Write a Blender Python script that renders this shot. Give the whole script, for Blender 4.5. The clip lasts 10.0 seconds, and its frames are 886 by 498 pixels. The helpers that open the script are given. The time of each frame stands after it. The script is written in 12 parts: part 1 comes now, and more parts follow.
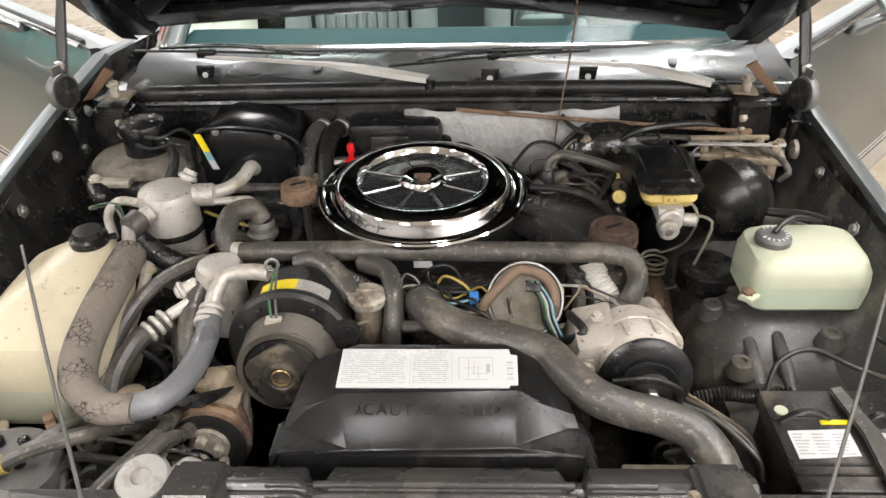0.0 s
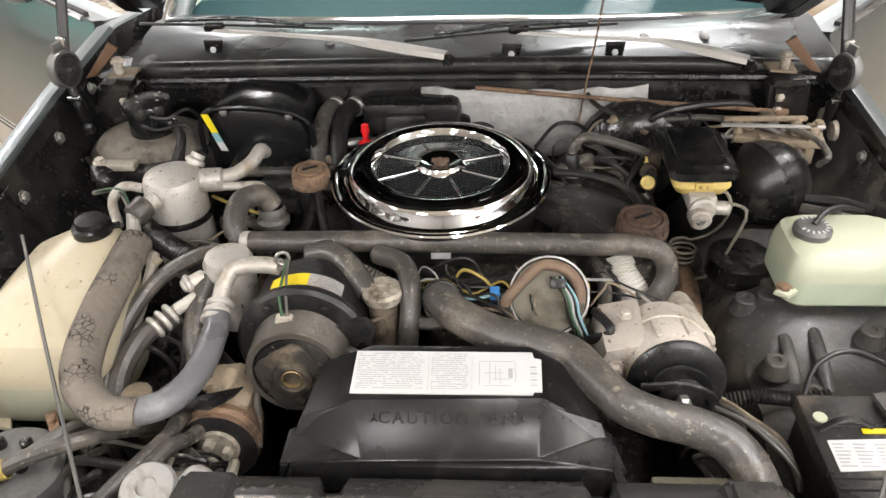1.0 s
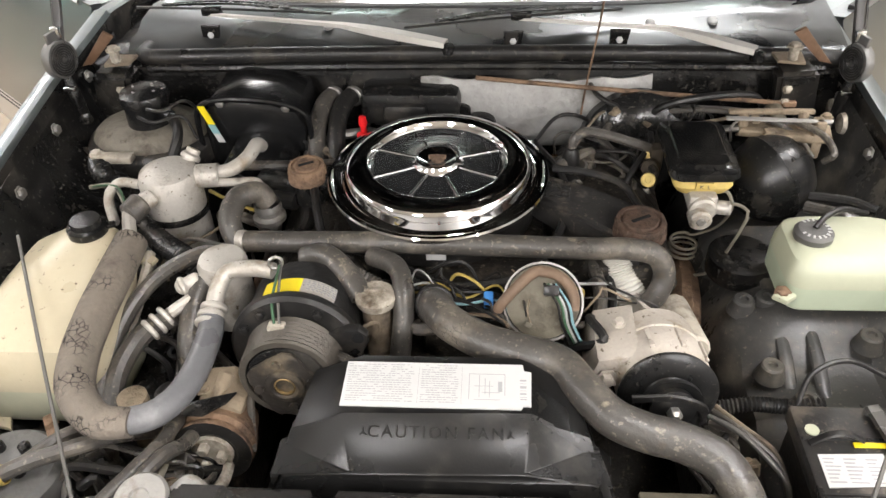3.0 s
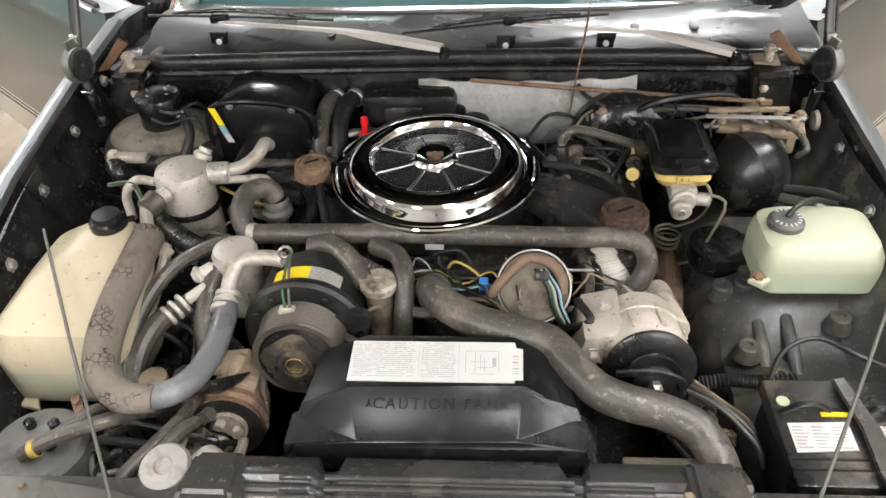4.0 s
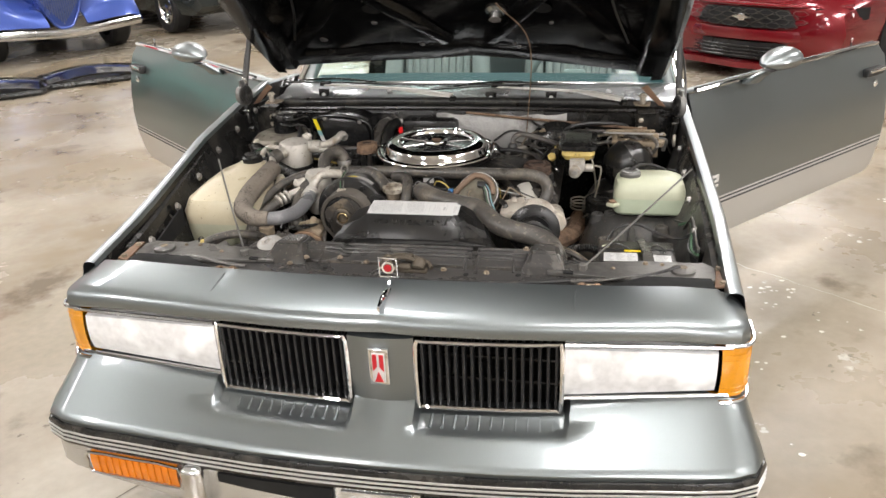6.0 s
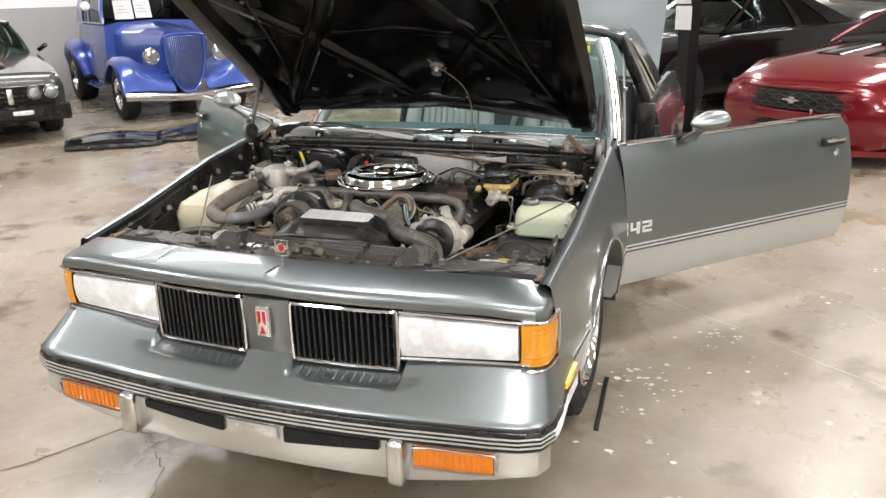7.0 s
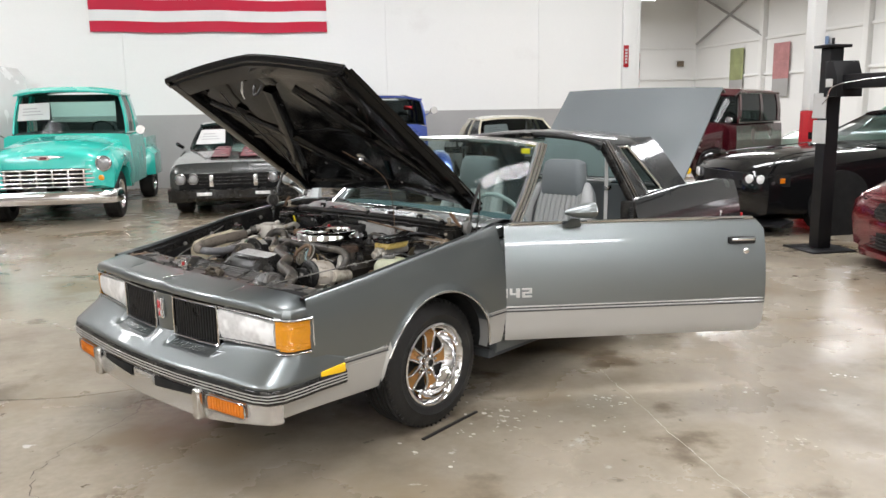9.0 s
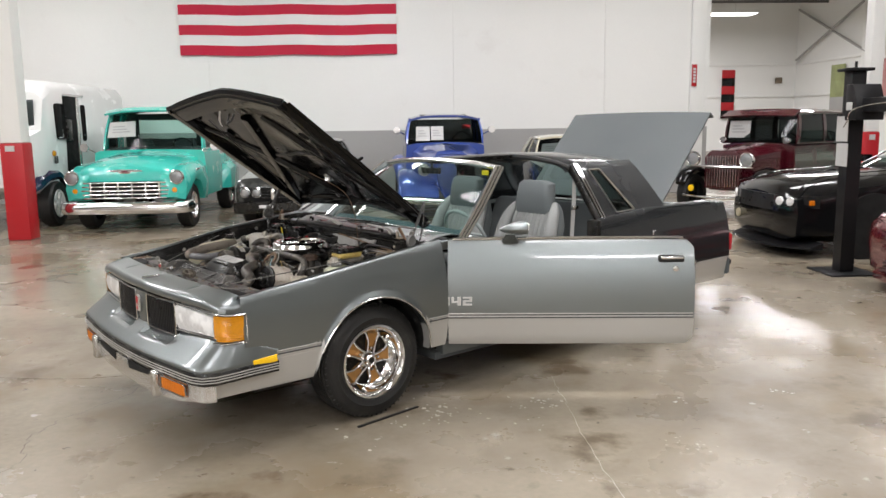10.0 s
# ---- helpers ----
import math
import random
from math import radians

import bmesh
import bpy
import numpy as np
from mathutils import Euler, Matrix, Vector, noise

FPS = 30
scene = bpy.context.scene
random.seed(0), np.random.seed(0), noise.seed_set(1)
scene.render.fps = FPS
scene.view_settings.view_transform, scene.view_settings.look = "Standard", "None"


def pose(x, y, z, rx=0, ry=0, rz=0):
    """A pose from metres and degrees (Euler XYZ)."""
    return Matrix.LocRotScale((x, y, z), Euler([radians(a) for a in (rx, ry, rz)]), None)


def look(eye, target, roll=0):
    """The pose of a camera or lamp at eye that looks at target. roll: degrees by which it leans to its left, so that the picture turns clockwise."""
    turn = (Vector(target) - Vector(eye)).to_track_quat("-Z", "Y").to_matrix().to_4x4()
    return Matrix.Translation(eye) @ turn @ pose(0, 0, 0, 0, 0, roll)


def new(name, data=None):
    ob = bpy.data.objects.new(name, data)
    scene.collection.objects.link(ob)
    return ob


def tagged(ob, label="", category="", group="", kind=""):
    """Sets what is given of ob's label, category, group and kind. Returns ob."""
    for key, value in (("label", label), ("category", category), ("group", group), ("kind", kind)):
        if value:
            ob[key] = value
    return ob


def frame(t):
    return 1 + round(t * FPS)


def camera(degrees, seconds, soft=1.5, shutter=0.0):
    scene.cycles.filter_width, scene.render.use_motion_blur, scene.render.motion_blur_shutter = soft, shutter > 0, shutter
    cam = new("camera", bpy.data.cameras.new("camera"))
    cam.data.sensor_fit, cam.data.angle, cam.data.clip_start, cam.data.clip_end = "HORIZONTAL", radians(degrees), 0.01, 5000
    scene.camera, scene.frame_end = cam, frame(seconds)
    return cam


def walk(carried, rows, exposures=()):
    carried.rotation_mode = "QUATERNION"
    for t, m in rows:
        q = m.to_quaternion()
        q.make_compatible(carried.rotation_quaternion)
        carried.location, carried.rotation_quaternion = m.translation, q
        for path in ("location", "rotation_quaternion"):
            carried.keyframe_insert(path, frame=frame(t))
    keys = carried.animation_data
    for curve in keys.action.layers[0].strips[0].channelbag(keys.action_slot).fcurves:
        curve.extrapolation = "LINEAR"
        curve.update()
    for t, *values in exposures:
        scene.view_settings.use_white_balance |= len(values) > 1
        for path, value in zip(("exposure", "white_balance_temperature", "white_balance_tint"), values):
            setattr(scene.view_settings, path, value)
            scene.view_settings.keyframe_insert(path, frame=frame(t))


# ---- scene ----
cam = camera(58.3, 10.0)
PATH = [
    (0, (0.028, -1.337, 1.637), (-0.038, 0.335, 0.542), -1.4),
    (0.5, (0.017, -1.284, 1.633), (-0.07, 0.361, 0.5), -1.7),
    (1, (0.017, -1.251, 1.639), (-0.084, 0.366, 0.466), -1.9),
    (1.5, (0.026, -1.236, 1.66), (-0.088, 0.354, 0.452), -2.1),
    (2, (0.037, -1.214, 1.674), (-0.088, 0.352, 0.436), -2.2),
    (2.5, (0.044, -1.188, 1.681), (-0.092, 0.353, 0.414), -2.4),
    (4, (0.056, -1.282, 1.738), (-0.076, 0.268, 0.481), -2.8),
    (4.5, (0.059, -1.513, 1.741), (-0.068, 0.104, 0.57), -2.7),
    (5, (0.095, -1.851, 1.719), (-0.062, -0.174, 0.641), -2.8),
    (5.5, (0.2, -2.226, 1.695), (-0.037, -0.481, 0.747), -2.8),
    (5.7, (0.295, -2.352, 1.685), (0.006, -0.585, 0.795), -2.8),
    (6.8, (1.077, -2.816, 1.627), (0.476, -1.028, 0.962), -1.5),
    (7, (1.268, -2.862, 1.606), (0.594, -1.085, 0.986), -1.6),
    (7.5, (1.737, -2.947, 1.593), (0.891, -1.216, 1.054), -1.3),
    (8, (2.265, -2.926, 1.587), (1.236, -1.275, 1.127), -1.2),
    (8.5, (2.825, -2.876, 1.587), (1.637, -1.317, 1.188), -1.0),
    (9, (3.369, -2.783, 1.584), (2.043, -1.328, 1.231), -0.9),
    (9.5, (3.883, -2.675, 1.61), (2.449, -1.32, 1.285), -0.8),
    (10, (4.316, -2.5, 1.636), (2.809, -1.223, 1.324), -0.7),
]
walk(cam, [(t, look(eye, target, roll)) for t, eye, target, roll in PATH],
     [(0, 0.60, 6420, 10), (2.5, 0.72, 6480, 10), (4.0, 0.60, 6450, 10), (5.5, 0.40, 6500, 10), (7, 0.33, 6380, 10), (8, 0.24, 6150, 9), (9, -0.01, 6250, 9), (10, -0.22, 6380, 10)])

# ---- light ----
ROW = Vector((0.6, 0.8, 0.0))       # along the parked row and the flag wall
OUT = Vector((0.8, -0.6, 0.0))      # out of the flag wall, into the hall
WALL_V, CEIL = -13.05, 7.2


def uv(u, v, z=0.0):
    """A place from metres along the row, metres out of it, and height."""
    return Vector((ROW.x * u + OUT.x * v, ROW.y * u + OUT.y * v, z))


ROW_TURN = math.degrees(math.atan2(ROW.y, ROW.x))

world = bpy.data.worlds.new("hall_air")
scene.world = world
world.use_nodes = True
world.node_tree.nodes["Background"].inputs[0].default_value = (0.9, 0.95, 1.0, 1)
world.node_tree.nodes["Background"].inputs[1].default_value = 0.02
scene.view_settings.exposure = 0.0

# Layout assumed; unseen lamps at v 14.2 and u -12.5 added as fill.
LAMPS = [(-7, -8.6, 0.75), (0, -8.6, 0.75), (6.5, -8.6, 0.75), (-8.5, -3.2, 0.95), (0.8, -1.8, 0.85), (7.0, -2.4, 0.8), (-8.5, 2.0, 0.9), (0, 2.6, 0.58), (6, 2.6, 0.6), (-5, 8.5, 1.5), (2.5, 8.5, 0.6), (10, 8.5, 0.35), (14, -5.0, 0.7), (-12.5, 4.0, 1.3), (-5, 14.2, 3.2), (3, 14.2, 2.2), (15, -14.0, 1.7), (15, -23.0, 2.2), (15, -31.0, 2.2)]
for lu, lv, power in LAMPS:
    lamp = bpy.data.lights.new("ceiling_lamp", "AREA")
    lamp.shape, lamp.size, lamp.size_y = "RECTANGLE", 3.6, 0.9
    lamp.energy, lamp.color = 285.0 * power, (1.0, 0.965, 0.962)
    lob = new("ceiling_lamp", lamp)
    lob.matrix_world = Matrix.Translation(uv(lu, lv, 6.26)) @ pose(0, 0, 0, 0, 0, ROW_TURN)

# ---- materials ----
def rgb(h):
    """Linear colour from an sRGB hex string."""
    c = [int(h[i:i + 2], 16) / 255 for i in (0, 2, 4)]
    return tuple(x / 12.92 if x <= 0.04045 else ((x + 0.055) / 1.055) ** 2.4 for x in c) + (1,)


def mat(name, color, rough=0.5, metal=0.0, var=0.15, scale=6.0, fine=60.0, bump=0.05, coat=0.0, dirt=None, dirt_amt=0.0, dirt_scale=3.0, rvar=0.12, spec=0.5, each=0.0, glow=0.0, trans=0.0, ior=1.45):
    """A surface with colour variation at two scales, uneven gloss, fine relief and patchy dirt."""
    m = bpy.data.materials.new(name)
    m.use_nodes = True
    nt = m.node_tree
    N, L = nt.nodes, nt.links
    b = N["Principled BSDF"]
    col = color if len(color) == 4 else (*color, 1)
    tc = N.new("ShaderNodeTexCoord")
    n1, n2 = N.new("ShaderNodeTexNoise"), N.new("ShaderNodeTexNoise")
    for n, s, d in ((n1, scale, 6), (n2, fine, 3)):
        n.inputs["Scale"].default_value, n.inputs["Detail"].default_value = s, d
        L.new(tc.outputs["Object"], n.inputs["Vector"])
    add = N.new("ShaderNodeMath")
    add.operation = "MULTIPLY_ADD"
    L.new(n1.outputs["Fac"], add.inputs[0])
    add.inputs[1].default_value = 0.65
    half = N.new("ShaderNodeMath")
    half.operation = "MULTIPLY"
    half.inputs[1].default_value = 0.35
    L.new(n2.outputs["Fac"], half.inputs[0])
    L.new(half.outputs[0], add.inputs[2])
    mix = N.new("ShaderNodeMix")
    mix.data_type = "RGBA"
    mix.inputs["A"].default_value = tuple(max(0, c * (1 - var * 1.6)) for c in col[:3]) + (1,)
    mix.inputs["B"].default_value = tuple(min(1, c * (1 + var * 1.6)) for c in col[:3]) + (1,)
    L.new(add.outputs[0], mix.inputs["Factor"])
    out = mix.outputs["Result"]
    if each:
        oi = N.new("ShaderNodeObjectInfo")
        hsv = N.new("ShaderNodeHueSaturation")
        mr = N.new("ShaderNodeMapRange")
        mr.inputs["To Min"].default_value, mr.inputs["To Max"].default_value = 1 - each, 1 + each
        L.new(oi.outputs["Random"], mr.inputs["Value"])
        L.new(mr.outputs["Result"], hsv.inputs["Value"])
        L.new(out, hsv.inputs["Color"])
        out = hsv.outputs["Color"]
    rough_in = None
    if dirt:
        nd = N.new("ShaderNodeTexNoise")
        nd.inputs["Scale"].default_value, nd.inputs["Detail"].default_value, nd.inputs["Roughness"].default_value = dirt_scale, 8, 0.65
        L.new(tc.outputs["Object"], nd.inputs["Vector"])
        r = N.new("ShaderNodeMapRange")
        r.inputs["From Min"].default_value, r.inputs["From Max"].default_value = 0.62 - dirt_amt * 0.35, 0.80 - dirt_amt * 0.3
        L.new(nd.outputs["Fac"], r.inputs["Value"])
        m2 = N.new("ShaderNodeMix")
        m2.data_type = "RGBA"
        L.new(r.outputs["Result"], m2.inputs["Factor"])
        L.new(out, m2.inputs["A"])
        m2.inputs["B"].default_value = dirt if len(dirt) == 4 else (*dirt, 1)
        out = m2.outputs["Result"]
        rough_in = r.outputs["Result"]
    L.new(out, b.inputs["Base Color"])
    rr = N.new("ShaderNodeMapRange")
    rr.inputs["From Min"].default_value, rr.inputs["From Max"].default_value = 0.3, 0.7
    rr.inputs["To Min"].default_value, rr.inputs["To Max"].default_value = max(0.02, rough - rvar), min(1, rough + rvar)
    L.new(n1.outputs["Fac"], rr.inputs["Value"])
    ro = rr.outputs["Result"]
    if rough_in is not None:
        ra = N.new("ShaderNodeMath")
        ra.operation = "MULTIPLY_ADD"
        L.new(rough_in, ra.inputs[0])
        ra.inputs[1].default_value = 0.25
        L.new(ro, ra.inputs[2])
        ro = ra.outputs[0]
    L.new(ro, b.inputs["Roughness"])
    b.inputs["Metallic"].default_value = metal
    b.inputs["Specular IOR Level"].default_value = spec
    b.inputs["Coat Weight"].default_value = coat
    b.inputs["Coat Roughness"].default_value = 0.06
    b.inputs["IOR"].default_value = ior
    if trans:
        b.inputs["Transmission Weight"].default_value = trans
    if glow:
        b.inputs["Emission Color"].default_value, b.inputs["Emission Strength"].default_value = col, glow
    if bump:
        bp = N.new("ShaderNodeBump")
        bp.inputs["Strength"].default_value, bp.inputs["Distance"].default_value = bump, 0.01
        L.new(n2.outputs["Fac"], bp.inputs["Height"])
        L.new(bp.outputs["Normal"], b.inputs["Normal"])
    return m


GREASE = (0.035, 0.028, 0.02)
DUST = (0.20, 0.165, 0.125)
M = {
    "paint": mat("grey_metallic_paint", (0.200, 0.221, 0.226), 0.355, 0.92, 0.05, 2, 300, 0.0, coat=0.65, rvar=0.02),
    "silver": mat("silver_metallic_paint", (0.50, 0.50, 0.485), 0.36, 0.5, 0.05, 2, 300, 0.015, coat=0.7, rvar=0.04),
    "jamb": mat("dull_grey_jamb_paint", (0.13, 0.145, 0.145), 0.4, 0.3, 0.15, 4, 80, 0.03, dirt=GREASE, dirt_amt=0.1),
    "bayblack": mat("black_bay_paint", (0.0075, 0.0073, 0.007), 0.24, 0, 0.4, 5, 60, 0.08, dirt=(0.034, 0.030, 0.025), dirt_amt=0.22, dirt_scale=8, spec=0.4),
    "hoodblack": mat("glossy_black_underhood", (0.0032, 0.0032, 0.0032), 0.11, 0, 0.3, 5, 60, 0.07, dirt=(0.007, 0.0066, 0.006), dirt_amt=0.10, dirt_scale=4, spec=0.30),
    "plastic": mat("black_moulded_plastic", (0.010, 0.010, 0.0098), 0.25, 0, 0.35, 6, 200, 0.05, dirt=(0.05, 0.045, 0.038), dirt_amt=0.16, dirt_scale=9),
    "shroud": mat("satin_black_shroud", (0.011, 0.0108, 0.0105), 0.29, 0, 0.2, 7, 300, 0.03, dirt=(0.05, 0.046, 0.04), dirt_amt=0.10, dirt_scale=7, spec=0.42, rvar=0.05),
    "rubber": mat("grey_worn_rubber_hose", (0.060, 0.055, 0.049), 0.34, 0, 0.4, 9, 120, 0.14, dirt=(0.19, 0.165, 0.13), dirt_amt=0.26, dirt_scale=10, spec=0.6),
    "rubber_dk": mat("black_rubber", (0.014, 0.0135, 0.013), 0.38, 0, 0.25, 9, 140, 0.1, dirt=(0.07, 0.06, 0.048), dirt_amt=0.14, dirt_scale=10),
    "crackhose": mat("cracked_insulated_hose", (0.165, 0.142, 0.116), 0.75, 0, 0.25, 14, 90, 0.4, dirt=(0.07, 0.06, 0.048), dirt_amt=0.2, dirt_scale=12),
    "chrome": mat("chrome", (0.78, 0.78, 0.79), 0.045, 1.0, 0.02, 5, 100, 0.0, rvar=0.02),
    "dullchrome": mat("brushed_trim", (0.62, 0.62, 0.61), 0.2, 1.0, 0.08, 6, 200, 0.03, rvar=0.08),
    "steel": mat("dull_steel", (0.33, 0.32, 0.30), 0.42, 0.8, 0.2, 10, 120, 0.1, dirt=(0.10, 0.07, 0.045), dirt_amt=0.18, dirt_scale=12),
    "alu": mat("cast_aluminium", (0.49, 0.465, 0.42), 0.42, 0.35, 0.15, 10, 160, 0.15, dirt=(0.24, 0.19, 0.13), dirt_amt=0.28, dirt_scale=16),
    "alu_dirty": mat("dirty_cast_aluminium", (0.46, 0.42, 0.35), 0.55, 0.25, 0.25, 12, 140, 0.25, dirt=(0.10, 0.075, 0.05), dirt_amt=0.38, dirt_scale=16),
    "iron": mat("greasy_cast_iron", (0.022, 0.0195, 0.0165), 0.42, 0.2, 0.5, 10, 90, 0.4, dirt=(0.13, 0.105, 0.078), dirt_amt=0.16, dirt_scale=14),
    "grime": mat("grimy_brown_iron", (0.20, 0.16, 0.115), 0.75, 0.1, 0.4, 8, 70, 0.5, dirt=(0.03, 0.027, 0.024), dirt_amt=0.4, dirt_scale=9),
    "rust": mat("rusty_steel", (0.21, 0.135, 0.085), 0.75, 0.15, 0.35, 18, 120, 0.5, dirt=(0.075, 0.05, 0.036), dirt_amt=0.42, dirt_scale=24),
    "rubwire": mat("green_wire", (0.05, 0.11, 0.06), 0.5, 0, 0.1, 9, 99, 0),
    "wire_y": mat("yellow_wire", (0.36, 0.27, 0.07), 0.5, 0, 0.1, 9, 99, 0),
    "wire_b": mat("blue_plug", (0.05, 0.2, 0.5), 0.5, 0, 0.1, 9, 99, 0),
    "tank": mat("aged_translucent_plastic", (0.435, 0.385, 0.272), 0.36, 0, 0.10, 4, 60, 0.05, dirt=(0.36, 0.29, 0.17), dirt_amt=0.18, dirt_scale=4),
    "tank_g": mat("pale_green_translucent_plastic", (0.44, 0.455, 0.335), 0.4, 0, 0.08, 4, 60, 0.05, dirt=(0.5, 0.5, 0.33), dirt_amt=0.12),
    "coolant": mat("green_fluid_seen_through_plastic", (0.42, 0.56, 0.42), 0.4, 0, 0.08, 4, 60, 0.03),
    "ylabel": mat("yellow_label", (0.78, 0.62, 0.02), 0.4, 0, 0.05, 9, 99, 0.0),
    "white": mat("white_label", (0.52, 0.52, 0.51), 0.45, 0, 0.06, 9, 99, 0.0, dirt=(0.42, 0.40, 0.36), dirt_amt=0.14),
    "ink": mat("black_print", (0.06, 0.06, 0.06), 0.6, 0, 0.05, 9, 99, 0.0),
    "inkgrey": mat("grey_print", (0.33, 0.33, 0.33), 0.6, 0, 0.05, 9, 99, 0.0),
    "red": mat("red_plastic", (0.6, 0.012, 0.015), 0.35, 0, 0.08, 9, 99, 0.02),
    "mcyellow": mat("yellowed_reservoir", (0.68, 0.52, 0.16), 0.4, 0, 0.12, 9, 99, 0.05, dirt=(0.25, 0.17, 0.06), dirt_amt=0.2),
    "amber": mat("amber_lens", (0.60, 0.245, 0.005), 0.16, 0, 0.2, 16, 80, 0.1, coat=0.6),
    "amber_y": mat("yellow_side_lens", (0.85, 0.52, 0.01), 0.2, 0, 0.05, 9, 80, 0.02, coat=0.5),
    "lens": mat("frosted_headlamp_lens", (0.66, 0.67, 0.67), 0.16, 0, 0.35, 7, 60, 0.08, coat=0.6),
    "grille": mat("matt_black_grille", (0.011, 0.011, 0.012), 0.35, 0, 0.2, 9, 99, 0.02),
    # near-black fill; the darkness of holes and recesses is put into the colour
    "void": mat("dark_cavity_fill", (0.003, 0.003, 0.003), 0.9, 0, 0.2, 9, 99, 0.0),
    "tyre": mat("tyre_rubber", (0.011, 0.0108, 0.0106), 0.55, 0, 0.2, 8, 90, 0.15, dirt=(0.045, 0.042, 0.036), dirt_amt=0.12, dirt_scale=6),
    "gold": mat("gold_painted_spoke", (0.42, 0.21, 0.06), 0.32, 0.4, 0.15, 9, 99, 0.05, dirt=(0.2, 0.12, 0.05), dirt_amt=0.15),
    "seat": mat("grey_velour", (0.255, 0.26, 0.26), 0.85, 0, 0.12, 5, 250, 0.3),
    # darkened copy of the seat velour; the shade is put into its colour
    "seat_dk": mat("grey_velour_shade_tone", (0.13, 0.145, 0.15), 0.85, 0, 0.12, 5, 250, 0.3),
    "carpet": mat("dark_grey_carpet", (0.06, 0.065, 0.068), 0.95, 0, 0.25, 9, 300, 0.5),
    "dash": mat("grey_vinyl_dash", (0.24, 0.265, 0.265), 0.55, 0, 0.1, 6, 300, 0.15),
    "belt": mat("grey_seat_belt", (0.36, 0.36, 0.35), 0.7, 0, 0.05, 9, 300, 0.2),
    "seal": mat("black_weatherstrip", (0.015, 0.015, 0.015), 0.6, 0, 0.2, 9, 120, 0.1),
    "rustplate": mat("orange_brown_primer", (0.135, 0.078, 0.046), 0.6, 0, 0.3, 12, 110, 0.2, dirt=(0.08, 0.05, 0.03), dirt_amt=0.25, dirt_scale=14),
    "dustblack": mat("dusty_black_sheet", (0.022, 0.021, 0.020), 0.30, 0, 0.35, 7, 120, 0.1, dirt=(0.11, 0.092, 0.072), dirt_amt=0.24, dirt_scale=9),
    "satin": mat("chalky_grey_paint", (0.088, 0.099, 0.103), 0.55, 0.2, 0.08, 2, 200, 0.02),
    "cowlgrey": mat("wavy_grey_cowl_metal", (0.100, 0.105, 0.107), 0.32, 0.95, 0.25, 5, 7, 0.30, coat=0.25, dirt=(0.10, 0.095, 0.085), dirt_amt=0.12, dirt_scale=6),
    "hingegrey": mat("dull_grey_hinge_plate", (0.15, 0.148, 0.142), 0.42, 0.5, 0.2, 12, 120, 0.08, dirt=(0.05, 0.045, 0.04), dirt_amt=0.2, dirt_scale=14),
    "hingedark": mat("dark_hinge_steel", (0.035, 0.034, 0.033), 0.35, 0.4, 0.2, 12, 120, 0.06),
    "pipetan": mat("bare_brake_pipe", (0.30, 0.275, 0.225), 0.42, 0.4, 0.15, 14, 120, 0.05),
    "horngrey": mat("pale_zinc_disc", (0.36, 0.35, 0.33), 0.45, 0.3, 0.15, 12, 120, 0.1, dirt=(0.16, 0.13, 0.09), dirt_amt=0.25, dirt_scale=18),
    "tealshade": mat("dark_teal_screen_band", (0.018, 0.050, 0.058), 0.5, 0, 0.1, 9, 99, 0.0),
    "cover": mat("glossy_black_cover", (0.040, 0.0385, 0.037), 0.27, 0, 0.35, 7, 200, 0.03, dirt=(0.10, 0.09, 0.078), dirt_amt=0.22, dirt_scale=9, rvar=0.08),
    "wingblack": mat("worn_satin_black_wing_panel", (0.040, 0.039, 0.037), 0.30, 0, 0.4, 5, 70, 0.10, dirt=(0.13, 0.115, 0.09), dirt_amt=0.26, dirt_scale=8),
    "brass_sleeve": mat("worn_brass_sleeve", (0.42, 0.30, 0.15), 0.35, 0.8, 0.2, 12, 120, 0.1),
    "alu_tan": mat("tan_cast_aluminium", (0.50, 0.455, 0.395), 0.5, 0.2, 0.18, 10, 160, 0.2, dirt=(0.27, 0.20, 0.12), dirt_amt=0.25, dirt_scale=18),
    # darker than the front panels; for rear quarters, pillars and roof half
    "darkpaint": mat("dark_charcoal_metallic", (0.026, 0.029, 0.032), 0.26, 0.5, 0.06, 2, 300, 0.01, coat=0.7, rvar=0.03),
    "rod": mat("dull_grey_rod", (0.13, 0.125, 0.115), 0.5, 0.3, 0.2, 14, 120, 0.1),
    "tanned": mat("tan_dusty_casting", (0.27, 0.215, 0.15), 0.75, 0.1, 0.3, 12, 110, 0.35, dirt=(0.07, 0.055, 0.04), dirt_amt=0.36, dirt_scale=16),
    "olive": mat("olive_grey_casting", (0.15, 0.135, 0.10), 0.55, 0.2, 0.25, 12, 110, 0.2, dirt=(0.05, 0.042, 0.03), dirt_amt=0.25, dirt_scale=14),
    "canister": mat("scuffed_grey_plastic", (0.12, 0.118, 0.112), 0.42, 0, 0.25, 8, 110, 0.15, dirt=(0.035, 0.032, 0.028), dirt_amt=0.2, dirt_scale=9),
    "coolant_b": mat("blue_green_fluid_behind_plastic", (0.43, 0.485, 0.36), 0.4, 0, 0.08, 4, 60, 0.03),
    "tank_lo": mat("yellow_plastic_with_fluid_behind", (0.375, 0.372, 0.275), 0.40, 0, 0.12, 4, 60, 0.05, dirt=(0.36, 0.32, 0.19), dirt_amt=0.2, dirt_scale=5),
    "wiper": mat("satin_grey_wiper_arm", (0.60, 0.58, 0.54), 0.45, 0.3, 0.1, 9, 120, 0.05, dirt=(0.3, 0.27, 0.23), dirt_amt=0.15, dirt_scale=12),
}


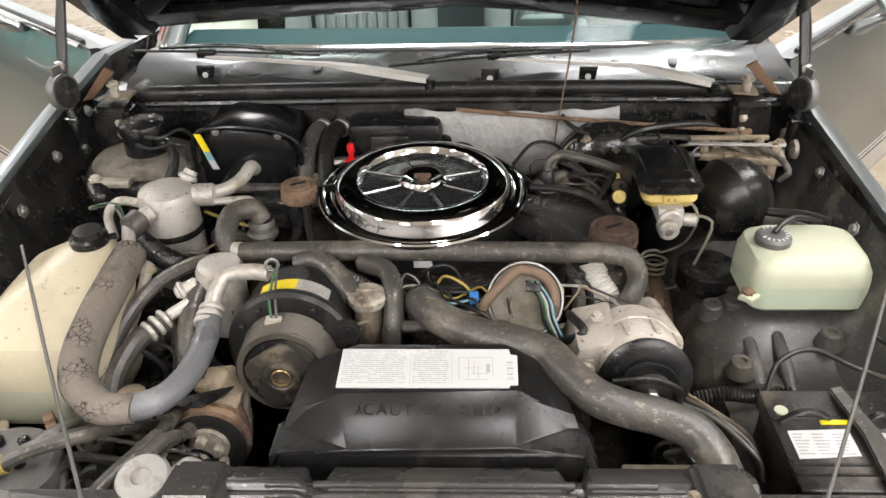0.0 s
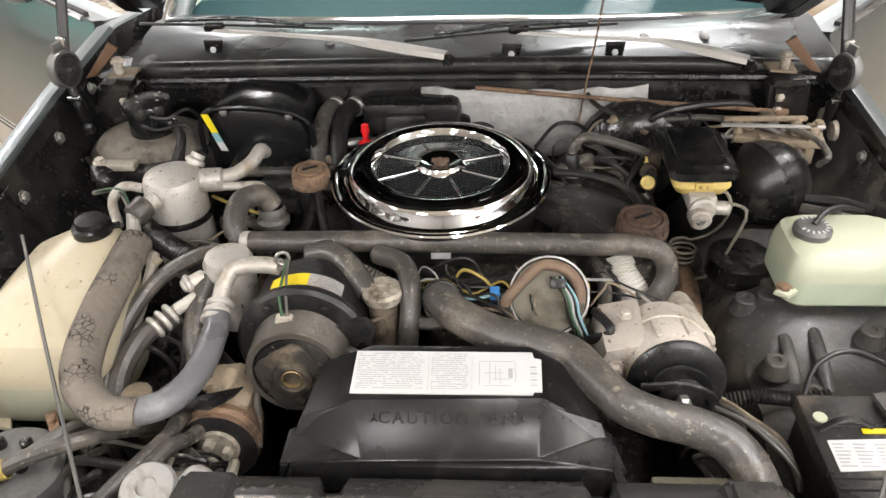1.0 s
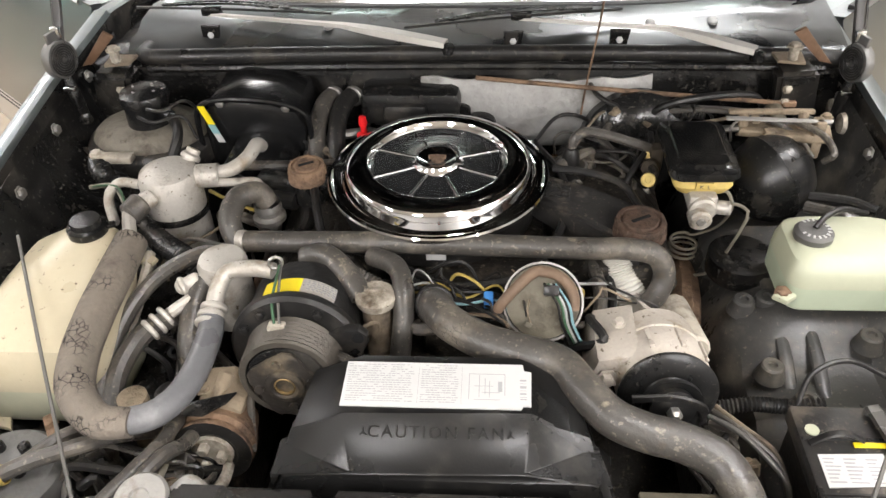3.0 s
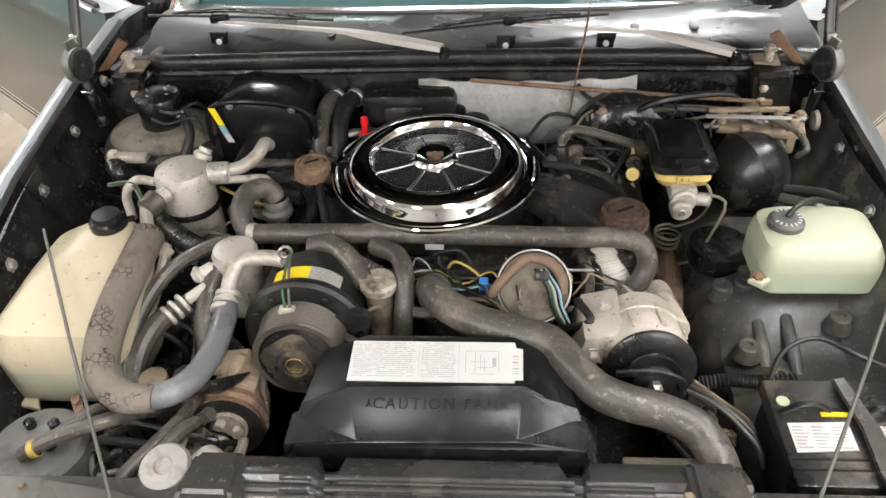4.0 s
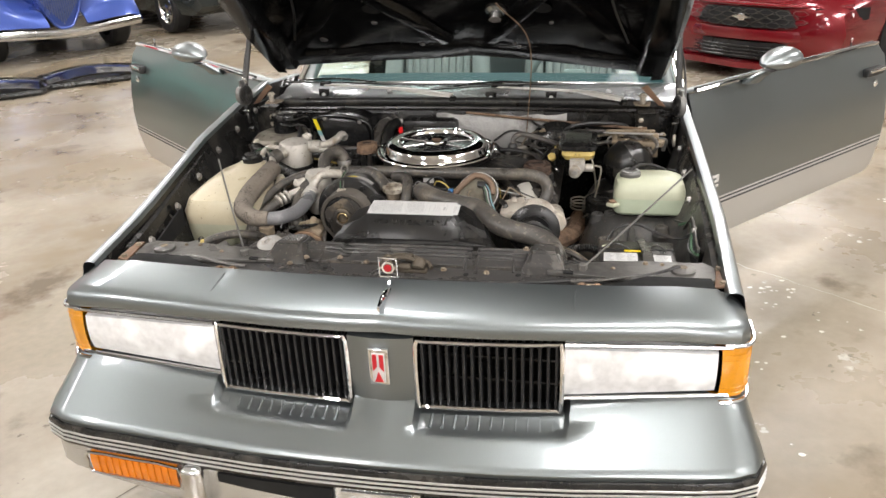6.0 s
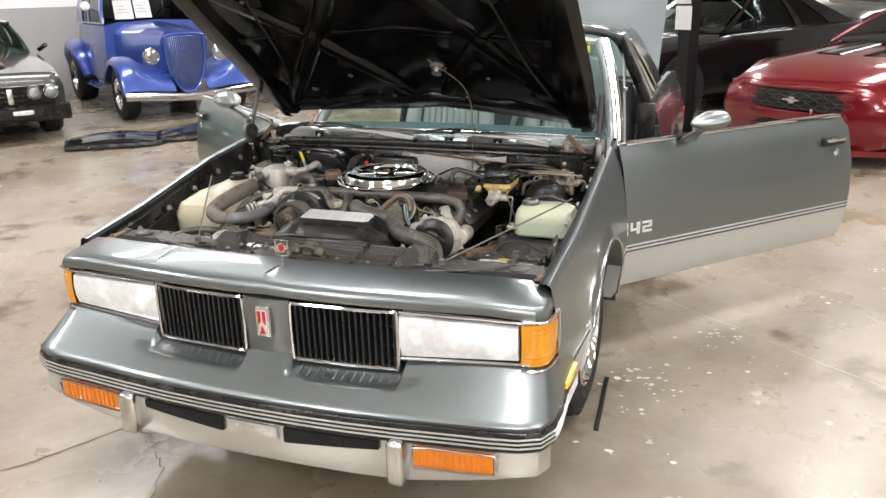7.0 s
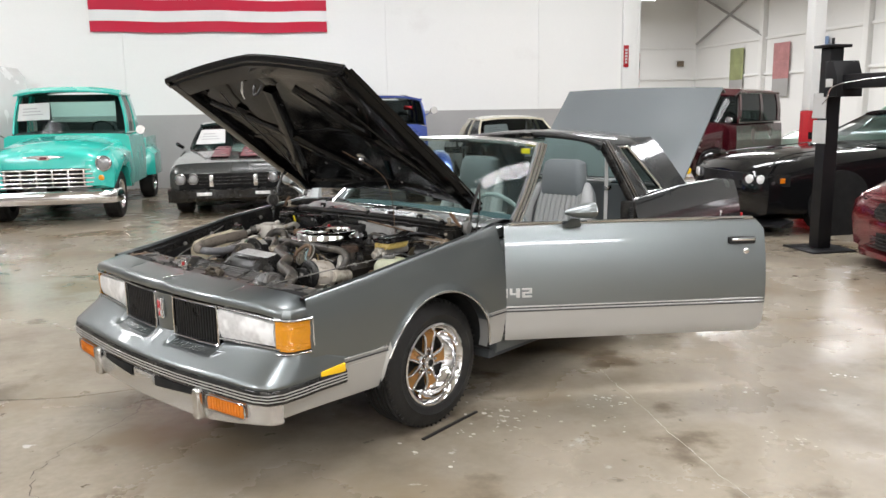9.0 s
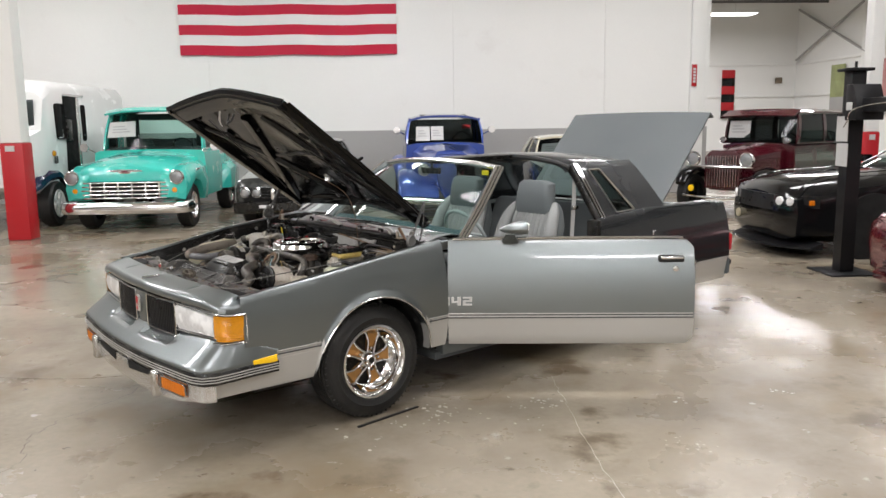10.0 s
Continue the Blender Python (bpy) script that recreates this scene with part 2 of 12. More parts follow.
def glass(name, tint, rough=0.0):
    m = bpy.data.materials.new(name)
    m.use_nodes = True
    N, L = m.node_tree.nodes, m.node_tree.links
    N.remove(N["Principled BSDF"])
    tr, gl, mx, fr = N.new("ShaderNodeBsdfTransparent"), N.new("ShaderNodeBsdfGlossy"), N.new("ShaderNodeMixShader"), N.new("ShaderNodeFresnel")
    tr.inputs[0].default_value = (*tint, 1)
    gl.inputs["Roughness"].default_value = rough
    fr.inputs["IOR"].default_value = 1.26
    L.new(fr.outputs[0], mx.inputs[0])
    L.new(tr.outputs[0], mx.inputs[1])
    L.new(gl.outputs[0], mx.inputs[2])
    L.new(mx.outputs[0], N["Material Output"].inputs[0])
    return m


M["glass"] = glass("tinted_windscreen_glass", (0.66, 0.82, 0.78))
M["darkglass"] = glass("dark_tinted_glass", (0.16, 0.18, 0.18))
M["midglass"] = glass("smoked_glass", (0.42, 0.46, 0.46))


def crackle(m, scale, width, depth, patch, amount):
    """A net of dark cracks over patches of a material."""
    N, L = m.node_tree.nodes, m.node_tree.links
    b = N["Principled BSDF"]
    tc = N.new("ShaderNodeTexCoord")
    wob = N.new("ShaderNodeTexNoise")
    wob.inputs["Scale"].default_value = scale * 0.8
    L.new(tc.outputs["Object"], wob.inputs["Vector"])
    vm = N.new("ShaderNodeVectorMath")
    vm.operation = "MULTIPLY_ADD"
    L.new(wob.outputs["Color"], vm.inputs[0])
    vm.inputs[1].default_value = (0.6 / scale,) * 3
    L.new(tc.outputs["Object"], vm.inputs[2])
    vo = N.new("ShaderNodeTexVoronoi")
    vo.feature = "DISTANCE_TO_EDGE"
    vo.inputs["Scale"].default_value = scale
    L.new(vm.outputs[0], vo.inputs["Vector"])
    r = N.new("ShaderNodeMapRange")
    r.inputs["From Min"].default_value, r.inputs["From Max"].default_value = width, width * 0.3
    L.new(vo.outputs["Distance"], r.inputs["Value"])
    pn = N.new("ShaderNodeTexNoise")
    pn.inputs["Scale"].default_value = patch
    L.new(tc.outputs["Object"], pn.inputs["Vector"])
    pr = N.new("ShaderNodeMapRange")
    pr.inputs["From Min"].default_value, pr.inputs["From Max"].default_value = amount, amount + 0.08
    L.new(pn.outputs["Fac"], pr.inputs["Value"])
    mu = N.new("ShaderNodeMath")
    mu.operation = "MULTIPLY"
    L.new(r.outputs["Result"], mu.inputs[0])
    L.new(pr.outputs["Result"], mu.inputs[1])
    mx = N.new("ShaderNodeMix")
    mx.data_type = "RGBA"
    L.new(mu.outputs[0], mx.inputs["Factor"])
    L.new(b.inputs["Base Color"].links[0].from_socket, mx.inputs["A"])
    mx.inputs["B"].default_value = (0.012, 0.010, 0.008, 1)
    L.new(mx.outputs["Result"], b.inputs["Base Color"])
    bp = N.new("ShaderNodeBump")
    bp.inputs["Strength"].default_value, bp.inputs["Distance"].default_value = depth, 0.004
    bp.invert = True
    L.new(mu.outputs[0], bp.inputs["Height"])
    if b.inputs["Normal"].links:
        L.new(b.inputs["Normal"].links[0].from_socket, bp.inputs["Normal"])
    L.new(bp.outputs["Normal"], b.inputs["Normal"])


crackle(M["crackhose"], 95, 0.07, 0.8, 16, 0.51)
crackle(M["rubber"], 110, 0.04, 0.4, 10, 0.64)


def blotch(m, scale, lo, hi, color, seed=0.0, detail=5):
    """Patches of another colour with ragged, fairly crisp edges."""
    N, L = m.node_tree.nodes, m.node_tree.links
    b = N["Principled BSDF"]
    tc, mp, n = N.new("ShaderNodeTexCoord"), N.new("ShaderNodeMapping"), N.new("ShaderNodeTexNoise")
    mp.inputs["Location"].default_value = (seed, seed * 0.7, 0)
    L.new(tc.outputs["Object"], mp.inputs["Vector"])
    L.new(mp.outputs["Vector"], n.inputs["Vector"])
    n.inputs["Scale"].default_value, n.inputs["Detail"].default_value, n.inputs["Roughness"].default_value = scale, detail, 0.6
    r = N.new("ShaderNodeMapRange")
    r.inputs["From Min"].default_value, r.inputs["From Max"].default_value = lo, hi
    L.new(n.outputs["Fac"], r.inputs["Value"])
    mx = N.new("ShaderNodeMix")
    mx.data_type = "RGBA"
    L.new(r.outputs["Result"], mx.inputs["Factor"])
    L.new(b.inputs["Base Color"].links[0].from_socket, mx.inputs["A"])
    mx.inputs["B"].default_value = (*color, 1)
    L.new(mx.outputs["Result"], b.inputs["Base Color"])


for nm in ("dustblack", "iron", "grime"):
    blotch(M[nm], 24, 0.60, 0.74, (0.115, 0.10, 0.08), 3.1, 8)
for nm in ("bayblack", "plastic", "rubber_dk"):
    blotch(M[nm], 24, 0.62, 0.74, (0.06, 0.053, 0.044), 3.1, 8)
for nm in ("rubber", "alu", "tanned"):
    blotch(M[nm], 26, 0.60, 0.76, (0.08, 0.064, 0.047), 7.3, 8)
blotch(M["lens"], 8, 0.50, 0.62, (0.86, 0.87, 0.87), 4.4, 2)
for nm in ("rubber", "crackhose", "alu_dirty", "iron"):
    blotch(M[nm], 45, 0.62, 0.74, (0.26, 0.225, 0.17), 6.1, 4)
for nm in ("bayblack", "plastic", "dustblack", "cover", "shroud"):
    blotch(M[nm], 7, 0.58, 0.72, (0.050, 0.046, 0.040), 8.8, 9)

for nm, c in (("rubber", (0.17, 0.15, 0.12)), ("iron", (0.12, 0.10, 0.075)), ("dustblack", (0.095, 0.08, 0.062)), ("bayblack", (0.05, 0.046, 0.040)), ("plastic", (0.055, 0.05, 0.043)), ("rubber_dk", (0.07, 0.062, 0.052)), ("wingblack", (0.12, 0.105, 0.085)), ("cover", (0.09, 0.08, 0.068))):
    blotch(M[nm], 120, 0.62, 0.67, c, 2.2, 3)
for nm in ("alu", "alu_tan", "alu_dirty", "tank"):
    blotch(M[nm], 90, 0.66, 0.70, (0.16, 0.13, 0.095), 5.5, 3)

# ---- mesh tools ----
def mesh_of(bm, name, mats, smooth=True, angle=35):
    bmesh.ops.recalc_face_normals(bm, faces=bm.faces)
    me = bpy.data.meshes.new(name)
    bm.to_mesh(me)
    bm.free()
    for m in mats:
        me.materials.append(M[m] if isinstance(m, str) else m)
    if smooth:
        me.polygons.foreach_set("use_smooth", [True] * len(me.polygons))
        me.set_sharp_from_angle(angle=radians(angle))
    return me


def part(name, bm, mats, parent, label="", smooth=True, angle=35):
    """One mesh under a thing or a part."""
    mats = mats if isinstance(mats, (list, tuple)) else [mats]
    ob = new(name, mesh_of(bm, name, mats, smooth, angle))
    if parent is not None:
        ob.parent = parent
    return tagged(ob, label)


def thing(name, label, category, m=None, group="", kind=""):
    ob = new(name)
    ob.empty_display_size = 0.1
    ob.matrix_world = m or Matrix.Identity(4)
    return tagged(ob, label, category, group, kind)


def solo(name, bm, mats, label, category="", kind="", group="", m=None, smooth=True):
    """A thing that is one mesh."""
    ob = part(name, bm, mats, None, "", smooth)
    if m is not None:
        ob.matrix_world = m
    return tagged(ob, label, category, group, kind)


def B():
    return bmesh.new()


def box(bm, a, b, bevel=0.0, m=None, mi=0, seg=2):
    """A box from corner a to corner b, with rounded edges."""
    a, b = Vector(a), Vector(b)
    r = bmesh.ops.create_cube(bm, size=1.0)
    vs = r["verts"]
    bmesh.ops.scale(bm, vec=b - a, verts=vs)
    bmesh.ops.translate(bm, vec=(a + b) / 2, verts=vs)
    fs = list({f for v in vs for f in v.link_faces})
    for f in fs:
        f.material_index = mi
    if bevel:
        es = list({e for v in vs for e in v.link_edges})
        r = bmesh.ops.bevel(bm, geom=es, offset=bevel, segments=seg, profile=0.5, affect="EDGES", material=mi)
        vs = list({v for f in r["faces"] for v in f.verts} | {v for v in vs if v.is_valid})
    if m is not None:
        bmesh.ops.transform(bm, matrix=m, verts=vs)
    return bm


def prism(bm, pts, h0, h1, axis="z", bevel=0.0, m=None, mi=0):
    """An outline pushed along an axis. pts are (x, y) for z, (y, z) for x, (x, z) for y."""
    def at(p, h):
        return {"z": (p[0], p[1], h), "x": (h, p[0], p[1]), "y": (p[0], h, p[1])}[axis]
    lo, hi = [bm.verts.new(at(p, h0)) for p in pts], [bm.verts.new(at(p, h1)) for p in pts]
    fs = [bm.faces.new(lo[::-1]), bm.faces.new(hi)]
    n = len(pts)
    for i in range(n):
        fs.append(bm.faces.new((lo[i], lo[(i + 1) % n], hi[(i + 1) % n], hi[i])))
    for f in fs:
        f.material_index = mi
    vs = lo + hi
    if bevel:
        es = list({e for f in fs[:2] for e in f.edges})
        r = bmesh.ops.bevel(bm, geom=es, offset=bevel, segments=2, profile=0.5, affect="EDGES", material=mi)
        vs = list({v for f in r["faces"] for v in f.verts} | {v for v in vs if v.is_valid})
    if m is not None:
        bmesh.ops.transform(bm, matrix=m, verts=vs)
    return bm


def turn(bm, profile, m=None, seg=32, mi=0, closed=False, squash=1.0):
    """A profile of (radius, height) turned round z."""
    rings = []
    for r, h in profile:
        if r < 1e-5:
            rings.append([bm.verts.new((0, 0, h))])
        else:
            rings.append([bm.verts.new((r * math.cos(2 * math.pi * k / seg), r * squash * math.sin(2 * math.pi * k / seg), h)) for k in range(seg)])
    pairs = list(zip(rings, rings[1:])) + ([(rings[-1], rings[0])] if closed else [])
    for a, b in pairs:
        for k in range(seg):
            j = (k + 1) % seg
            if len(a) == 1 and len(b) == 1:
                continue
            if len(a) == 1:
                f = bm.faces.new((a[0], b[k], b[j]))
            elif len(b) == 1:
                f = bm.faces.new((a[k], b[0], a[j]))
            else:
                f = bm.faces.new((a[k], b[k], b[j], a[j]))
            f.material_index = mi
    vs = [v for r in rings for v in r]
    if m is not None:
        bmesh.ops.transform(bm, matrix=m, verts=vs)
    return bm


def curve_pts(pts, n=6):
    """A smooth line through the points."""
    P = [Vector(p) for p in pts]
    if len(P) < 3:
        return P
    P = [2 * P[0] - P[1]] + P + [2 * P[-1] - P[-2]]
    out = []
    for i in range(1, len(P) - 2):
        a, b, c, d = P[i - 1:i + 3]
        for k in range(n):
            t = k / n
            out.append(0.5 * (2 * b + (c - a) * t + (2 * a - 5 * b + 4 * c - d) * t * t + (3 * b - a - 3 * c + d) * t ** 3))
    out.append(P[-2])
    return out


def tube(bm, pts, r, seg=10, n=6, mi=0, ribs=0.0, caps=True, flat=1.0):
    """A hose along a smooth line. r: a radius, or one for each point. ribs: corrugation depth."""
    line = curve_pts(pts, n)
    rs = r if isinstance(r, (list, tuple)) else [r] * len(pts)
    k = len(line)
    up = Vector((0, 0, 1))
    rings = []
    prev = None
    for i, p in enumerate(line):
        d = (line[min(i + 1, k - 1)] - line[max(i - 1, 0)]).normalized()
        side = d.cross(up)
        if side.length < 0.05:
            side = prev if prev is not None else Vector((1, 0, 0))
        side = (side - d * side.dot(d)).normalized()
        if prev is not None and side.dot(prev) < 0:
            side = -side
        prev = side
        nrm = side.cross(d)
        f = i / max(1, k - 1) * (len(rs) - 1)
        j = min(int(f), len(rs) - 2) if len(rs) > 1 else 0
        rad = rs[j] + (rs[min(j + 1, len(rs) - 1)] - rs[j]) * (f - j)
        if ribs and i % 2:
            rad -= ribs
        rings.append([bm.verts.new(p + side * (rad * math.cos(2 * math.pi * q / seg)) + nrm * (rad * flat * math.sin(2 * math.pi * q / seg))) for q in range(seg)])
    for a, b in zip(rings, rings[1:]):
        for q in range(seg):
            f = bm.faces.new((a[q], a[(q + 1) % seg], b[(q + 1) % seg], b[q]))
            f.material_index = mi
    if caps:
        for ring in (rings[0][::-1], rings[-1]):
            bm.faces.new(ring).material_index = mi
    return bm


def grid(bm, rows, mi=0, close=False, thick=None):
    """A skin through rows of points."""
    V = [[bm.verts.new(p) for p in r] for r in rows]
    fs = []
    for a, b in zip(V, V[1:]):
        n = len(a)
        for i in range(n if close else n - 1):
            q = (a[i], a[(i + 1) % n], b[(i + 1) % n], b[i])
            if len({tuple(round(c, 6) for c in v.co) for v in q}) < 3:
                continue
            f = bm.faces.new(q)
            f.material_index = mi
            fs.append(f)
    if thick:
        bmesh.ops.recalc_face_normals(bm, faces=fs)
        bmesh.ops.solidify(bm, geom=fs, thickness=thick)
    return bm


def loft(bm, sections, mi=0, caps=True):
    """A closed skin through closed outlines."""
    V = [[bm.verts.new(p) for p in s] for s in sections]
    for a, b in zip(V, V[1:]):
        n = len(a)
        for i in range(n):
            bm.faces.new((a[i], a[(i + 1) % n], b[(i + 1) % n], b[i])).material_index = mi
    if caps:
        bm.faces.new(V[0][::-1]).material_index = mi
        bm.faces.new(V[-1]).material_index = mi
    return bm


def to_axis(p, d):
    """Turns z to direction d, at place p."""
    return Matrix.Translation(p) @ Vector(d).to_track_quat("Z", "Y").to_matrix().to_4x4()


def lerp(a, b, t):
    return a + (b - a) * t


def table(x, pts):
    """Straight steps between pairs (x, y)."""
    if x <= pts[0][0]:
        return pts[0][1]
    for (a, b), (c, d) in zip(pts, pts[1:]):
        if x <= c:
            return b + (d - b) * (x - a) / (c - a)
    return pts[-1][1]


def mirror_x(bm):
    bmesh.ops.scale(bm, vec=(-1, 1, 1), verts=bm.verts)
    return bm

# ---- the hall ----
M["bumper"] = mat("bright_silver_bumper_paint", (0.58, 0.58, 0.57), 0.24, 0.8, 0.05, 3, 200, 0.01, coat=0.6, rvar=0.05)
M["amberdeep"] = mat("deep_orange_lens", (0.58, 0.165, 0.006), 0.16, 0, 0.25, 16, 80, 0.1, coat=0.6)
M["concrete"] = mat("polished_concrete", (0.276, 0.240, 0.186), 0.22, 0, 0.3, 0.8, 25, 0.02, dirt=(0.16, 0.132, 0.097), dirt_amt=0.38, dirt_scale=0.5, rvar=0.10)
blotch(M["concrete"], 0.55, 0.50, 0.60, (0.195, 0.155, 0.102), 2.7)
blotch(M["concrete"], 1.7, 0.57, 0.66, (0.115, 0.088, 0.057), 5.2, 7)
blotch(M["concrete"], 5.0, 0.69, 0.72, (0.42, 0.40, 0.355), 9.0, 8)
blotch(M["concrete"], 9.0, 0.66, 0.69, (0.10, 0.08, 0.055), 1.3, 6)
M["wallwhite"] = mat("white_painted_wall", (0.80, 0.80, 0.78), 0.6, 0, 0.03, 0.7, 30, 0.03, dirt=(0.74, 0.73, 0.71), dirt_amt=0.0, dirt_scale=0.8)
M["wallgrey"] = mat("grey_painted_dado", (0.36, 0.355, 0.345), 0.55, 0, 0.06, 0.9, 30, 0.05)
# unseen south and west walls; pale tone set for light bounced at the car
M["wallplain"] = mat("pale_unseen_closing_wall", (0.76, 0.755, 0.74), 0.7, 0, 0.1, 0.7, 30, 0.05)
M["ceiling"] = mat("pale_steel_deck", (0.72, 0.72, 0.71), 0.7, 0, 0.1, 2, 40, 0.05)
M["truss"] = mat("grey_steel_truss", (0.13, 0.13, 0.13), 0.55, 0.3, 0.15, 6, 60, 0.05)
M["paintchip"] = mat("pale_paint_chip", (0.62, 0.60, 0.55), 0.6, 0, 0.1, 30, 90, 0.1)
M["crack"] = mat("dirty_floor_crack", (0.09, 0.07, 0.05), 0.9, 0, 0.2, 20, 90, 0.1)
M["bannerred"] = mat("red_cloth", (0.50, 0.018, 0.05), 0.8, 0, 0.08, 3, 60, 0.2)
M["bannerwhite"] = mat("white_cloth", (0.74, 0.74, 0.73), 0.8, 0, 0.05, 3, 60, 0.2)
M["signred"] = mat("red_sign_paint", (0.40, 0.012, 0.018), 0.4, 0, 0.08, 5, 60, 0.02)
M["lampglow"] = mat("lit_lamp_diffuser", (1.0, 0.985, 0.955), 0.5, 0, 0, 5, 60, 0, glow=6.0)

HALL = Matrix.Rotation(radians(ROW_TURN), 4, "Z")   # local x along the row, local y = -out

bm = B()
bmesh.ops.create_grid(bm, x_segments=1, y_segments=1, size=1)
bmesh.ops.scale(bm, vec=(22.3, 28.1, 1), verts=bm.verts)
bmesh.ops.translate(bm, vec=(0, 9.5, 0), verts=bm.verts)
box(bm, (-22.3, -18.6, -0.2), (22.3, 37.6, -0.02))
floor = solo("floor", bm, "concrete", "worn polished tan concrete floor with stains", "floor", "structure", m=HALL, smooth=False)


def wall(name, u0, u1, v, z1, label, dado=1.5, facing=1, paint="wallwhite"):
    """A wall along the row, white above a grey dado."""
    ob = thing(name, label, "wall", HALL, kind="structure")
    y0, y1 = (-v, -v + 0.25) if facing > 0 else (-v - 0.25, -v)
    if dado:
        bm = B()
        box(bm, (u0, y0, 0), (u1, y1, dado))
        part("dado", bm, "wallgrey", ob, "grey painted lower wall", smooth=False)
    bm = B()
    box(bm, (u0, y0 + (0.004 if dado else 0), dado), (u1, y1, z1))
    part("wall_face", bm, paint, ob, "painted upper wall", smooth=False)
    return ob


wall_flag = wall("wall_north", -22, 7.75, WALL_V, CEIL, "white hall wall above a grey painted dado")
bm = B()
for u in (-8.6, -3.4, 1.95, 5.35):
    box(bm, (u - 0.012, -WALL_V - 0.012, 1.52), (u + 0.012, -WALL_V + 0.01, CEIL), 0.003)
part("panel_joint", bm, "wallwhite", wall_flag)
bm = B()
box(bm, (7.3, -WALL_V - 0.09, 0), (7.62, -WALL_V + 0.002, CEIL), 0.01)
part("end_pilaster", bm, "wallwhite", wall_flag)
wall("wall_south", -22, 22, 18.5, CEIL, "plain pale wall added out of view to close the hall", 0, -1, "wallplain")
# wall_west is unseen and only closes the room
for name, u, v0, v1 in (("wall_west", -22.25, -18.5, 13.3), ("wall_east", 22.0, -18.5, 37.25), ("wall_return", 7.5, 13.304, 37.25)):
    ob = thing(name, "plain painted block wall of the hall", "wall", HALL, kind="structure")
    bm = B()
    box(bm, (u, v0, 0), (u + 0.25, v1, CEIL + 1.8))
    part("wall_face", bm, "wallplain" if name == "wall_west" else "wallwhite", ob, smooth=False)
wall("wall_alcove", 7.75, 22, -37.0, CEIL + 1.8, "white painted block wall at the back of the far bay", 0)
bm = B()
box(bm, (-22.2, -18.7, CEIL), (22.2, 13.3, CEIL + 0.2))
box(bm, (7.5, 13.3, CEIL + 1.8), (22.2, 37.4, CEIL + 2.0))
box(bm, (7.5, 13.1, CEIL), (22.2, 13.3, CEIL + 2.0))
for k in range(55):
    box(bm, (-22 + k * 0.8, -18.5, CEIL - 0.05), (-21.75 + k * 0.8, 13.1, CEIL + 0.001))
solo("ceiling", bm, "ceiling", "pale ribbed steel deck ceiling", "ceiling", "structure", m=HALL, smooth=False)

# lamps at their assumed places: housing with a lit diffuser
for lu, lv, power in LAMPS:
    ob = thing("ceiling_light", "lit white strip light below the ceiling, placement assumed", "ceiling light", Matrix.Translation(uv(lu, lv, 6.3)) @ HALL, "ceiling lights")
    bm = B()
    box(bm, (-1.85, -0.48, 0.02), (1.85, 0.48, 0.10), 0.01)
    part("housing", bm, "wallwhite", ob)
    bm = B()
    box(bm, (-1.82, -0.46, 0.0), (1.82, 0.46, 0.022))
    part("diffuser", bm, "lampglow", ob, "lit white diffuser", smooth=False)
    for sx in (-1, 1):
        bm = B()
        tube(bm, [(sx, 0, 0.1), (sx, 0, CEIL - 6.3)], 0.006, 6)
        part("hanger", bm, "steel", ob)

# flag-like banner: red and white stripes, hung flat on the wall
banner = thing("striped_banner", "large red and white striped cloth flag on the wall", "flag", Matrix.Translation(uv(-3.98, WALL_V + 0.03, 3.15)) @ HALL)
FLAG_W, STRIPE = 4.68, 0.213
for k in range(13):
    bm = B()
    rows = []
    for j in range(3):
        z = (k + j / 2) * STRIPE
        rows.append([(FLAG_W * i / 40, -0.012 * math.sin(i * 0.9 + z * 2.1) - 0.02, z + 0.012 * math.sin(i * 0.35 + 0.6)) for i in range(41)])
    grid(bm, rows, thick=0.004)
    part("stripe", bm, "bannerred" if k % 2 == 0 else "bannerwhite", banner, "red cloth stripe" if k % 2 == 0 else "white cloth stripe")

# ---- the grey coupe: body ----
coupe = thing("coupe_car", "grey and silver coupe with bonnet, boot and doors open", "car")

SIDE = [(0.28, 0.79), (0.36, 0.825), (0.50, 0.85), (0.60, 0.854), (0.72, 0.845), (0.82, 0.825), (0.90, 0.802), (0.98, 0.772)]
ARCH_Y, ARCH_Z, ARCH_R = -0.04, 0.32, 0.385


def side_x(z):
    return table(z, SIDE)


def fender_top(y):
    return 0.812 + 0.114 * (y + 0.77)


def arch_z(y, cy, base):
    d = ARCH_R ** 2 - (y - cy) ** 2
    return max(base, ARCH_Z + math.sqrt(d)) if d > 0 else base


def arch_cols(y0, y1, cy, n=14):
    """Columns that crowd where the wheel arch is steep."""
    ys = [cy + ARCH_R * math.sin(math.radians(a)) for a in range(-90, 91, 9)]
    ys = [y for y in ys if y0 < y < y1]
    lo, hi = cy - ARCH_R, cy + ARCH_R
    if y0 < lo:
        ys = [lerp(y0, lo - 0.0005, k / 5) for k in range(6)] + ys
    else:
        ys = [y0] + ys
    if y1 > hi:
        ys += [lerp(hi + 0.0005, y1, k / 6) for k in range(7)]
    else:
        ys.append(y1)
    return ys


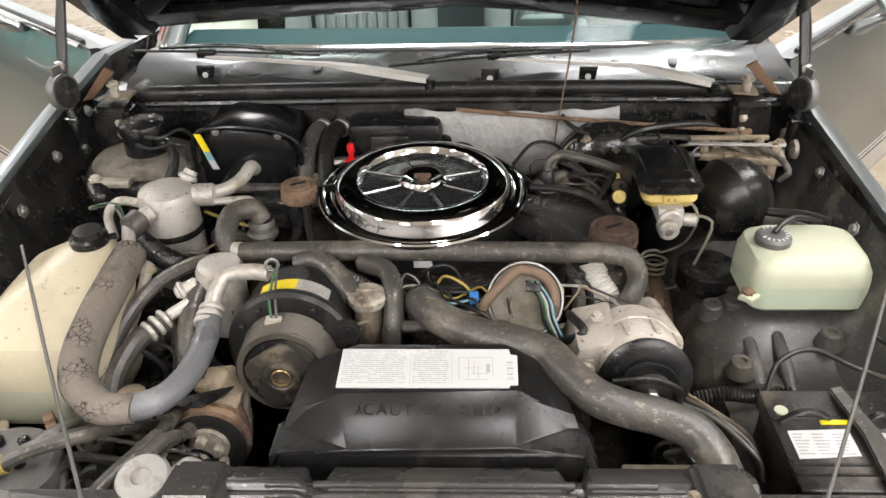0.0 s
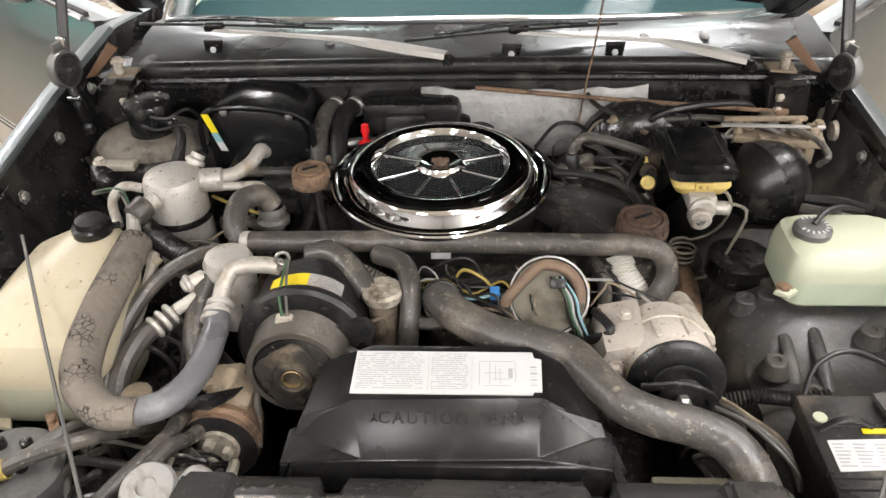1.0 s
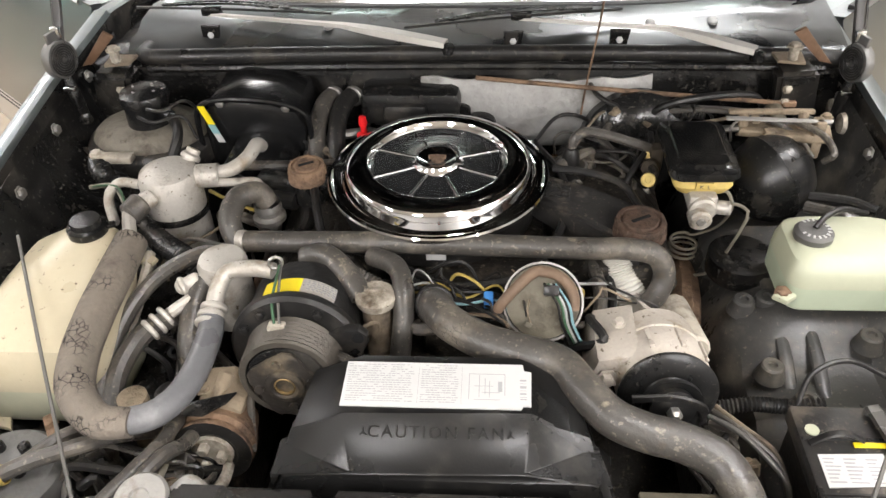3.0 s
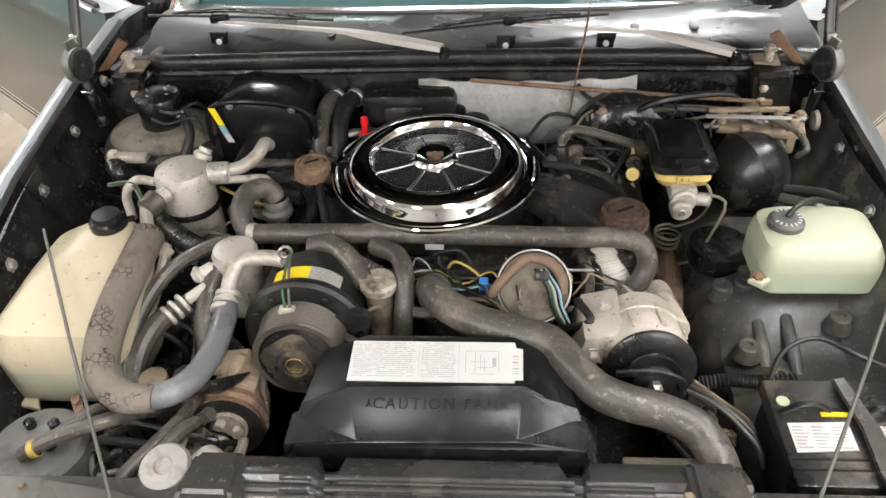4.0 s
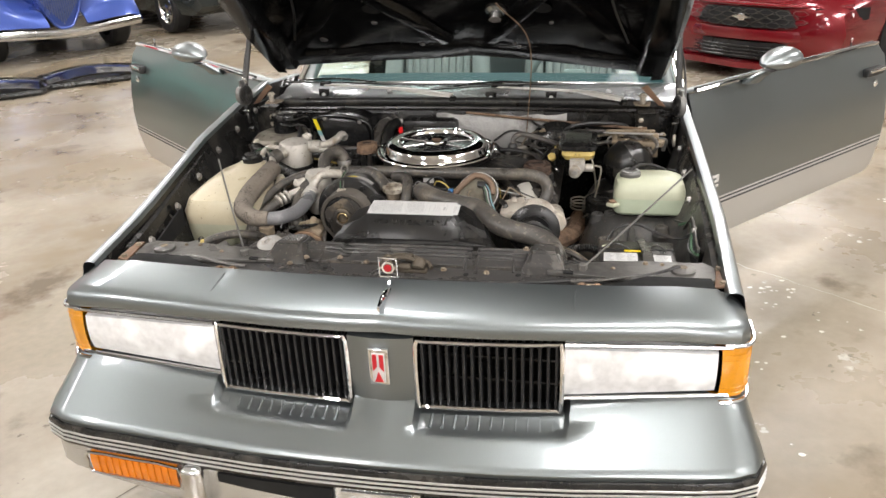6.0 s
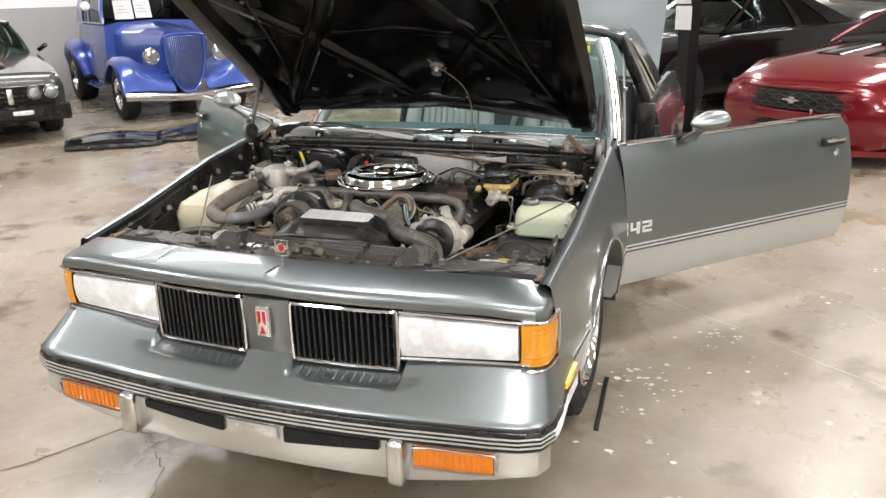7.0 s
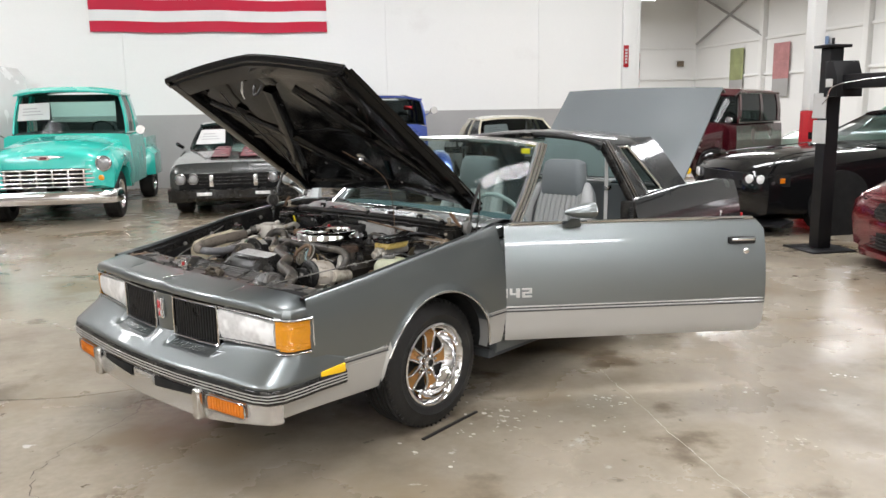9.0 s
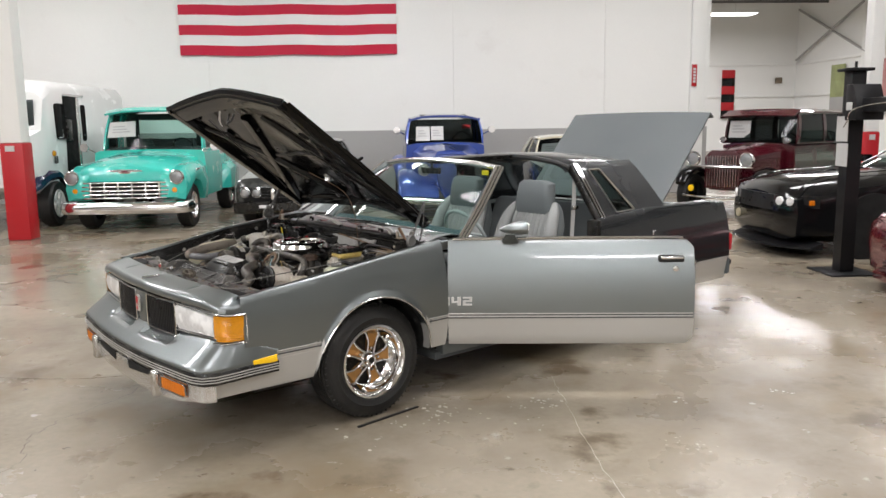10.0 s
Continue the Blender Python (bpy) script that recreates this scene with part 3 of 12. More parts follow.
def side_panel(s, y0, y1, cy, top, split, base, rows=16):
    """Outer skin of a wing from the arch and sill up to the top edge: painted grey over silver."""
    bm = B()
    cols = []
    for y in arch_cols(y0, y1, cy):
        zb = arch_z(y, cy, base(y))
        zt = top(y)
        zs = [lerp(zb, zt, k / rows) for k in range(rows + 1)]
        k = min(range(1, rows), key=lambda i: abs(zs[i] - split))
        if zb < split - 0.01:
            zs[k] = split
        flare = 0.014 if zb > base(y) + 0.002 else 0.0
        col = [(s * (side_x(z) + flare * max(0, 1 - (z - zb) / 0.04)), y, z) for z in zs]
        xt = side_x(zt)
        col = [(s * (side_x(zb) - 0.05), y, zb + 0.002)] + col
        col += [(s * (xt - 0.006), y, zt + 0.008), (s * (xt - 0.020), y, zt + 0.011), (s * (xt - 0.034), y, zt + 0.009), (s * (xt - 0.040), y, zt - 0.002), (s * (xt - 0.042), y, zt - 0.035)]
        cols.append(col)
    grid(bm, cols)
    for f in bm.faces:
        c = f.calc_center_median()
        f.material_index = 1 if c.z < split else 0
        if abs(c.x) < side_x(top(c.y)) - 0.0385 and c.z > split + 0.1:
            f.material_index = 2
    return bm


for s, nm in ((1, "front_wing"), (-1, "front_wing")):
    bm = side_panel(s, -0.822, 0.475, ARCH_Y, fender_top, 0.515, lambda y: 0.34 if y < 0 else 0.335)
    wing = part(nm, bm, ["paint", "silver", "bayblack"], coupe, "grey front wing, silver below the stripe")
    # bright lip round the wheel arch and the double stripe
    bm = B()
    pts = [(s * (side_x(ARCH_Z + ARCH_R * math.sin(a)) + 0.014), ARCH_Y + ARCH_R * math.cos(a), ARCH_Z + ARCH_R * math.sin(a)) for a in [math.radians(d) for d in range(6, 166, 8)]]
    tube(bm, pts, 0.006, 6, 3)
    part("arch_trim", bm, "dullchrome", wing)
    for z in (0.506, 0.522):
        for ya, yb in ((-0.655, -0.40), (0.325, 0.472)):
            bm = B()
            box(bm, (s * 0.853, ya, z - 0.0035), (s * 0.8565, yb, z + 0.0035), 0.001)
            part("stripe", bm, "silver" if z > 0.51 else "ink", wing)
    # wheel housing
    bm = B()
    rws = []
    for a in range(0, 181, 15):
        c, sn = math.cos(math.radians(a)), math.sin(math.radians(a))
        rws.append([(s * x, ARCH_Y + (ARCH_R + 0.01) * c, ARCH_Z + (ARCH_R - 0.0) * sn) for x in (0.83, 0.62, 0.50)])
    grid(bm, rws)
    part("wheel_housing", bm, "seal", coupe)
    # lower silver piece ahead of the wheel
    bm = B()
    grid(bm, [[(s * (side_x(z) + 0.002), y, z) for z in (0.335, 0.37, 0.41, 0.45, 0.485)] for y in (-0.985, -0.93, -0.87, -0.79, -0.70, -0.60, -0.50, -0.425)], thick=0.006)
    part("lower_wing", bm, "silver", coupe, "silver lower wing ahead of the wheel")
    # rear quarter
    bm = side_panel(s, 1.93, 3.58, 2.72, lambda y: table(y, [(1.9, 0.95), (2.6, 0.985), (3.3, 0.985), (3.58, 0.955)]), 0.515, lambda y: 0.32)
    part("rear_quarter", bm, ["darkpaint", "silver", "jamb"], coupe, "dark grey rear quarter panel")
    bm = B()
    prism(bm, [(0.50, 0.25), (1.95, 0.25), (1.95, 0.335), (0.50, 0.335)], s * 0.66, s * 0.765, "x", 0.01)
    part("sill", bm, "jamb", coupe)

# nose: a line round the front, in and out
LIP = [(0.0, -1.135), (0.15, -1.133), (0.3, -1.126), (0.45, -1.113), (0.6, -1.095), (0.72, -1.082), (0.80, -1.068), (0.852, -1.043), (0.876, -0.99), (0.876, -0.90), (0.868, -0.80), (0.862, -0.655)]
FACE = [(0.0, -1.005), (0.15, -1.003), (0.3, -0.995), (0.45, -0.978), (0.6, -0.958), (0.72, -0.942), (0.775, -0.935), (0.815, -0.925), (0.836, -0.902), (0.844, -0.86), (0.85, -0.79), (0.8565, -0.655)]
FACE_Z = [0.572, 0.572, 0.572, 0.585, 0.605, 0.612, 0.608, 0.604, 0.60, 0.597, 0.585, 0.53]


def both(line):
    """The line from the right side round the front to the left."""
    return [(x, y) for x, y in line[::-1]] + [(-x, y) for x, y in line[1:]]


def both_v(vals):
    return vals[::-1] + vals[1:]


def outs(line):
    """Outward normals of a plan line."""
    res = []
    for i in range(len(line)):
        a, b = Vector(line[max(0, i - 1)]), Vector(line[min(len(line) - 1, i + 1)])
        d = (b - a).normalized()
        res.append(Vector((d.y, -d.x)) if True else d)
    c = sum((Vector(p) for p in line), Vector((0, 0))) / len(line)
    return [n if n.dot(Vector(p) - c) > 0 else -n for n, p in zip(res, line)]


def sweep(bm, line, prof, mi=0, close=False):
    """A profile of (outward, height) along a plan line."""
    ns = outs(line)
    grid(bm, [[(x + n.x * o, y + n.y * o, z) for o, z in prof] for (x, y), n in zip(line, ns)], mi, close)
    return bm


lip2, face2, fz2 = both(LIP), both(FACE), both_v(FACE_Z)
header = thing("front_header", "", "")
header.parent = coupe
bm = B()
rows = []
FINE = [0, 0.02, 0.05, 0.074, 0.080, 0.086, 0.12, 0.2, 0.3, 0.38, 0.420, 0.427, 0.434, 0.5, 0.6, 0.72]
nose_line = [((x, table(x, LIP)), (x, table(x, FACE)), table(x, [(0, 0.588), (0.45, 0.598), (0.72, 0.612)])) for x in FINE]
nose_line += [(LIP[i], FACE[i], FACE_Z[i]) for i in range(6, 12)]


def scoop(x):
    """1 inside the hollow below a grille, 0 outside."""
    return table(abs(x), [(0.074, 0), (0.086, 1), (0.420, 1), (0.434, 0)])


for sx in (1, -1):
    for (xo, yo), (xi, yi), zf in (nose_line[::-1] if sx > 0 else nose_line[1:]):
        r = [(sx * xi * 0.985, yi + 0.04, zf + 0.004 - 0.03 * scoop(xi))]
        for k in range(13):
            t = k / 12
            hollow = 0.030 * scoop(xi) * max(0, 1 - t / 0.52) ** 0.8
            ridge = 0.005 * max(0, 1 - xi / 0.05) * (1 - t)
            r.append((sx * lerp(xi, xo, t), lerp(yi, yo, t), lerp(zf, 0.502, t ** 0.92) - hollow + ridge))
        r += [(sx * xo * 1.002, yo - 0.003, 0.496), (sx * xo, yo, 0.482)]
        rows.append(r)
grid(bm, rows)
part("lower_nose_panel", bm, "paint", header, "grey nose panel with a hollow below each grille", angle=36)
for s in (-1, 1):
    for k in range(11):
        x = s * lerp(0.115, 0.395, k / 10)
        ya, yb = table(abs(x), FACE), table(abs(x), LIP)
        bm = B()
        pts = []
        for t in (0.06, 0.2, 0.34):
            pts.append((x, lerp(ya, yb, t), lerp(0.592, 0.502, t ** 0.92) - 0.030 * max(0, 1 - t / 0.52) ** 0.8 + 0.001))
        tube(bm, pts, 0.003, 5, 2)
        part("scoop_rib", bm, "paint", header)


def hood_edge(x):
    return -0.792 - 0.062 * max(0, 1 - (x / 0.82) ** 2)


def crown(x):
    return 0.010 * (1 - (x / 0.85) ** 2)


bm = B()
rows = []
NTOP = [(0.0, -1.012), (0.02, -1.012), (0.1, -1.011), (0.25, -1.006), (0.4, -0.992), (0.423, -0.989), (0.435, -0.988), (0.447, -0.987), (0.55, -0.974), (0.68, -0.957), (0.77, -0.944), (0.812, -0.932), (0.834, -0.904), (0.838, -0.85), (0.833, -0.792)]
for x, y in both(NTOP):
    e = hood_edge(x)
    sx = 1 if x >= 0 else -1
    ax = abs(x)
    ex = sx * min(ax, 0.775)
    cz = crown(x)
    top = table(ax, [(0, 0.822), (0.70, 0.822), (0.79, 0.815), (0.838, 0.807)]) + cz * (1 if ax < 0.7 else 0.4)
    r = [(ex, e + 0.004, top - 0.045), (ex, e, top - 0.004), (ex, e - 0.006, top)]
    for t, z in ((0.25, top - 0.0045), (0.5, top - 0.012), (0.75, top - 0.021), (0.87, top - 0.027), (0.94, top - 0.033), (0.985, top - 0.043), (1.0, top - 0.055), (0.985, top - 0.066), (0.93, top - 0.068)):
        crease = 0.008 * max(0, 1 - abs(ax - 0.435) / 0.012) * max(0, 1 - t / 0.55) - 0.004 * max(0, 1 - ax / 0.06)
        r.append((lerp(ex, x, t), lerp(e, y, t), z - crease))
    rows.append(r)
grid(bm, rows)
part("upper_nose_panel", bm, "paint", header, "grey nose panel above the lamps", angle=28)
for s in (-1, 1):
    bm = B()
    e, top = hood_edge(0.435), 0.822 + crown(0.435)
    tube(bm, [(s * 0.435, e - 0.006, top - 0.0062), (s * 0.435, e - 0.036, top - 0.0068), (s * 0.435, e - 0.074, top - 0.0112), (s * 0.437, e - 0.100, top - 0.0165)], [0.0030, 0.0022, 0.0012, 0.0008], 6)
    part("nose_seam", bm, "jamb", header, "short seam in the nose panel")
# backing and the bars between lamps and grilles
bm = B()
sweep(bm, both([(x * 0.975, y + 0.055) for x, y in FACE[:10]]), [(0, 0.55), (0, 0.757)])
part("lamp_backing", bm, "void", header)
bm = B()
rows = []
for x in (-0.078, -0.055, 0.0, 0.055, 0.078):
    bow = -0.012 * (1 - (x / 0.078) ** 2)
    rows.append([(x, -0.955, 0.57), (x, -1.0 + bow, 0.575), (x, -1.006 + bow, 0.66), (x, -1.008 + bow, 0.758), (x, -0.955, 0.762)])
grid(bm, rows)
part("centre_bar", bm, "paint", header)

# grilles: chrome frame, upright slats, two cross bars
for s in (-1, 1):
    gr = thing("grille", "", "")
    gr.parent = coupe
    x0, x1 = 0.082, 0.412
    z0, z1 = 0.578, 0.752

    def fy(x):
        return table(abs(x), FACE) - 0.004

    bm = B()
    loop = []
    for t in range(9):
        loop.append((s * lerp(x0 + 0.012, x1 - 0.012, t / 8), z1))
    loop += [(s * x1, z1 - 0.012), (s * (x1 + 0.0), z0 + 0.012)]
    for t in range(9):
        loop.append((s * lerp(x1 - 0.012, x0 + 0.012, t / 8), z0))
    loop += [(s * x0, z0 + 0.012), (s * x0, z1 - 0.012), (s * (x0 + 0.012), z1)]
    tube(bm, [(x, fy(x) - 0.002, z) for x, z in loop], 0.0055, 6, 2)
    part("grille_frame", bm, "chrome", gr, "thin chrome grille surround")
    n = 17
    for k in range(n):
        x = s * lerp(x0 + 0.014, x1 - 0.012, k / (n - 1))
        bm = B()
        box(bm, (x - 0.0035, fy(x) + 0.002, z0 + 0.004), (x + 0.0035, fy(x) + 0.034, z1 - 0.004), 0.0015, seg=1)
        part("slat", bm, "grille", gr)
    for z in (0.64, 0.70):
        bm = B()
        box(bm, (s * x0, fy(0.25) + 0.028, z - 0.003), (s * x1, fy(0.25) + 0.036, z + 0.003), 0.001, seg=1)
        part("cross_bar", bm, "grille", gr)
    # headlamp: curved frosted lens, two bowls behind, chrome surround
    hl = thing("headlamp", "", "")
    hl.parent = coupe
    bm = B()
    hx0, hx1 = 0.418, 0.765
    rows = []
    for k in range(13):
        x = lerp(hx0, hx1, k / 12)
        y = table(x, FACE)
        zb = lerp(0.612, 0.622, k / 12)
        zt = lerp(0.748, 0.732, k / 12)
        prof = [(0.03, zb), (0.004, zb + 0.004), (-0.006, lerp(zb, zt, 0.3)), (-0.008, lerp(zb, zt, 0.6)), (-0.003, zt - 0.008), (0.03, zt)]
        rows.append([(s * x, y + o, z) for o, z in prof])
    rows = [[(p[0], p[1] + 0.03, p[2]) for p in rows[0]]] + rows + [[(p[0], p[1] + 0.03, p[2]) for p in rows[-1]]]
    grid(bm, rows)
    part("lens", bm, "lens", hl, "frosted clear headlamp lens")
    bm = B()
    for z, dz in ((0.752, 0.0), (0.612, 0.0)):
        tube(bm, [(s * lerp(hx0, hx1 + 0.03, k / 6), table(lerp(hx0, hx1 + 0.03, k / 6), FACE) - 0.004, z - (0.012 * k / 6 if z > 0.7 else -0.006 * k / 6)) for k in range(7)], 0.005, 6, 2)
    part("lamp_trim", bm, "dullchrome", hl)
    # amber corner lamp
    bm = B()
    cor = [(0.772, -0.937), (0.800, -0.932), (0.823, -0.920), (0.838, -0.897), (0.844, -0.858), (0.845, -0.815)]
    rows = []
    for k, (x, y) in enumerate(cor):
        zt, zb = lerp(0.738, 0.728, k / 5), lerp(0.612, 0.608, k / 5)
        rows.append([(s * (x - 0.02), y + 0.02, zb)] + [(s * (x + 0.004 * math.sin(math.pi * t / 6)), y - 0.004 * math.sin(math.pi * t / 6), lerp(zb, zt, t / 6)) for t in range(7)] + [(s * (x - 0.02), y + 0.02, zt)])
    grid(bm, rows)
    cl = part("corner_lamp", bm, "amber", coupe, "amber corner marker lamp")
    for t in range(1, 9):
        bm = B()
        z = lerp(0.608, 0.735, t / 9)
        tube(bm, [(s * (x + 0.0025), y - 0.0018, z) for x, y in cor], 0.0012, 4, 2)
        part("lens_rib", bm, "amber", cl)
    bm = B()
    frame_pts = [(s * (x + 0.004), y - 0.004, lerp(0.748, 0.737, k / 5)) for k, (x, y) in enumerate(cor)] + [(s * 0.849, -0.805, 0.727), (s * 0.849, -0.804, 0.612)] + [(s * (x + 0.004), y - 0.004, 0.60) for x, y in cor[::-1]]
    tube(bm, frame_pts, 0.005, 6, 2)
    part("lamp_surround", bm, "dullchrome", cl)
    # turn lamp in the bumper
    bm = B()
    xs = [lerp(0.505, 0.735, k / 6) for k in range(7)]
    grid(bm, [[(s * x, table(x, LIP) + o, z) for o, z in ((0.03, 0.352), (-0.006, 0.354), (-0.010, 0.385), (-0.006, 0.412), (0.03, 0.414))] for x in xs])
    tl = part("turn_lamp", bm, "amberdeep", coupe, "amber turn lamp set in the bumper")
    for k in range(1, 12):
        x = lerp(0.51, 0.73, k / 12)
        bm = B()
        box(bm, (s * x - 0.0025, table(x, LIP) - 0.0125, 0.358), (s * x + 0.0025, table(x, LIP) - 0.006, 0.408), 0.001, seg=1)
        part("lens_rib", bm, "amberdeep", tl)
    bm = B()
    tube(bm, [(s * x, table(x, LIP) - 0.010, z) for x, z in ((0.50, 0.352), (0.62, 0.352), (0.738, 0.354), (0.742, 0.384), (0.738, 0.413), (0.62, 0.415), (0.50, 0.413), (0.50, 0.352))], 0.0035, 6, 2)
    part("lamp_trim", bm, "dullchrome", tl, "thin bright trim")
    bm = B()
    box(bm, (s * 0.430, -1.150, 0.298), (s * 0.482, -1.09, 0.436), 0.014, seg=3)
    part("bumper_guard", bm, "dullchrome", coupe, "bright bumper guard")
    # yellow side marker
    bm = B()
    prism(bm, [(-0.790, 0.468), (-0.662, 0.478), (-0.662, 0.512), (-0.790, 0.503)], s * 0.848, s * 0.874, "x", 0.003)
    part("side_marker", bm, "amber_y", coupe, "yellow side marker lamp")

# rub strip with thin bright lines, silver bumper
bm = B()
sweep(bm, lip2, [(-0.02, 0.424), (0.006, 0.424), (0.010, 0.43), (0.010, 0.478), (0.006, 0.484), (-0.02, 0.484)])
strip = part("bumper_strip", bm, "plastic", coupe, "black bumper rubbing strip with thin bright lines")
for z in (0.440, 0.453, 0.466):
    bm = B()
    sweep(bm, lip2, [(0.009, z - 0.003), (0.0125, z - 0.002), (0.0125, z + 0.002), (0.009, z + 0.003)])
    part("strip_line", bm, "silver", strip)
bm = B()
line = both(LIP[:9])
sweep(bm, line, [(-0.10, 0.285), (-0.03, 0.283), (-0.012, 0.292), (-0.006, 0.32), (-0.004, 0.345), (-0.004, 0.42), (-0.03, 0.425)])
for v in bm.verts:
    if v.co.z < 0.34:
        v.co.z += 0.045 * min(1, max(0, (abs(v.co.x) - 0.5) / 0.3))
bumper = part("front_bumper", bm, "bumper", coupe, "silver front bumper")
for x0, x1 in ((0.105, 0.40), (-0.40, -0.105)):
    bm = B()
    xs = [lerp(x0, x1, k / 8) for k in range(9)]
    grid(bm, [[(x, table(abs(x), LIP) - 0.0065, z) for z in (lerp(0.370, 0.392, (abs(x) - 0.105) / 0.295), 0.400, 0.4165)] for x in xs], thick=0.012)
    part("bumper_slot", bm, "void", bumper, "dark air slot in the bumper")
bm = B()
box(bm, (-0.085, -1.1415, 0.372), (0.085, -1.128, 0.416), 0.003)
for x in (-0.055, 0.0, 0.055):
    turn(bm, [(0, 0), (0.005, 0), (0.005, 0.004), (0, 0.005)], to_axis((x, -1.1415, 0.398), (0, -1, 0)), 8)
part("plate_bracket", bm, "bumper", bumper, "empty plate bracket with bolts")

# badge and standing hood ornament, as plain shapes
bm = B()
box(bm, (-0.024, -1.032, 0.642), (0.024, -1.018, 0.738), 0.004)
bdg = part("nose_badge", bm, "chrome", coupe, "small upright badge with a red and white field")
bm = B()
box(bm, (-0.015, -1.035, 0.652), (0.015, -1.0315, 0.728), 0.002)
part("badge_field", bm, "white", bdg)
bm = B()
prism(bm, [(-0.013, 0.682), (-0.003, 0.694), (-0.003, 0.726), (-0.013, 0.726)], -1.037, -1.0345, "y")
prism(bm, [(0.003, 0.694), (0.013, 0.682), (0.013, 0.726), (0.003, 0.726)], -1.037, -1.0345, "y")
prism(bm, [(-0.010, 0.654), (0.010, 0.654), (0.0, 0.682)], -1.037, -1.0345, "y")
part("badge_mark", bm, "signred", bdg)
bm = B()
prism(bm, [(-0.009, -0.905), (0.009, -0.905), (0.006, -0.96), (0.003, -1.0), (-0.003, -1.0), (-0.006, -0.96)], 0.815, 0.831, "z", 0.003)
orn = part("hood_ornament", bm, "chrome", coupe, "bright standing ornament on the nose")
bm = B()
for x0, x1, z0, z1 in ((-0.023, 0.023, 0.852, 0.856), (-0.023, 0.023, 0.900, 0.904), (-0.023, -0.019, 0.852, 0.904), (0.019, 0.023, 0.852, 0.904)):
    box(bm, (x0, -0.897, z0), (x1, -0.892, z1), 0.0012, seg=1)
turn(bm, [(0.011, -0.002), (0.0155, -0.002), (0.0155, 0.002), (0.011, 0.002)], to_axis((0, -0.895, 0.878), (0, -1, 0)), 20, closed=True)
box(bm, (-0.019, -0.896, 0.876), (-0.012, -0.893, 0.880))
box(bm, (0.012, -0.896, 0.876), (0.019, -0.893, 0.880))
prism(bm, [(-0.003, 0.82), (0.003, 0.82), (0.003, 0.853), (-0.003, 0.853)], -0.897, -0.891, "y")
part("ornament_plate", bm, "chrome", orn)
bm = B()
turn(bm, [(0, 0), (0.009, 0), (0.009, 0.003), (0, 0.003)], to_axis((0, -0.8972, 0.878), (0, -1, 0)), 16)
part("ornament_disc", bm, "signred", orn)


for s in (-1, 1):
    bm = B()
    rows = []
    for k in range(9):
        t = k / 8
        y, xo, zt = lerp(0.476, 0.735, t), lerp(0.787, 0.778, t), lerp(fender_top(0.475), 0.962, t)
        rows.append([(s * xo, y, zt - 0.055), (s * xo, y, zt - 0.006), (s * (xo - 0.006), y, zt), (s * (xo - 0.034), y, zt), (s * (xo - 0.038), y, zt - 0.005), (s * (xo - 0.044), y, zt - 0.14)])
    grid(bm, rows)
    for f in bm.faces:
        c = f.calc_center_median()
        f.material_index = 1 if c.z < lerp(fender_top(0.475), 0.962, (c.y - 0.476) / 0.259) - 0.03 and abs(c.x) < 0.765 else 0
    part("wing_tail", bm, ["paint", "bayblack"], coupe, "rear tip of the wing below the screen pillar")
    bm = B()
    z = 0.895 if s < 0 else 0.93
    grid(bm, [[(s * x, y, z + 0.012 * math.sin(x * 40 + y * 25)) for x in (0.69, 0.715, 0.74, 0.760)] for y in (0.34, 0.42, 0.50, 0.58, 0.66, 0.74)], thick=0.004)
    part("cowl_shelf", bm, "bayblack", coupe, "black shelf at the end of the cowl")


def settle(ob):
    """The passenger side of the front sits wider and higher than the driver's side."""
    for v in ob.data.vertices:
        x, y, z = v.co
        if x < -0.42 and y < 1.3:
            w = min(1, (-x - 0.42) / 0.30)
            v.co.x += w * table(y, [(-0.8, -0.032), (-0.55, -0.036), (-0.1, -0.07), (0.2, -0.085), (0.5, -0.085), (0.9, -0.03), (1.3, 0)])
            v.co.z += w * min(1, max(0, (z - 0.5) / 0.3)) * table(y, [(-0.85, 0.0), (-0.55, 0.014), (-0.1, 0.046), (0.2, 0.048), (0.5, 0.048), (0.9, 0.01), (1.3, 0)])
        elif x > 0.42 and y < -0.45:
            v.co.x -= 0.015 * min(1, (x - 0.42) / 0.36) * min(1, (-0.45 - y) / 0.35)


for ob in list(coupe.children_recursive):
    if ob.type == "MESH":
        settle(ob)

# ---- bonnet, open ----
HS = Vector((0, -0.803, 0.595))      # along the open bonnet, rear to front
HN = Vector((0, 0.595, 0.803))       # out of its painted side
H0 = Vector((0, 0.460, 1.050))
HC = 0.085                           # crown across the bonnet


def bow(f):
    """Crown across the bonnet: two nearly flat halves meeting at a soft ridge."""
    return 1 - abs(f) ** 1.25


def hood_at(x, s, n):
    return H0 + Vector((x, 0, 0)) + HS * s + HN * n


def hood_half(s):
    return table(s, [(0, 0.70), (0.2, 0.725), (1.25, 0.742)])


def hood_len(x):
    return 1.197 + 0.03 * (1 - (abs(x) / 0.74) ** 1.5)


hood = thing("bonnet", "", "")
hood.parent = coupe
hood["label"] = "raised grey bonnet with a glossy black ribbed underside"
bm = B()
rows = []
for i in range(17):
    f = -1 + 2 * i / 16
    r = []
    for j in range(15):
        s = j / 14 * hood_len(f * 0.74)
        x = f * hood_half(s)
        n = HC * bow(f) + 0.01 * math.sin(math.pi * j / 14) + (0.012 * max(0, 1 - abs(abs(f) - 0.55) / 0.06))
        r.append(hood_at(x, s, n))
    rows.append(r)
grid(bm, rows, thick=0.004)
part("bonnet_skin", bm, "paint", hood, "grey painted outer skin")
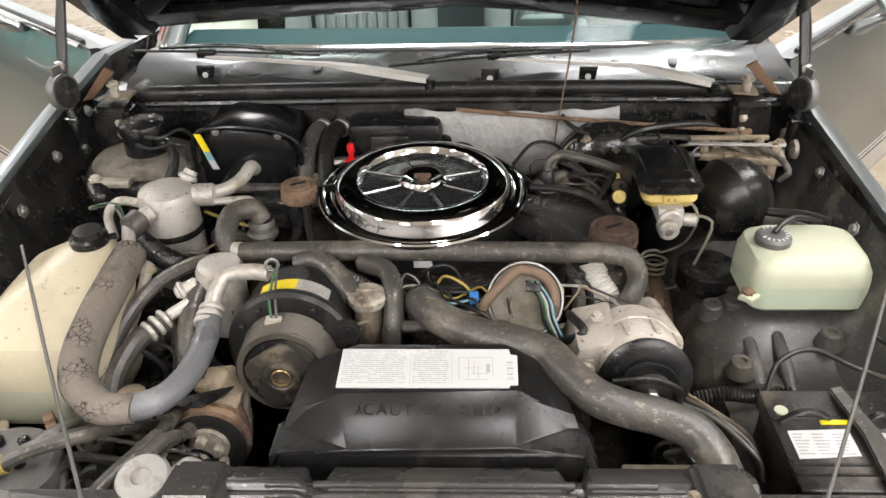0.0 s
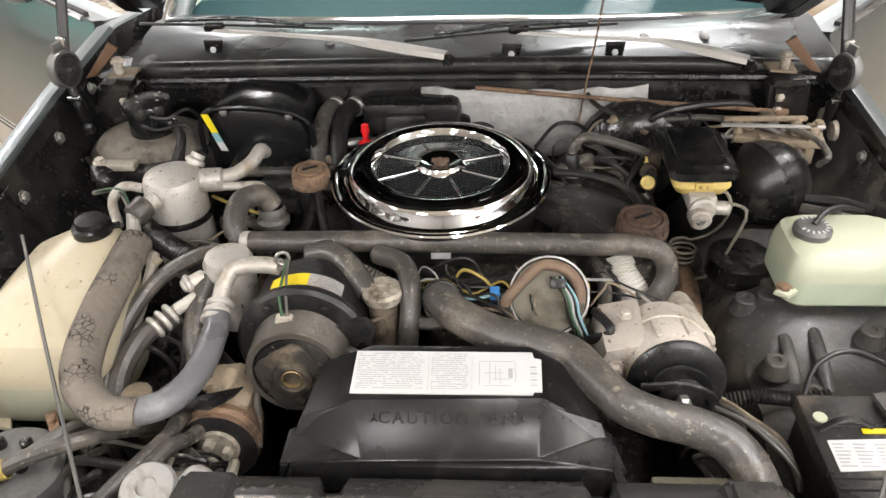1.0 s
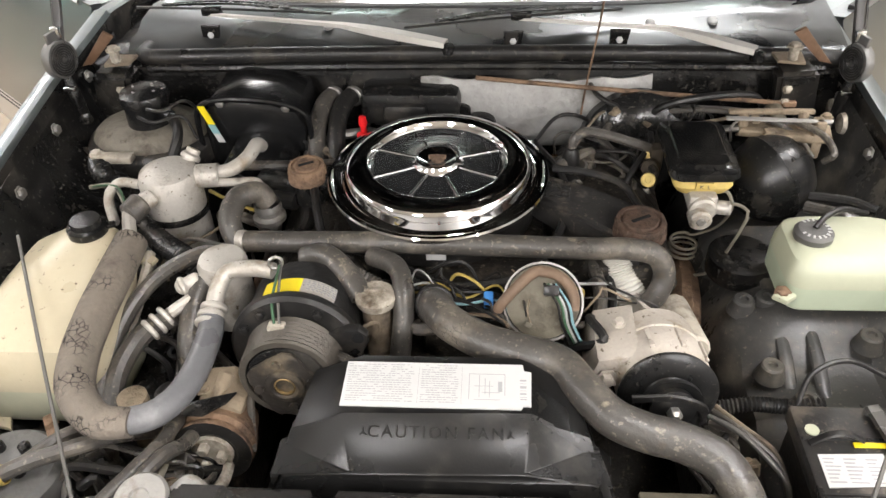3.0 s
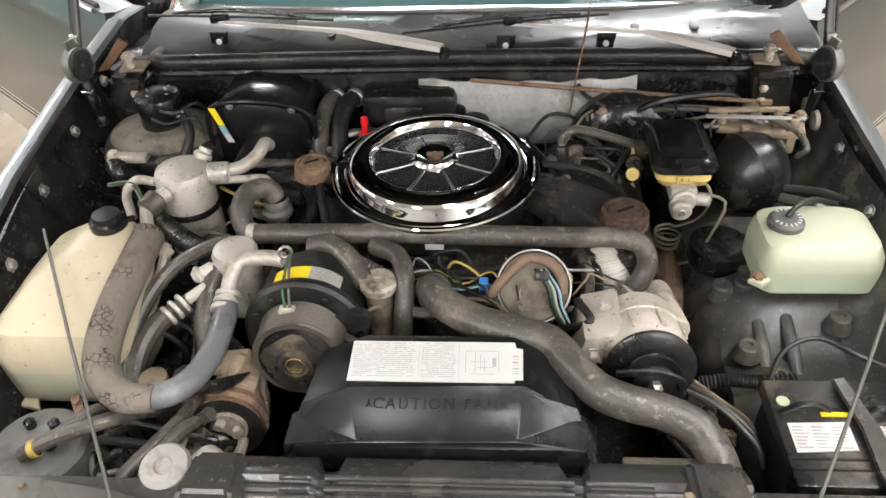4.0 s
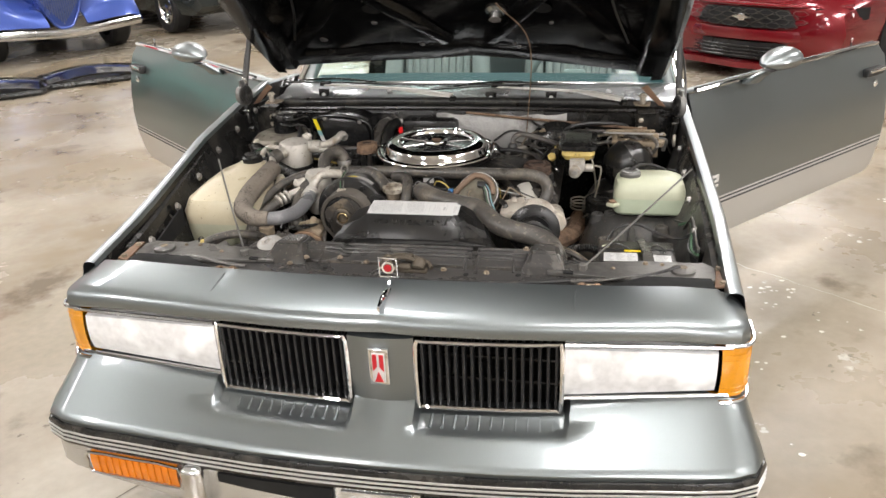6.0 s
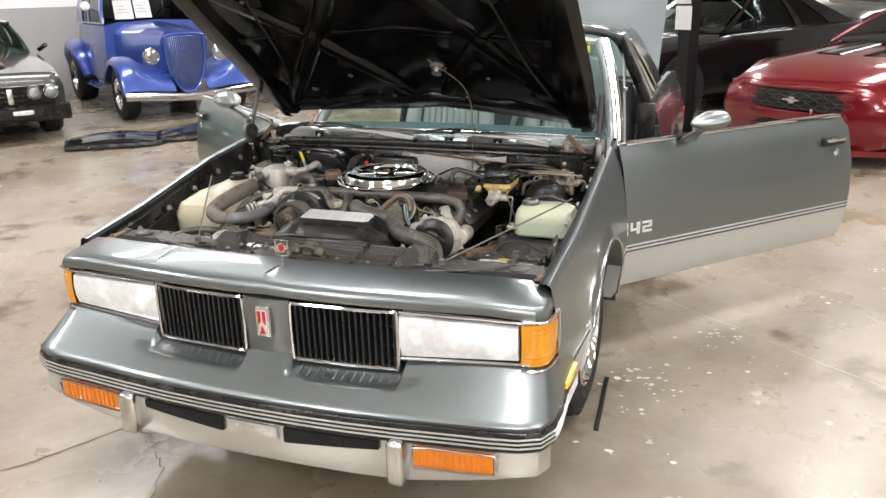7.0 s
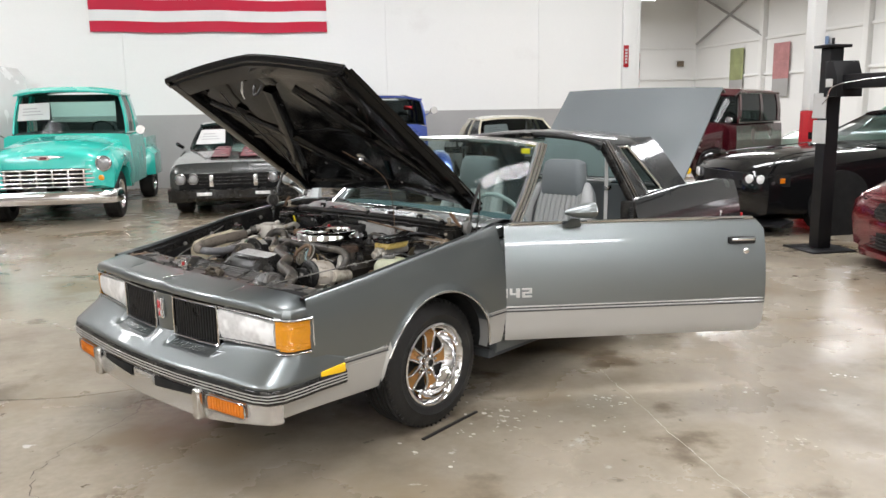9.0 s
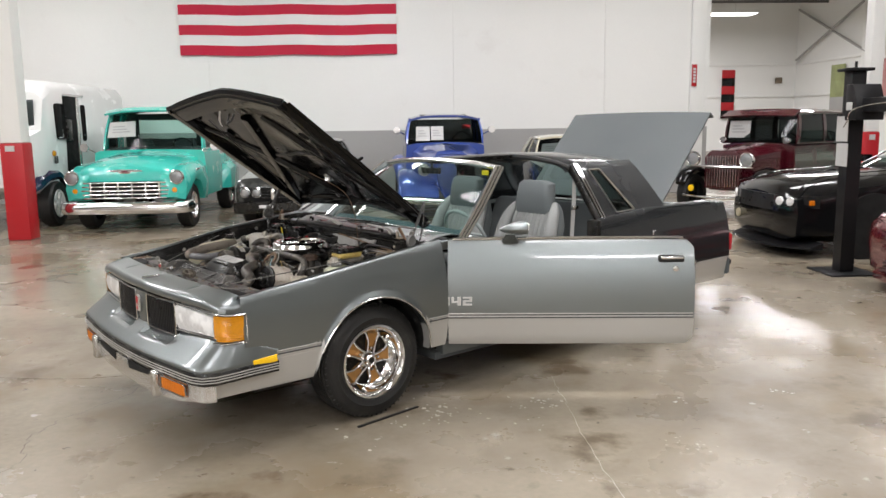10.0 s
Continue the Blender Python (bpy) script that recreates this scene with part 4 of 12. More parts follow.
# folded edge all round
bm = B()


def rib(bm, pts, w, d, off=0.0):
    """A hat-section rib under the bonnet along points (x, s)."""
    c = [hood_at(x, s, HC * bow(x / 0.74) + off) for x, s in pts]
    rows = []
    for i, p in enumerate(c):
        t = (c[min(i + 1, len(c) - 1)] - c[max(i - 1, 0)]).normalized()
        side = t.cross(HN).normalized()
        rows.append([p + side * w * a - HN * d * b for a, b in ((-0.62, 0), (-0.5, 0.35), (-0.36, 0.95), (-0.2, 1.0), (0.2, 1.0), (0.36, 0.95), (0.5, 0.35), (0.62, 0))])
    grid(bm, rows)
    return bm


edge = [(-0.70, 0.03), (-0.722, 0.4), (-0.73, 0.8), (-0.735, 1.17)]
for s in (-1, 1):
    bm = B()
    rib(bm, [(s * (abs(x) - 0.05), y) for x, y in edge], 0.11, 0.045)
    part("edge_rib", bm, "hoodblack", hood)
    bm = B()
    grid(bm, [[hood_at(s * x, y, 0.0), hood_at(s * (x + 0.004), y, -0.012), hood_at(s * (x - 0.012), y, -0.03), hood_at(s * (x - 0.05), y, -0.034)] for x, y in [(0.70, 0.0), (0.725, 0.3), (0.735, 0.8), (0.742, 1.19)]], thick=0.003)
    part("side_flange", bm, "hoodblack", hood)
    for a, b, w, d in (((0.62, 0.10), (0.10, 0.98), 0.075, 0.034), ((0.08, 0.14), (0.36, 0.62), 0.065, 0.032), ((0.36, 0.62), (0.62, 0.95), 0.055, 0.028), ((0.36, 0.62), (0.22, 0.76), 0.05, 0.026)):
        bm = B()
        rib(bm, [(s * lerp(a[0], b[0], t / 4), lerp(a[1], b[1], t / 4)) for t in range(5)], w, d)
        part("diagonal_rib", bm, "hoodblack", hood)
    bm = B()
    tube(bm, [hood_at(s * 0.56, 0.25, -0.01), hood_at(s * 0.50, 0.5, -0.0), hood_at(s * 0.46, 0.85, 0.0), hood_at(s * 0.40, 1.05, 0.0)], 0.004, 6)
    part("washer_hose", bm, "rubber_dk", hood)
    for x, y, rr in ((0.45, 0.86, 0.035), (0.62, 0.62, 0.022), (0.28, 0.40, 0.03), (0.18, 1.10, 0.028), (0.56, 1.06, 0.03)):
        bm = B()
        turn(bm, [(0, 0), (rr, 0), (rr * 0.9, 0.004), (0, 0.004)], to_axis(hood_at(s * x, y, HC * bow(x / 0.74) - 0.022), HN), 14)
        part("access_hole", bm, "void", hood, "dark opening in the inner panel")
for y0, w, d, nm in ((0.06, 0.11, 0.028, "rear_rib"), (1.12, 0.13, 0.045, "front_rib"), (0.60, 0.05, 0.018, "cross_rib")):
    bm = B()
    rib(bm, [(x / 10 * 0.70, y0 + (0.03 * (1 - (x / 10) ** 2) if y0 > 1 else 0)) for x in range(-10, 11, 2)], w, d)
    part(nm, bm, "hoodblack", hood)
bm = B()
rows = []
for i in range(17):
    f = -1 + 2 * i / 16
    rows.append([hood_at(f * 0.70, 0.02 + 1.15 * j / 12 + (0.03 * (1 - f * f) if j == 12 else 0), HC * bow(f * 0.95) - 0.012 + 0.005 * math.sin(i * 1.7) * math.sin(j * 1.3)) for j in range(13)])
grid(bm, rows)
part("inner_panel", bm, "hoodblack", hood, "dusty glossy black inner panel")
bm = B()
grid(bm, [[hood_at(x, hood_len(x), HC * bow(x / 0.742) + 0.004), hood_at(x, hood_len(x) + 0.006, HC * bow(x / 0.742) - 0.012), hood_at(x, hood_len(x) - 0.01, HC * bow(x / 0.742) - 0.03), hood_at(x, hood_len(x) - 0.05, HC * bow(x / 0.742) - 0.034)] for x in [k / 8 * 0.742 for k in range(-8, 9)]], thick=0.003)
part("front_flange", bm, "hoodblack", hood)
bm = B()
tube(bm, [hood_at(-0.03, 1.10, 0.0), hood_at(-0.02, 1.09, -0.04), hood_at(0.0, 1.09, -0.055), hood_at(0.02, 1.09, -0.04), hood_at(0.03, 1.10, 0.0)], 0.006, 8)
box(bm, (-0.05, -0.05, -0.006), (0.05, 0.05, 0.006), 0.004, m=to_axis(hood_at(0, 1.09, 0.05), HN))
part("latch_loop", bm, "hingedark", hood)
bm = B()
tube(bm, [hood_at(-0.10, 1.13, 0.0), hood_at(-0.105, 1.10, -0.045), hood_at(-0.10, 1.07, -0.065)], [0.009, 0.008, 0.005], 8, flat=0.4)
part("safety_hook", bm, "wiper", hood, "pale steel safety hook")
bm = B()
turn(bm, [(0, -0.03), (0.02, -0.03), (0.024, -0.01), (0.035, 0), (0.035, 0.01)], to_axis(hood_at(0.13, 0.42, 0.02), HN), 16)
part("hood_lamp", bm, "dullchrome", hood, "small under-bonnet lamp")
# fasteners and drain plugs dotted over the inner panel
random.seed(91)
for x, d in [(s * x, d) for s in (-1, 1) for x, d in ((0.66, 0.15), (0.66, 0.42), (0.65, 0.70), (0.64, 0.98), (0.45, 1.10), (0.22, 1.12), (0.34, 0.60), (0.30, 0.30), (0.12, 0.86), (0.50, 0.86), (0.48, 0.20), (0.16, 0.12))]:
    bm = B()
    r_ = random.choice((0.006, 0.008, 0.011))
    turn(bm, [(r_ * 1.3, 0), (r_, 0.004), (r_ * 0.5, 0.006), (0, 0.006)], to_axis(hood_at(x + random.uniform(-0.02, 0.02), d, HC * bow(x / 0.742) - 0.016), -HN), 10)
    part("fastener", bm, random.choice(("hingegrey", "plastic", "hingegrey")), hood)
# hinges with struts
for s, a in ((-1, Vector((-0.82, 0.215, 1.018))), (1, Vector((0.742, 0.284, 0.970)))):
    bm = B()
    b = a + Vector((-s * 0.005, 0.11, 0.215))
    face = to_axis(a, (s * -0.92, -0.30, 0.1))
    turn(bm, [(0, -0.013), (0.036, -0.013), (0.038, -0.009), (0.038, 0.005), (0.036, 0.008), (0.012, 0.009), (0, 0.009)], face, 32)
    box(bm, (-0.014, -0.004, -0.055), (0.014, 0.004, -0.030), 0.002, face @ Matrix.Rotation(radians(90), 4, "X"))
    hg = part("bonnet_hinge", bm, "hingegrey", coupe, "grey hinge arm with a round spring drum")
    bm = B()
    tube(bm, [a + Vector((0, 0.012, 0.02)), b], 0.011, 8, flat=0.5)
    tube(bm, [a + Vector((s * 0.03, 0.03, -0.05)), a + Vector((s * 0.02, 0.08, 0.10)), b], 0.004, 6)
    part("hinge_arm", bm, "hingedark", hg)
    bm = B()
    box(bm, (-0.009, -0.006, -0.010), (0.009, 0.006, 0.012), 0.002, Matrix.Translation(a + Vector((0, 0.016, 0.048))))
    part("hinge_clip", bm, "dullchrome", hg, "bright clip on the hinge")
    bm = B()
    box(bm, (-0.012, -0.005, -0.004), (0.012, 0.005, 0.004), 0.002, Matrix.Translation(a + Vector((-s * 0.008, -0.018, -0.056))))
    part("hinge_clip", bm, "dullchrome", hg, "bright clip on the hinge")
    bm = B()
    tube(bm, [a + Vector((0, 0.0, -0.03)), a + Vector((-s * 0.010, -0.008, -0.075)), a + Vector((-s * 0.018, -0.012, -0.125))], [0.008, 0.013, 0.010], 8, flat=0.5)
    turn(bm, [(0.013, 0), (0.013, 0.006), (0.006, 0.010), (0, 0.010)], to_axis(a + Vector((-s * 0.018, -0.016, -0.125)), (-s * 0.6, -0.8, 0)), 14)
    part("hinge_link", bm, "bayblack", hg)
    bm = B()
    coil = [Vector(((0.005 + 0.028 * k / 110) * math.cos(k * 0.34), (0.005 + 0.028 * k / 110) * math.sin(k * 0.34), 0.0095)) for k in range(111)]
    tube(bm, [face @ p for p in coil], 0.0017, 5, 1)
    part("hinge_spring", bm, "rubber_dk", hg, "dark coiled flat spring")

for ob in hood.children_recursive:
    for v in ob.data.vertices:
        w = min(1, max(0, (-v.co.x - 0.15) / 0.5)) * max(0, 1 - (0.46 - v.co.y) / 0.90)
        v.co.x -= 0.085 * w
        v.co.z += 0.03 * w

# ---- glasshouse ----
bm = B()
WB = [(-0.74, 0.672, 0.955), (-0.5, 0.607, 0.975), (-0.25, 0.571, 0.985), (0, 0.561, 0.988), (0.25, 0.571, 0.985), (0.5, 0.607, 0.975), (0.74, 0.672, 0.955)]
WT = [(-0.60, 1.13, 1.345), (-0.42, 1.105, 1.368), (-0.2, 1.09, 1.38), (0, 1.085, 1.384), (0.2, 1.09, 1.38), (0.42, 1.105, 1.368), (0.60, 1.13, 1.345)]
rows = []
for k in range(7):
    t = k / 6
    rows.append([(lerp(a[0], b[0], t), lerp(a[1], b[1], t) - 0.03 * math.sin(math.pi * t), lerp(a[2], b[2], t) + 0.015 * math.sin(math.pi * t)) for a, b in zip(curve_pts(WB, 3), curve_pts(WT, 3))])
grid(bm, rows)
ws = part("windscreen", bm, "glass", coupe, "green-tinted windscreen")
ws.visible_shadow = False
bm = B()
tube(bm, [(x, y - 0.006, z + 0.002) for x, y, z in WB], 0.006, 8, 4)
part("screen_trim", bm, "dullchrome", coupe, "bright trim at the foot of the windscreen")
bm = B()
tube(bm, [(x, y - 0.018, z - 0.006) for x, y, z in WB], 0.010, 8, 4)
part("screen_seal", bm, "seal", coupe, "black seal below the windscreen")
# Added strip draws the dark teal band at the foot of the glass.
bm = B()
grid(bm, [[(p[0] * (1 - 0.05 * k), p[1] + 0.012 + 0.052 * k, p[2] - 0.004 + 0.030 * k) for p in curve_pts(WB, 3)] for k in (0, 0.5, 1)], thick=0.003)
part("dash_edge", bm, "tealshade", coupe, "added dark teal strip behind the foot of the glass")
bm = B()
tube(bm, WT, 0.022, 10, 4, flat=0.8)
part("header_rail", bm, "dullchrome", coupe, "bright rail over the windscreen")
for s in (-1, 1):
    bm = B()
    pts = [(s * 0.755, 0.665, 0.94), (s * 0.715, 0.83, 1.085), (s * 0.665, 0.98, 1.22), (s * 0.605, 1.13, 1.345)]
    tube(bm, pts, 0.033, 12, 4, flat=0.75)
    ap = part("front_pillar", bm, "jamb", coupe, "grey front pillar with bright trim")
    for o in ((0.012, -0.028, 0.014), (0.033, 0.002, 0.006), (0.026, -0.014, 0.014)):
        bm = B()
        tube(bm, [(p[0] + s * o[0], p[1] + o[1], p[2] + o[2]) for p in pts], 0.0085, 8, 4)
        part("pillar_trim", bm, "chrome", ap)
    bm = B()
    tube(bm, [(p[0] - s * 0.006, p[1] + 0.028, p[2] - 0.006) for p in pts], 0.011, 8, 4)
    part("door_seal", bm, "seal", ap)
    # rear side: roof side, quarter window, pillar behind the door
    bm = B()
    out = [(1.80, 1.365), (1.92, 1.385), (2.2, 1.378), (2.48, 1.36), (2.60, 1.335), (2.68, 1.20), (2.76, 1.03), (2.80, 0.985), (1.96, 0.955), (1.955, 1.0)]
    rows = []

    def sx_at(z):
        return table(z, [(0.94, 0.775), (1.0, 0.745), (1.15, 0.68), (1.30, 0.605), (1.345, 0.565), (1.365, 0.50), (1.385, 0.40)])

    win = [(2.02, 1.295), (2.14, 1.295), (2.385, 0.99), (2.17, 0.985)]
    # ring between the outline and the window, four sides
    ring_o = [(1.855, 1.345), (2.56, 1.345), (2.79, 0.975), (2.02, 0.965)]
    for k in range(4):
        a, b, c, d = ring_o[k], ring_o[(k + 1) % 4], win[(k + 1) % 4], win[k]
        sub = []
        for i in range(7):
            t = i / 6
            p, q = (lerp(a[0], b[0], t), lerp(a[1], b[1], t)), (lerp(d[0], c[0], t), lerp(d[1], c[1], t))
            sub.append([(s * sx_at(lerp(p[1], q[1], j / 3)), lerp(p[0], q[0], j / 3), lerp(p[1], q[1], j / 3)) for j in range(4)])
        grid(bm, sub)
    bmesh.ops.remove_doubles(bm, verts=bm.verts, dist=0.0008)
    bmesh.ops.recalc_face_normals(bm, faces=bm.faces)
    bmesh.ops.solidify(bm, geom=list(bm.faces), thickness=0.02)
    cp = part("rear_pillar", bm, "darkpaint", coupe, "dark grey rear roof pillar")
    bm = B()
    tube(bm, [(s * (sx_at(z) + 0.004), y, z) for y, z in (win[0], win[1])] , 0.009, 6)
    for a, b in ((win[1], win[2]), (win[2], win[3]), (win[3], win[0])):
        tube(bm, [(s * (sx_at(lerp(a[1], b[1], t / 4)) + 0.004), lerp(a[0], b[0], t / 4), lerp(a[1], b[1], t / 4)) for t in range(5)], 0.009, 6)
    part("window_trim", bm, "chrome", cp)
    bm = B()
    grid(bm, [[(s * (sx_at(lerp(win[0][1], win[3][1], j / 4)) - 0.004), lerp(lerp(win[0][0], win[3][0], j / 4), lerp(win[1][0], win[2][0], j / 4), i / 3), lerp(win[0][1], win[3][1], j / 4)) for j in range(5)] for i in range(4)])
    part("quarter_window", bm, "darkglass", cp, "dark quarter window")
    bm = B()
    jam = [(s * 0.575, 1.845, 1.335), (s * 0.63, 1.89, 1.21), (s * 0.69, 1.935, 1.07), (s * 0.745, 1.975, 0.94)]
    tube(bm, jam, 0.032, 10, 4, flat=0.8)
    bp_ = part("door_post", bm, "bayblack", coupe, "black door post with bright trim")
    bm = B()
    tube(bm, [(p[0] + s * 0.022, p[1] + 0.030, p[2] + 0.008) for p in jam], 0.010, 6, 4)
    tube(bm, [(p[0] + s * 0.026, p[1] + 0.055, p[2] + 0.008) for p in jam], 0.008, 6, 4)
    part("post_trim", bm, "chrome", bp_)
    bm = B()
    box(bm, (s * 0.70, 1.90, 0.30), (s * 0.80, 1.955, 0.95), 0.015)
    part("lock_pillar", bm, "bayblack", bp_)
    for k in range(9):
        bm = B()
        box(bm, (s * 0.78, 1.888, 0.80 + k * 0.013), (s * 0.808, 1.90, 0.806 + k * 0.013), 0.002, seg=1)
        part("vent_slat", bm, "seal", bp_)

# roof: centre bar between the two removed panels and the rear half
bm = B()
rows = []
for y, z in ((1.08, 1.388), (1.3, 1.398), (1.55, 1.402), (1.82, 1.40)):
    rows.append([(-0.075, y, z - 0.03), (-0.085, y, z - 0.004), (-0.05, y, z + 0.004), (0.05, y, z + 0.004), (0.085, y, z - 0.004), (0.075, y, z - 0.03)])
grid(bm, rows, close=True)
part("roof_bar", bm, "bayblack", coupe, "black centre roof bar")
bm = B()
rows = []
for y, dz in ((1.80, -0.014), (1.84, 0.0), (2.0, 0.004), (2.25, 0.0), (2.48, -0.014), (2.58, -0.034)):
    rows.append([(x, y, table(abs(x), [(0, 1.405), (0.3, 1.395), (0.42, 1.382), (0.5, 1.366), (0.565, 1.345), (0.60, 1.31)]) + dz) for x in (-0.60, -0.565, -0.5, -0.42, -0.3, -0.15, 0, 0.15, 0.3, 0.42, 0.5, 0.565, 0.60)])
grid(bm, rows, thick=0.025)
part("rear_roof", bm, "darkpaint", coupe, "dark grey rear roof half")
bm = B()
tube(bm, [(-0.60, 1.83, 1.315), (-0.5, 1.80, 1.35), (-0.25, 1.795, 1.378), (0, 1.795, 1.385), (0.25, 1.795, 1.378), (0.5, 1.80, 1.35), (0.60, 1.83, 1.315)], 0.018, 8, 4)
part("roof_seal", bm, "seal", coupe)
bm = B()
grid(bm, [[(x, 2.59 + 0.16 * t, 1.335 - 0.34 * t + (0.02 * (1 - (x / 0.5) ** 2))) for t in (0, 0.5, 1)] for x in (-0.52, -0.25, 0, 0.25, 0.52)])
part("rear_window", bm, "glass", coupe, "tinted rear window")

# boot lid, raised
BS, BN = Vector((0, 0.68, 0.733)), Vector((0, -0.733, 0.68))
bm = B()
rows = []
for i in range(13):
    f = -1 + i / 6
    rows.append([Vector((f * 0.715, 2.79, 1.0)) + BS * s + BN * 0.018 * (1 - f * f) for s in (0, 0.03, 0.3, 0.6, 0.9, 0.955)] + [Vector((f * 0.715, 2.79, 1.0)) + BS * 0.962 + BN * (-0.06)])
grid(bm, rows, thick=0.012)
boot = part("boot_lid", bm, "satin", coupe, "grey boot lid standing open")
bm = B()
for s in (-1, 1):
    tube(bm, [(s * 0.60, 2.75, 0.90), (s * 0.60, 2.80, 1.02), (s * 0.60, 3.0, 1.15)], 0.014, 8)
part("boot_hinge", bm, "bayblack", coupe)
bm = B()
box(bm, (-0.76, 2.68, 0.955), (0.76, 2.80, 0.985), 0.01)
box(bm, (-0.74, 3.50, 0.55), (0.74, 3.58, 0.93), 0.03)
part("rear_panel", bm, "paint", coupe)
bm = B()
box(bm, (-0.70, 2.80, 0.52), (0.70, 3.50, 0.55), 0.01)
part("boot_floor", bm, "carpet", coupe)
bm = B()
loft(bm, [[(x, 3.56 + 0.0 * x, 0.36), (x, 3.70 - 0.10 * (abs(x) / 0.84) ** 4, 0.37), (x, 3.71 - 0.10 * (abs(x) / 0.84) ** 4, 0.48), (x, 3.56, 0.50)] for x in (-0.85, -0.8, -0.5, 0, 0.5, 0.8, 0.85)])
part("rear_bumper", bm, "satin", coupe, "grey rear bumper with a black strip")
bm = B()
loft(bm, [[(x, 3.60, 0.44), (x, 3.722 - 0.10 * (abs(x) / 0.84) ** 4, 0.44), (x, 3.722 - 0.10 * (abs(x) / 0.84) ** 4, 0.475), (x, 3.60, 0.475)] for x in (-0.856, -0.8, -0.5, 0, 0.5, 0.8, 0.856)])
part("rear_strip", bm, "plastic", coupe)
for s in (-1, 1):
    bm = B()
    box(bm, (s * 0.50, 3.575, 0.56), (s * 0.855, 3.62, 0.70), 0.012)
    part("tail_lamp", bm, "signred", coupe, "red tail lamp")

# ---- doors, open; local x along the door, local y outward ----
def digit_bars(bm, d, x, z, w, h, y0, y1):
    """A block numeral from straight bars."""
    t = 0.22 * w
    bars = {"4": [(0, 0.42, 0.26, 1), (0.62, 0, 1, 1), (0, 0.30, 1, 0.52)], "2": [(0, 0.78, 1, 1), (0.70, 0.42, 1, 1), (0, 0.40, 1, 0.60), (0, 0, 0.30, 0.6), (0, 0, 1, 0.22)]}[d]
    for a, b, c, e in bars:
        box(bm, (x + a * w, y0, z + b * h), (x + c * w, y1, z + e * h), 0.002, seg=1)


def door(side, angle):
    """A long coupe door with skin, inner panel, trim, handle and mirror, swung out by angle degrees."""
    s = side
    d = Vector((s * math.sin(radians(angle)), math.cos(radians(angle)), 0))
    n = Vector((s * math.cos(radians(angle)), -math.sin(radians(angle)), 0))
    hinge = (0.84, 0.48, 0.0) if s > 0 else (-0.925, 0.47, 0.045)
    m = Matrix(((d.x, n.x, 0, hinge[0]), (d.y, n.y, 0, hinge[1]), (0, 0, 1, hinge[2]), (0, 0, 0, 1)))
    ob = thing("door", "", "")
    ob.parent = coupe
    ob.matrix_basis = Matrix.Identity(4)
    ob["label"] = "long door standing open, grey over silver with a thin stripe"

    def put(name, bm, mats, label="", parent=None, **k):
        bmesh.ops.transform(bm, matrix=m, verts=bm.verts)
        return part(name, bm, mats, parent or ob, label, **k)

    L = 1.435
    bm = B()
    zs = [0.335, 0.36, 0.40, 0.45, 0.498, 0.5, 0.55, 0.60, 0.66, 0.72, 0.78, 0.84, 0.89, 0.925, 0.945, 0.955]
    xs = [0.0, 0.02, 0.2, 0.45, 0.7, 0.95, 1.2, 1.34, 1.39, 1.415, 1.43, 1.435]
    rows = []
    for x in xs:
        r = []
        for z in zs:
            zt = z
            # rounded rear corners
            lim = 0.955 - (0.0 if x < 1.36 else 0.055 * ((x - 1.36) / 0.075) ** 2)
            low = 0.335 + (0.0 if x < 1.39 else 0.05 * max(0, (x - 1.39) / 0.045) ** 2)
            zt = min(max(z, low), lim)
            r.append((x, side_x(zt) - 0.84, zt))
        r = [(x, -0.10, r[0][2] + 0.01), (x, side_x(r[0][2]) - 0.855, r[0][2] - 0.004)] + r + [(x, -0.055, r[-1][2] + 0.008), (x, -0.10, r[-1][2])]
        rows.append(r)
    grid(bm, rows)
    for f in bm.faces:
        f.material_index = 1 if f.calc_center_median().z < 0.4985 else 0
    put("door_skin", bm, ["paint", "silver"], "grey door skin, silver below the stripe")
    bm = B()
    prism(bm, [(0.02, 0.36), (1.32, 0.36), (1.40, 0.46), (1.405, 0.88), (1.36, 0.945), (0.02, 0.95)], -0.15, -0.09, "y", 0.012)
    put("door_panel", bm, "dash", "grey padded inner door panel")
    bm = B()
    box(bm, (0.25, -0.20, 0.62), (1.2, -0.14, 0.69), 0.02)
    put("arm_rest", bm, "dash")
    for z, mt in ((0.502, "ink"), (0.511, "silver"), (0.520, "ink"), (0.527, "silver")):
        bm = B()
        box(bm, (0.0, 0.005, z - 0.0032), (1.43, 0.0125, z + 0.0032), 0.001, seg=1)
        put("stripe", bm, mt)
    bm = B()
    tube(bm, [(0.03, -0.048, 0.964), (0.5, -0.048, 0.968), (1.0, -0.048, 0.968), (1.37, -0.05, 0.962)], 0.008, 6, 3)
    put("belt_trim", bm, "chrome", "bright strip along the window sill")
    bm = B()
    box(bm, (0.05, -0.075, 0.955), (1.36, -0.058, 0.972), 0.005)
    put("window_seal", bm, "seal")
    bm = B()
    box(bm, (1.225, -0.028, 0.828), (1.372, 0.006, 0.866), 0.008)
    hd = put("door_handle", bm, "seal", "dark recessed door handle with a bright flap")
    bm = B()
    box(bm, (1.235, -0.005, 0.846), (1.365, 0.013, 0.862), 0.005)
    put("handle_flap", bm, "chrome", parent=hd)
    bm = B()
    turn(bm, [(0, 0), (0.017, 0), (0.017, 0.006), (0.011, 0.010), (0, 0.010)], to_axis((1.325, -0.010, 0.788), (0, 1, 0)), 18)
    put("lock", bm, "chrome", "round chrome lock")
    bm = B()
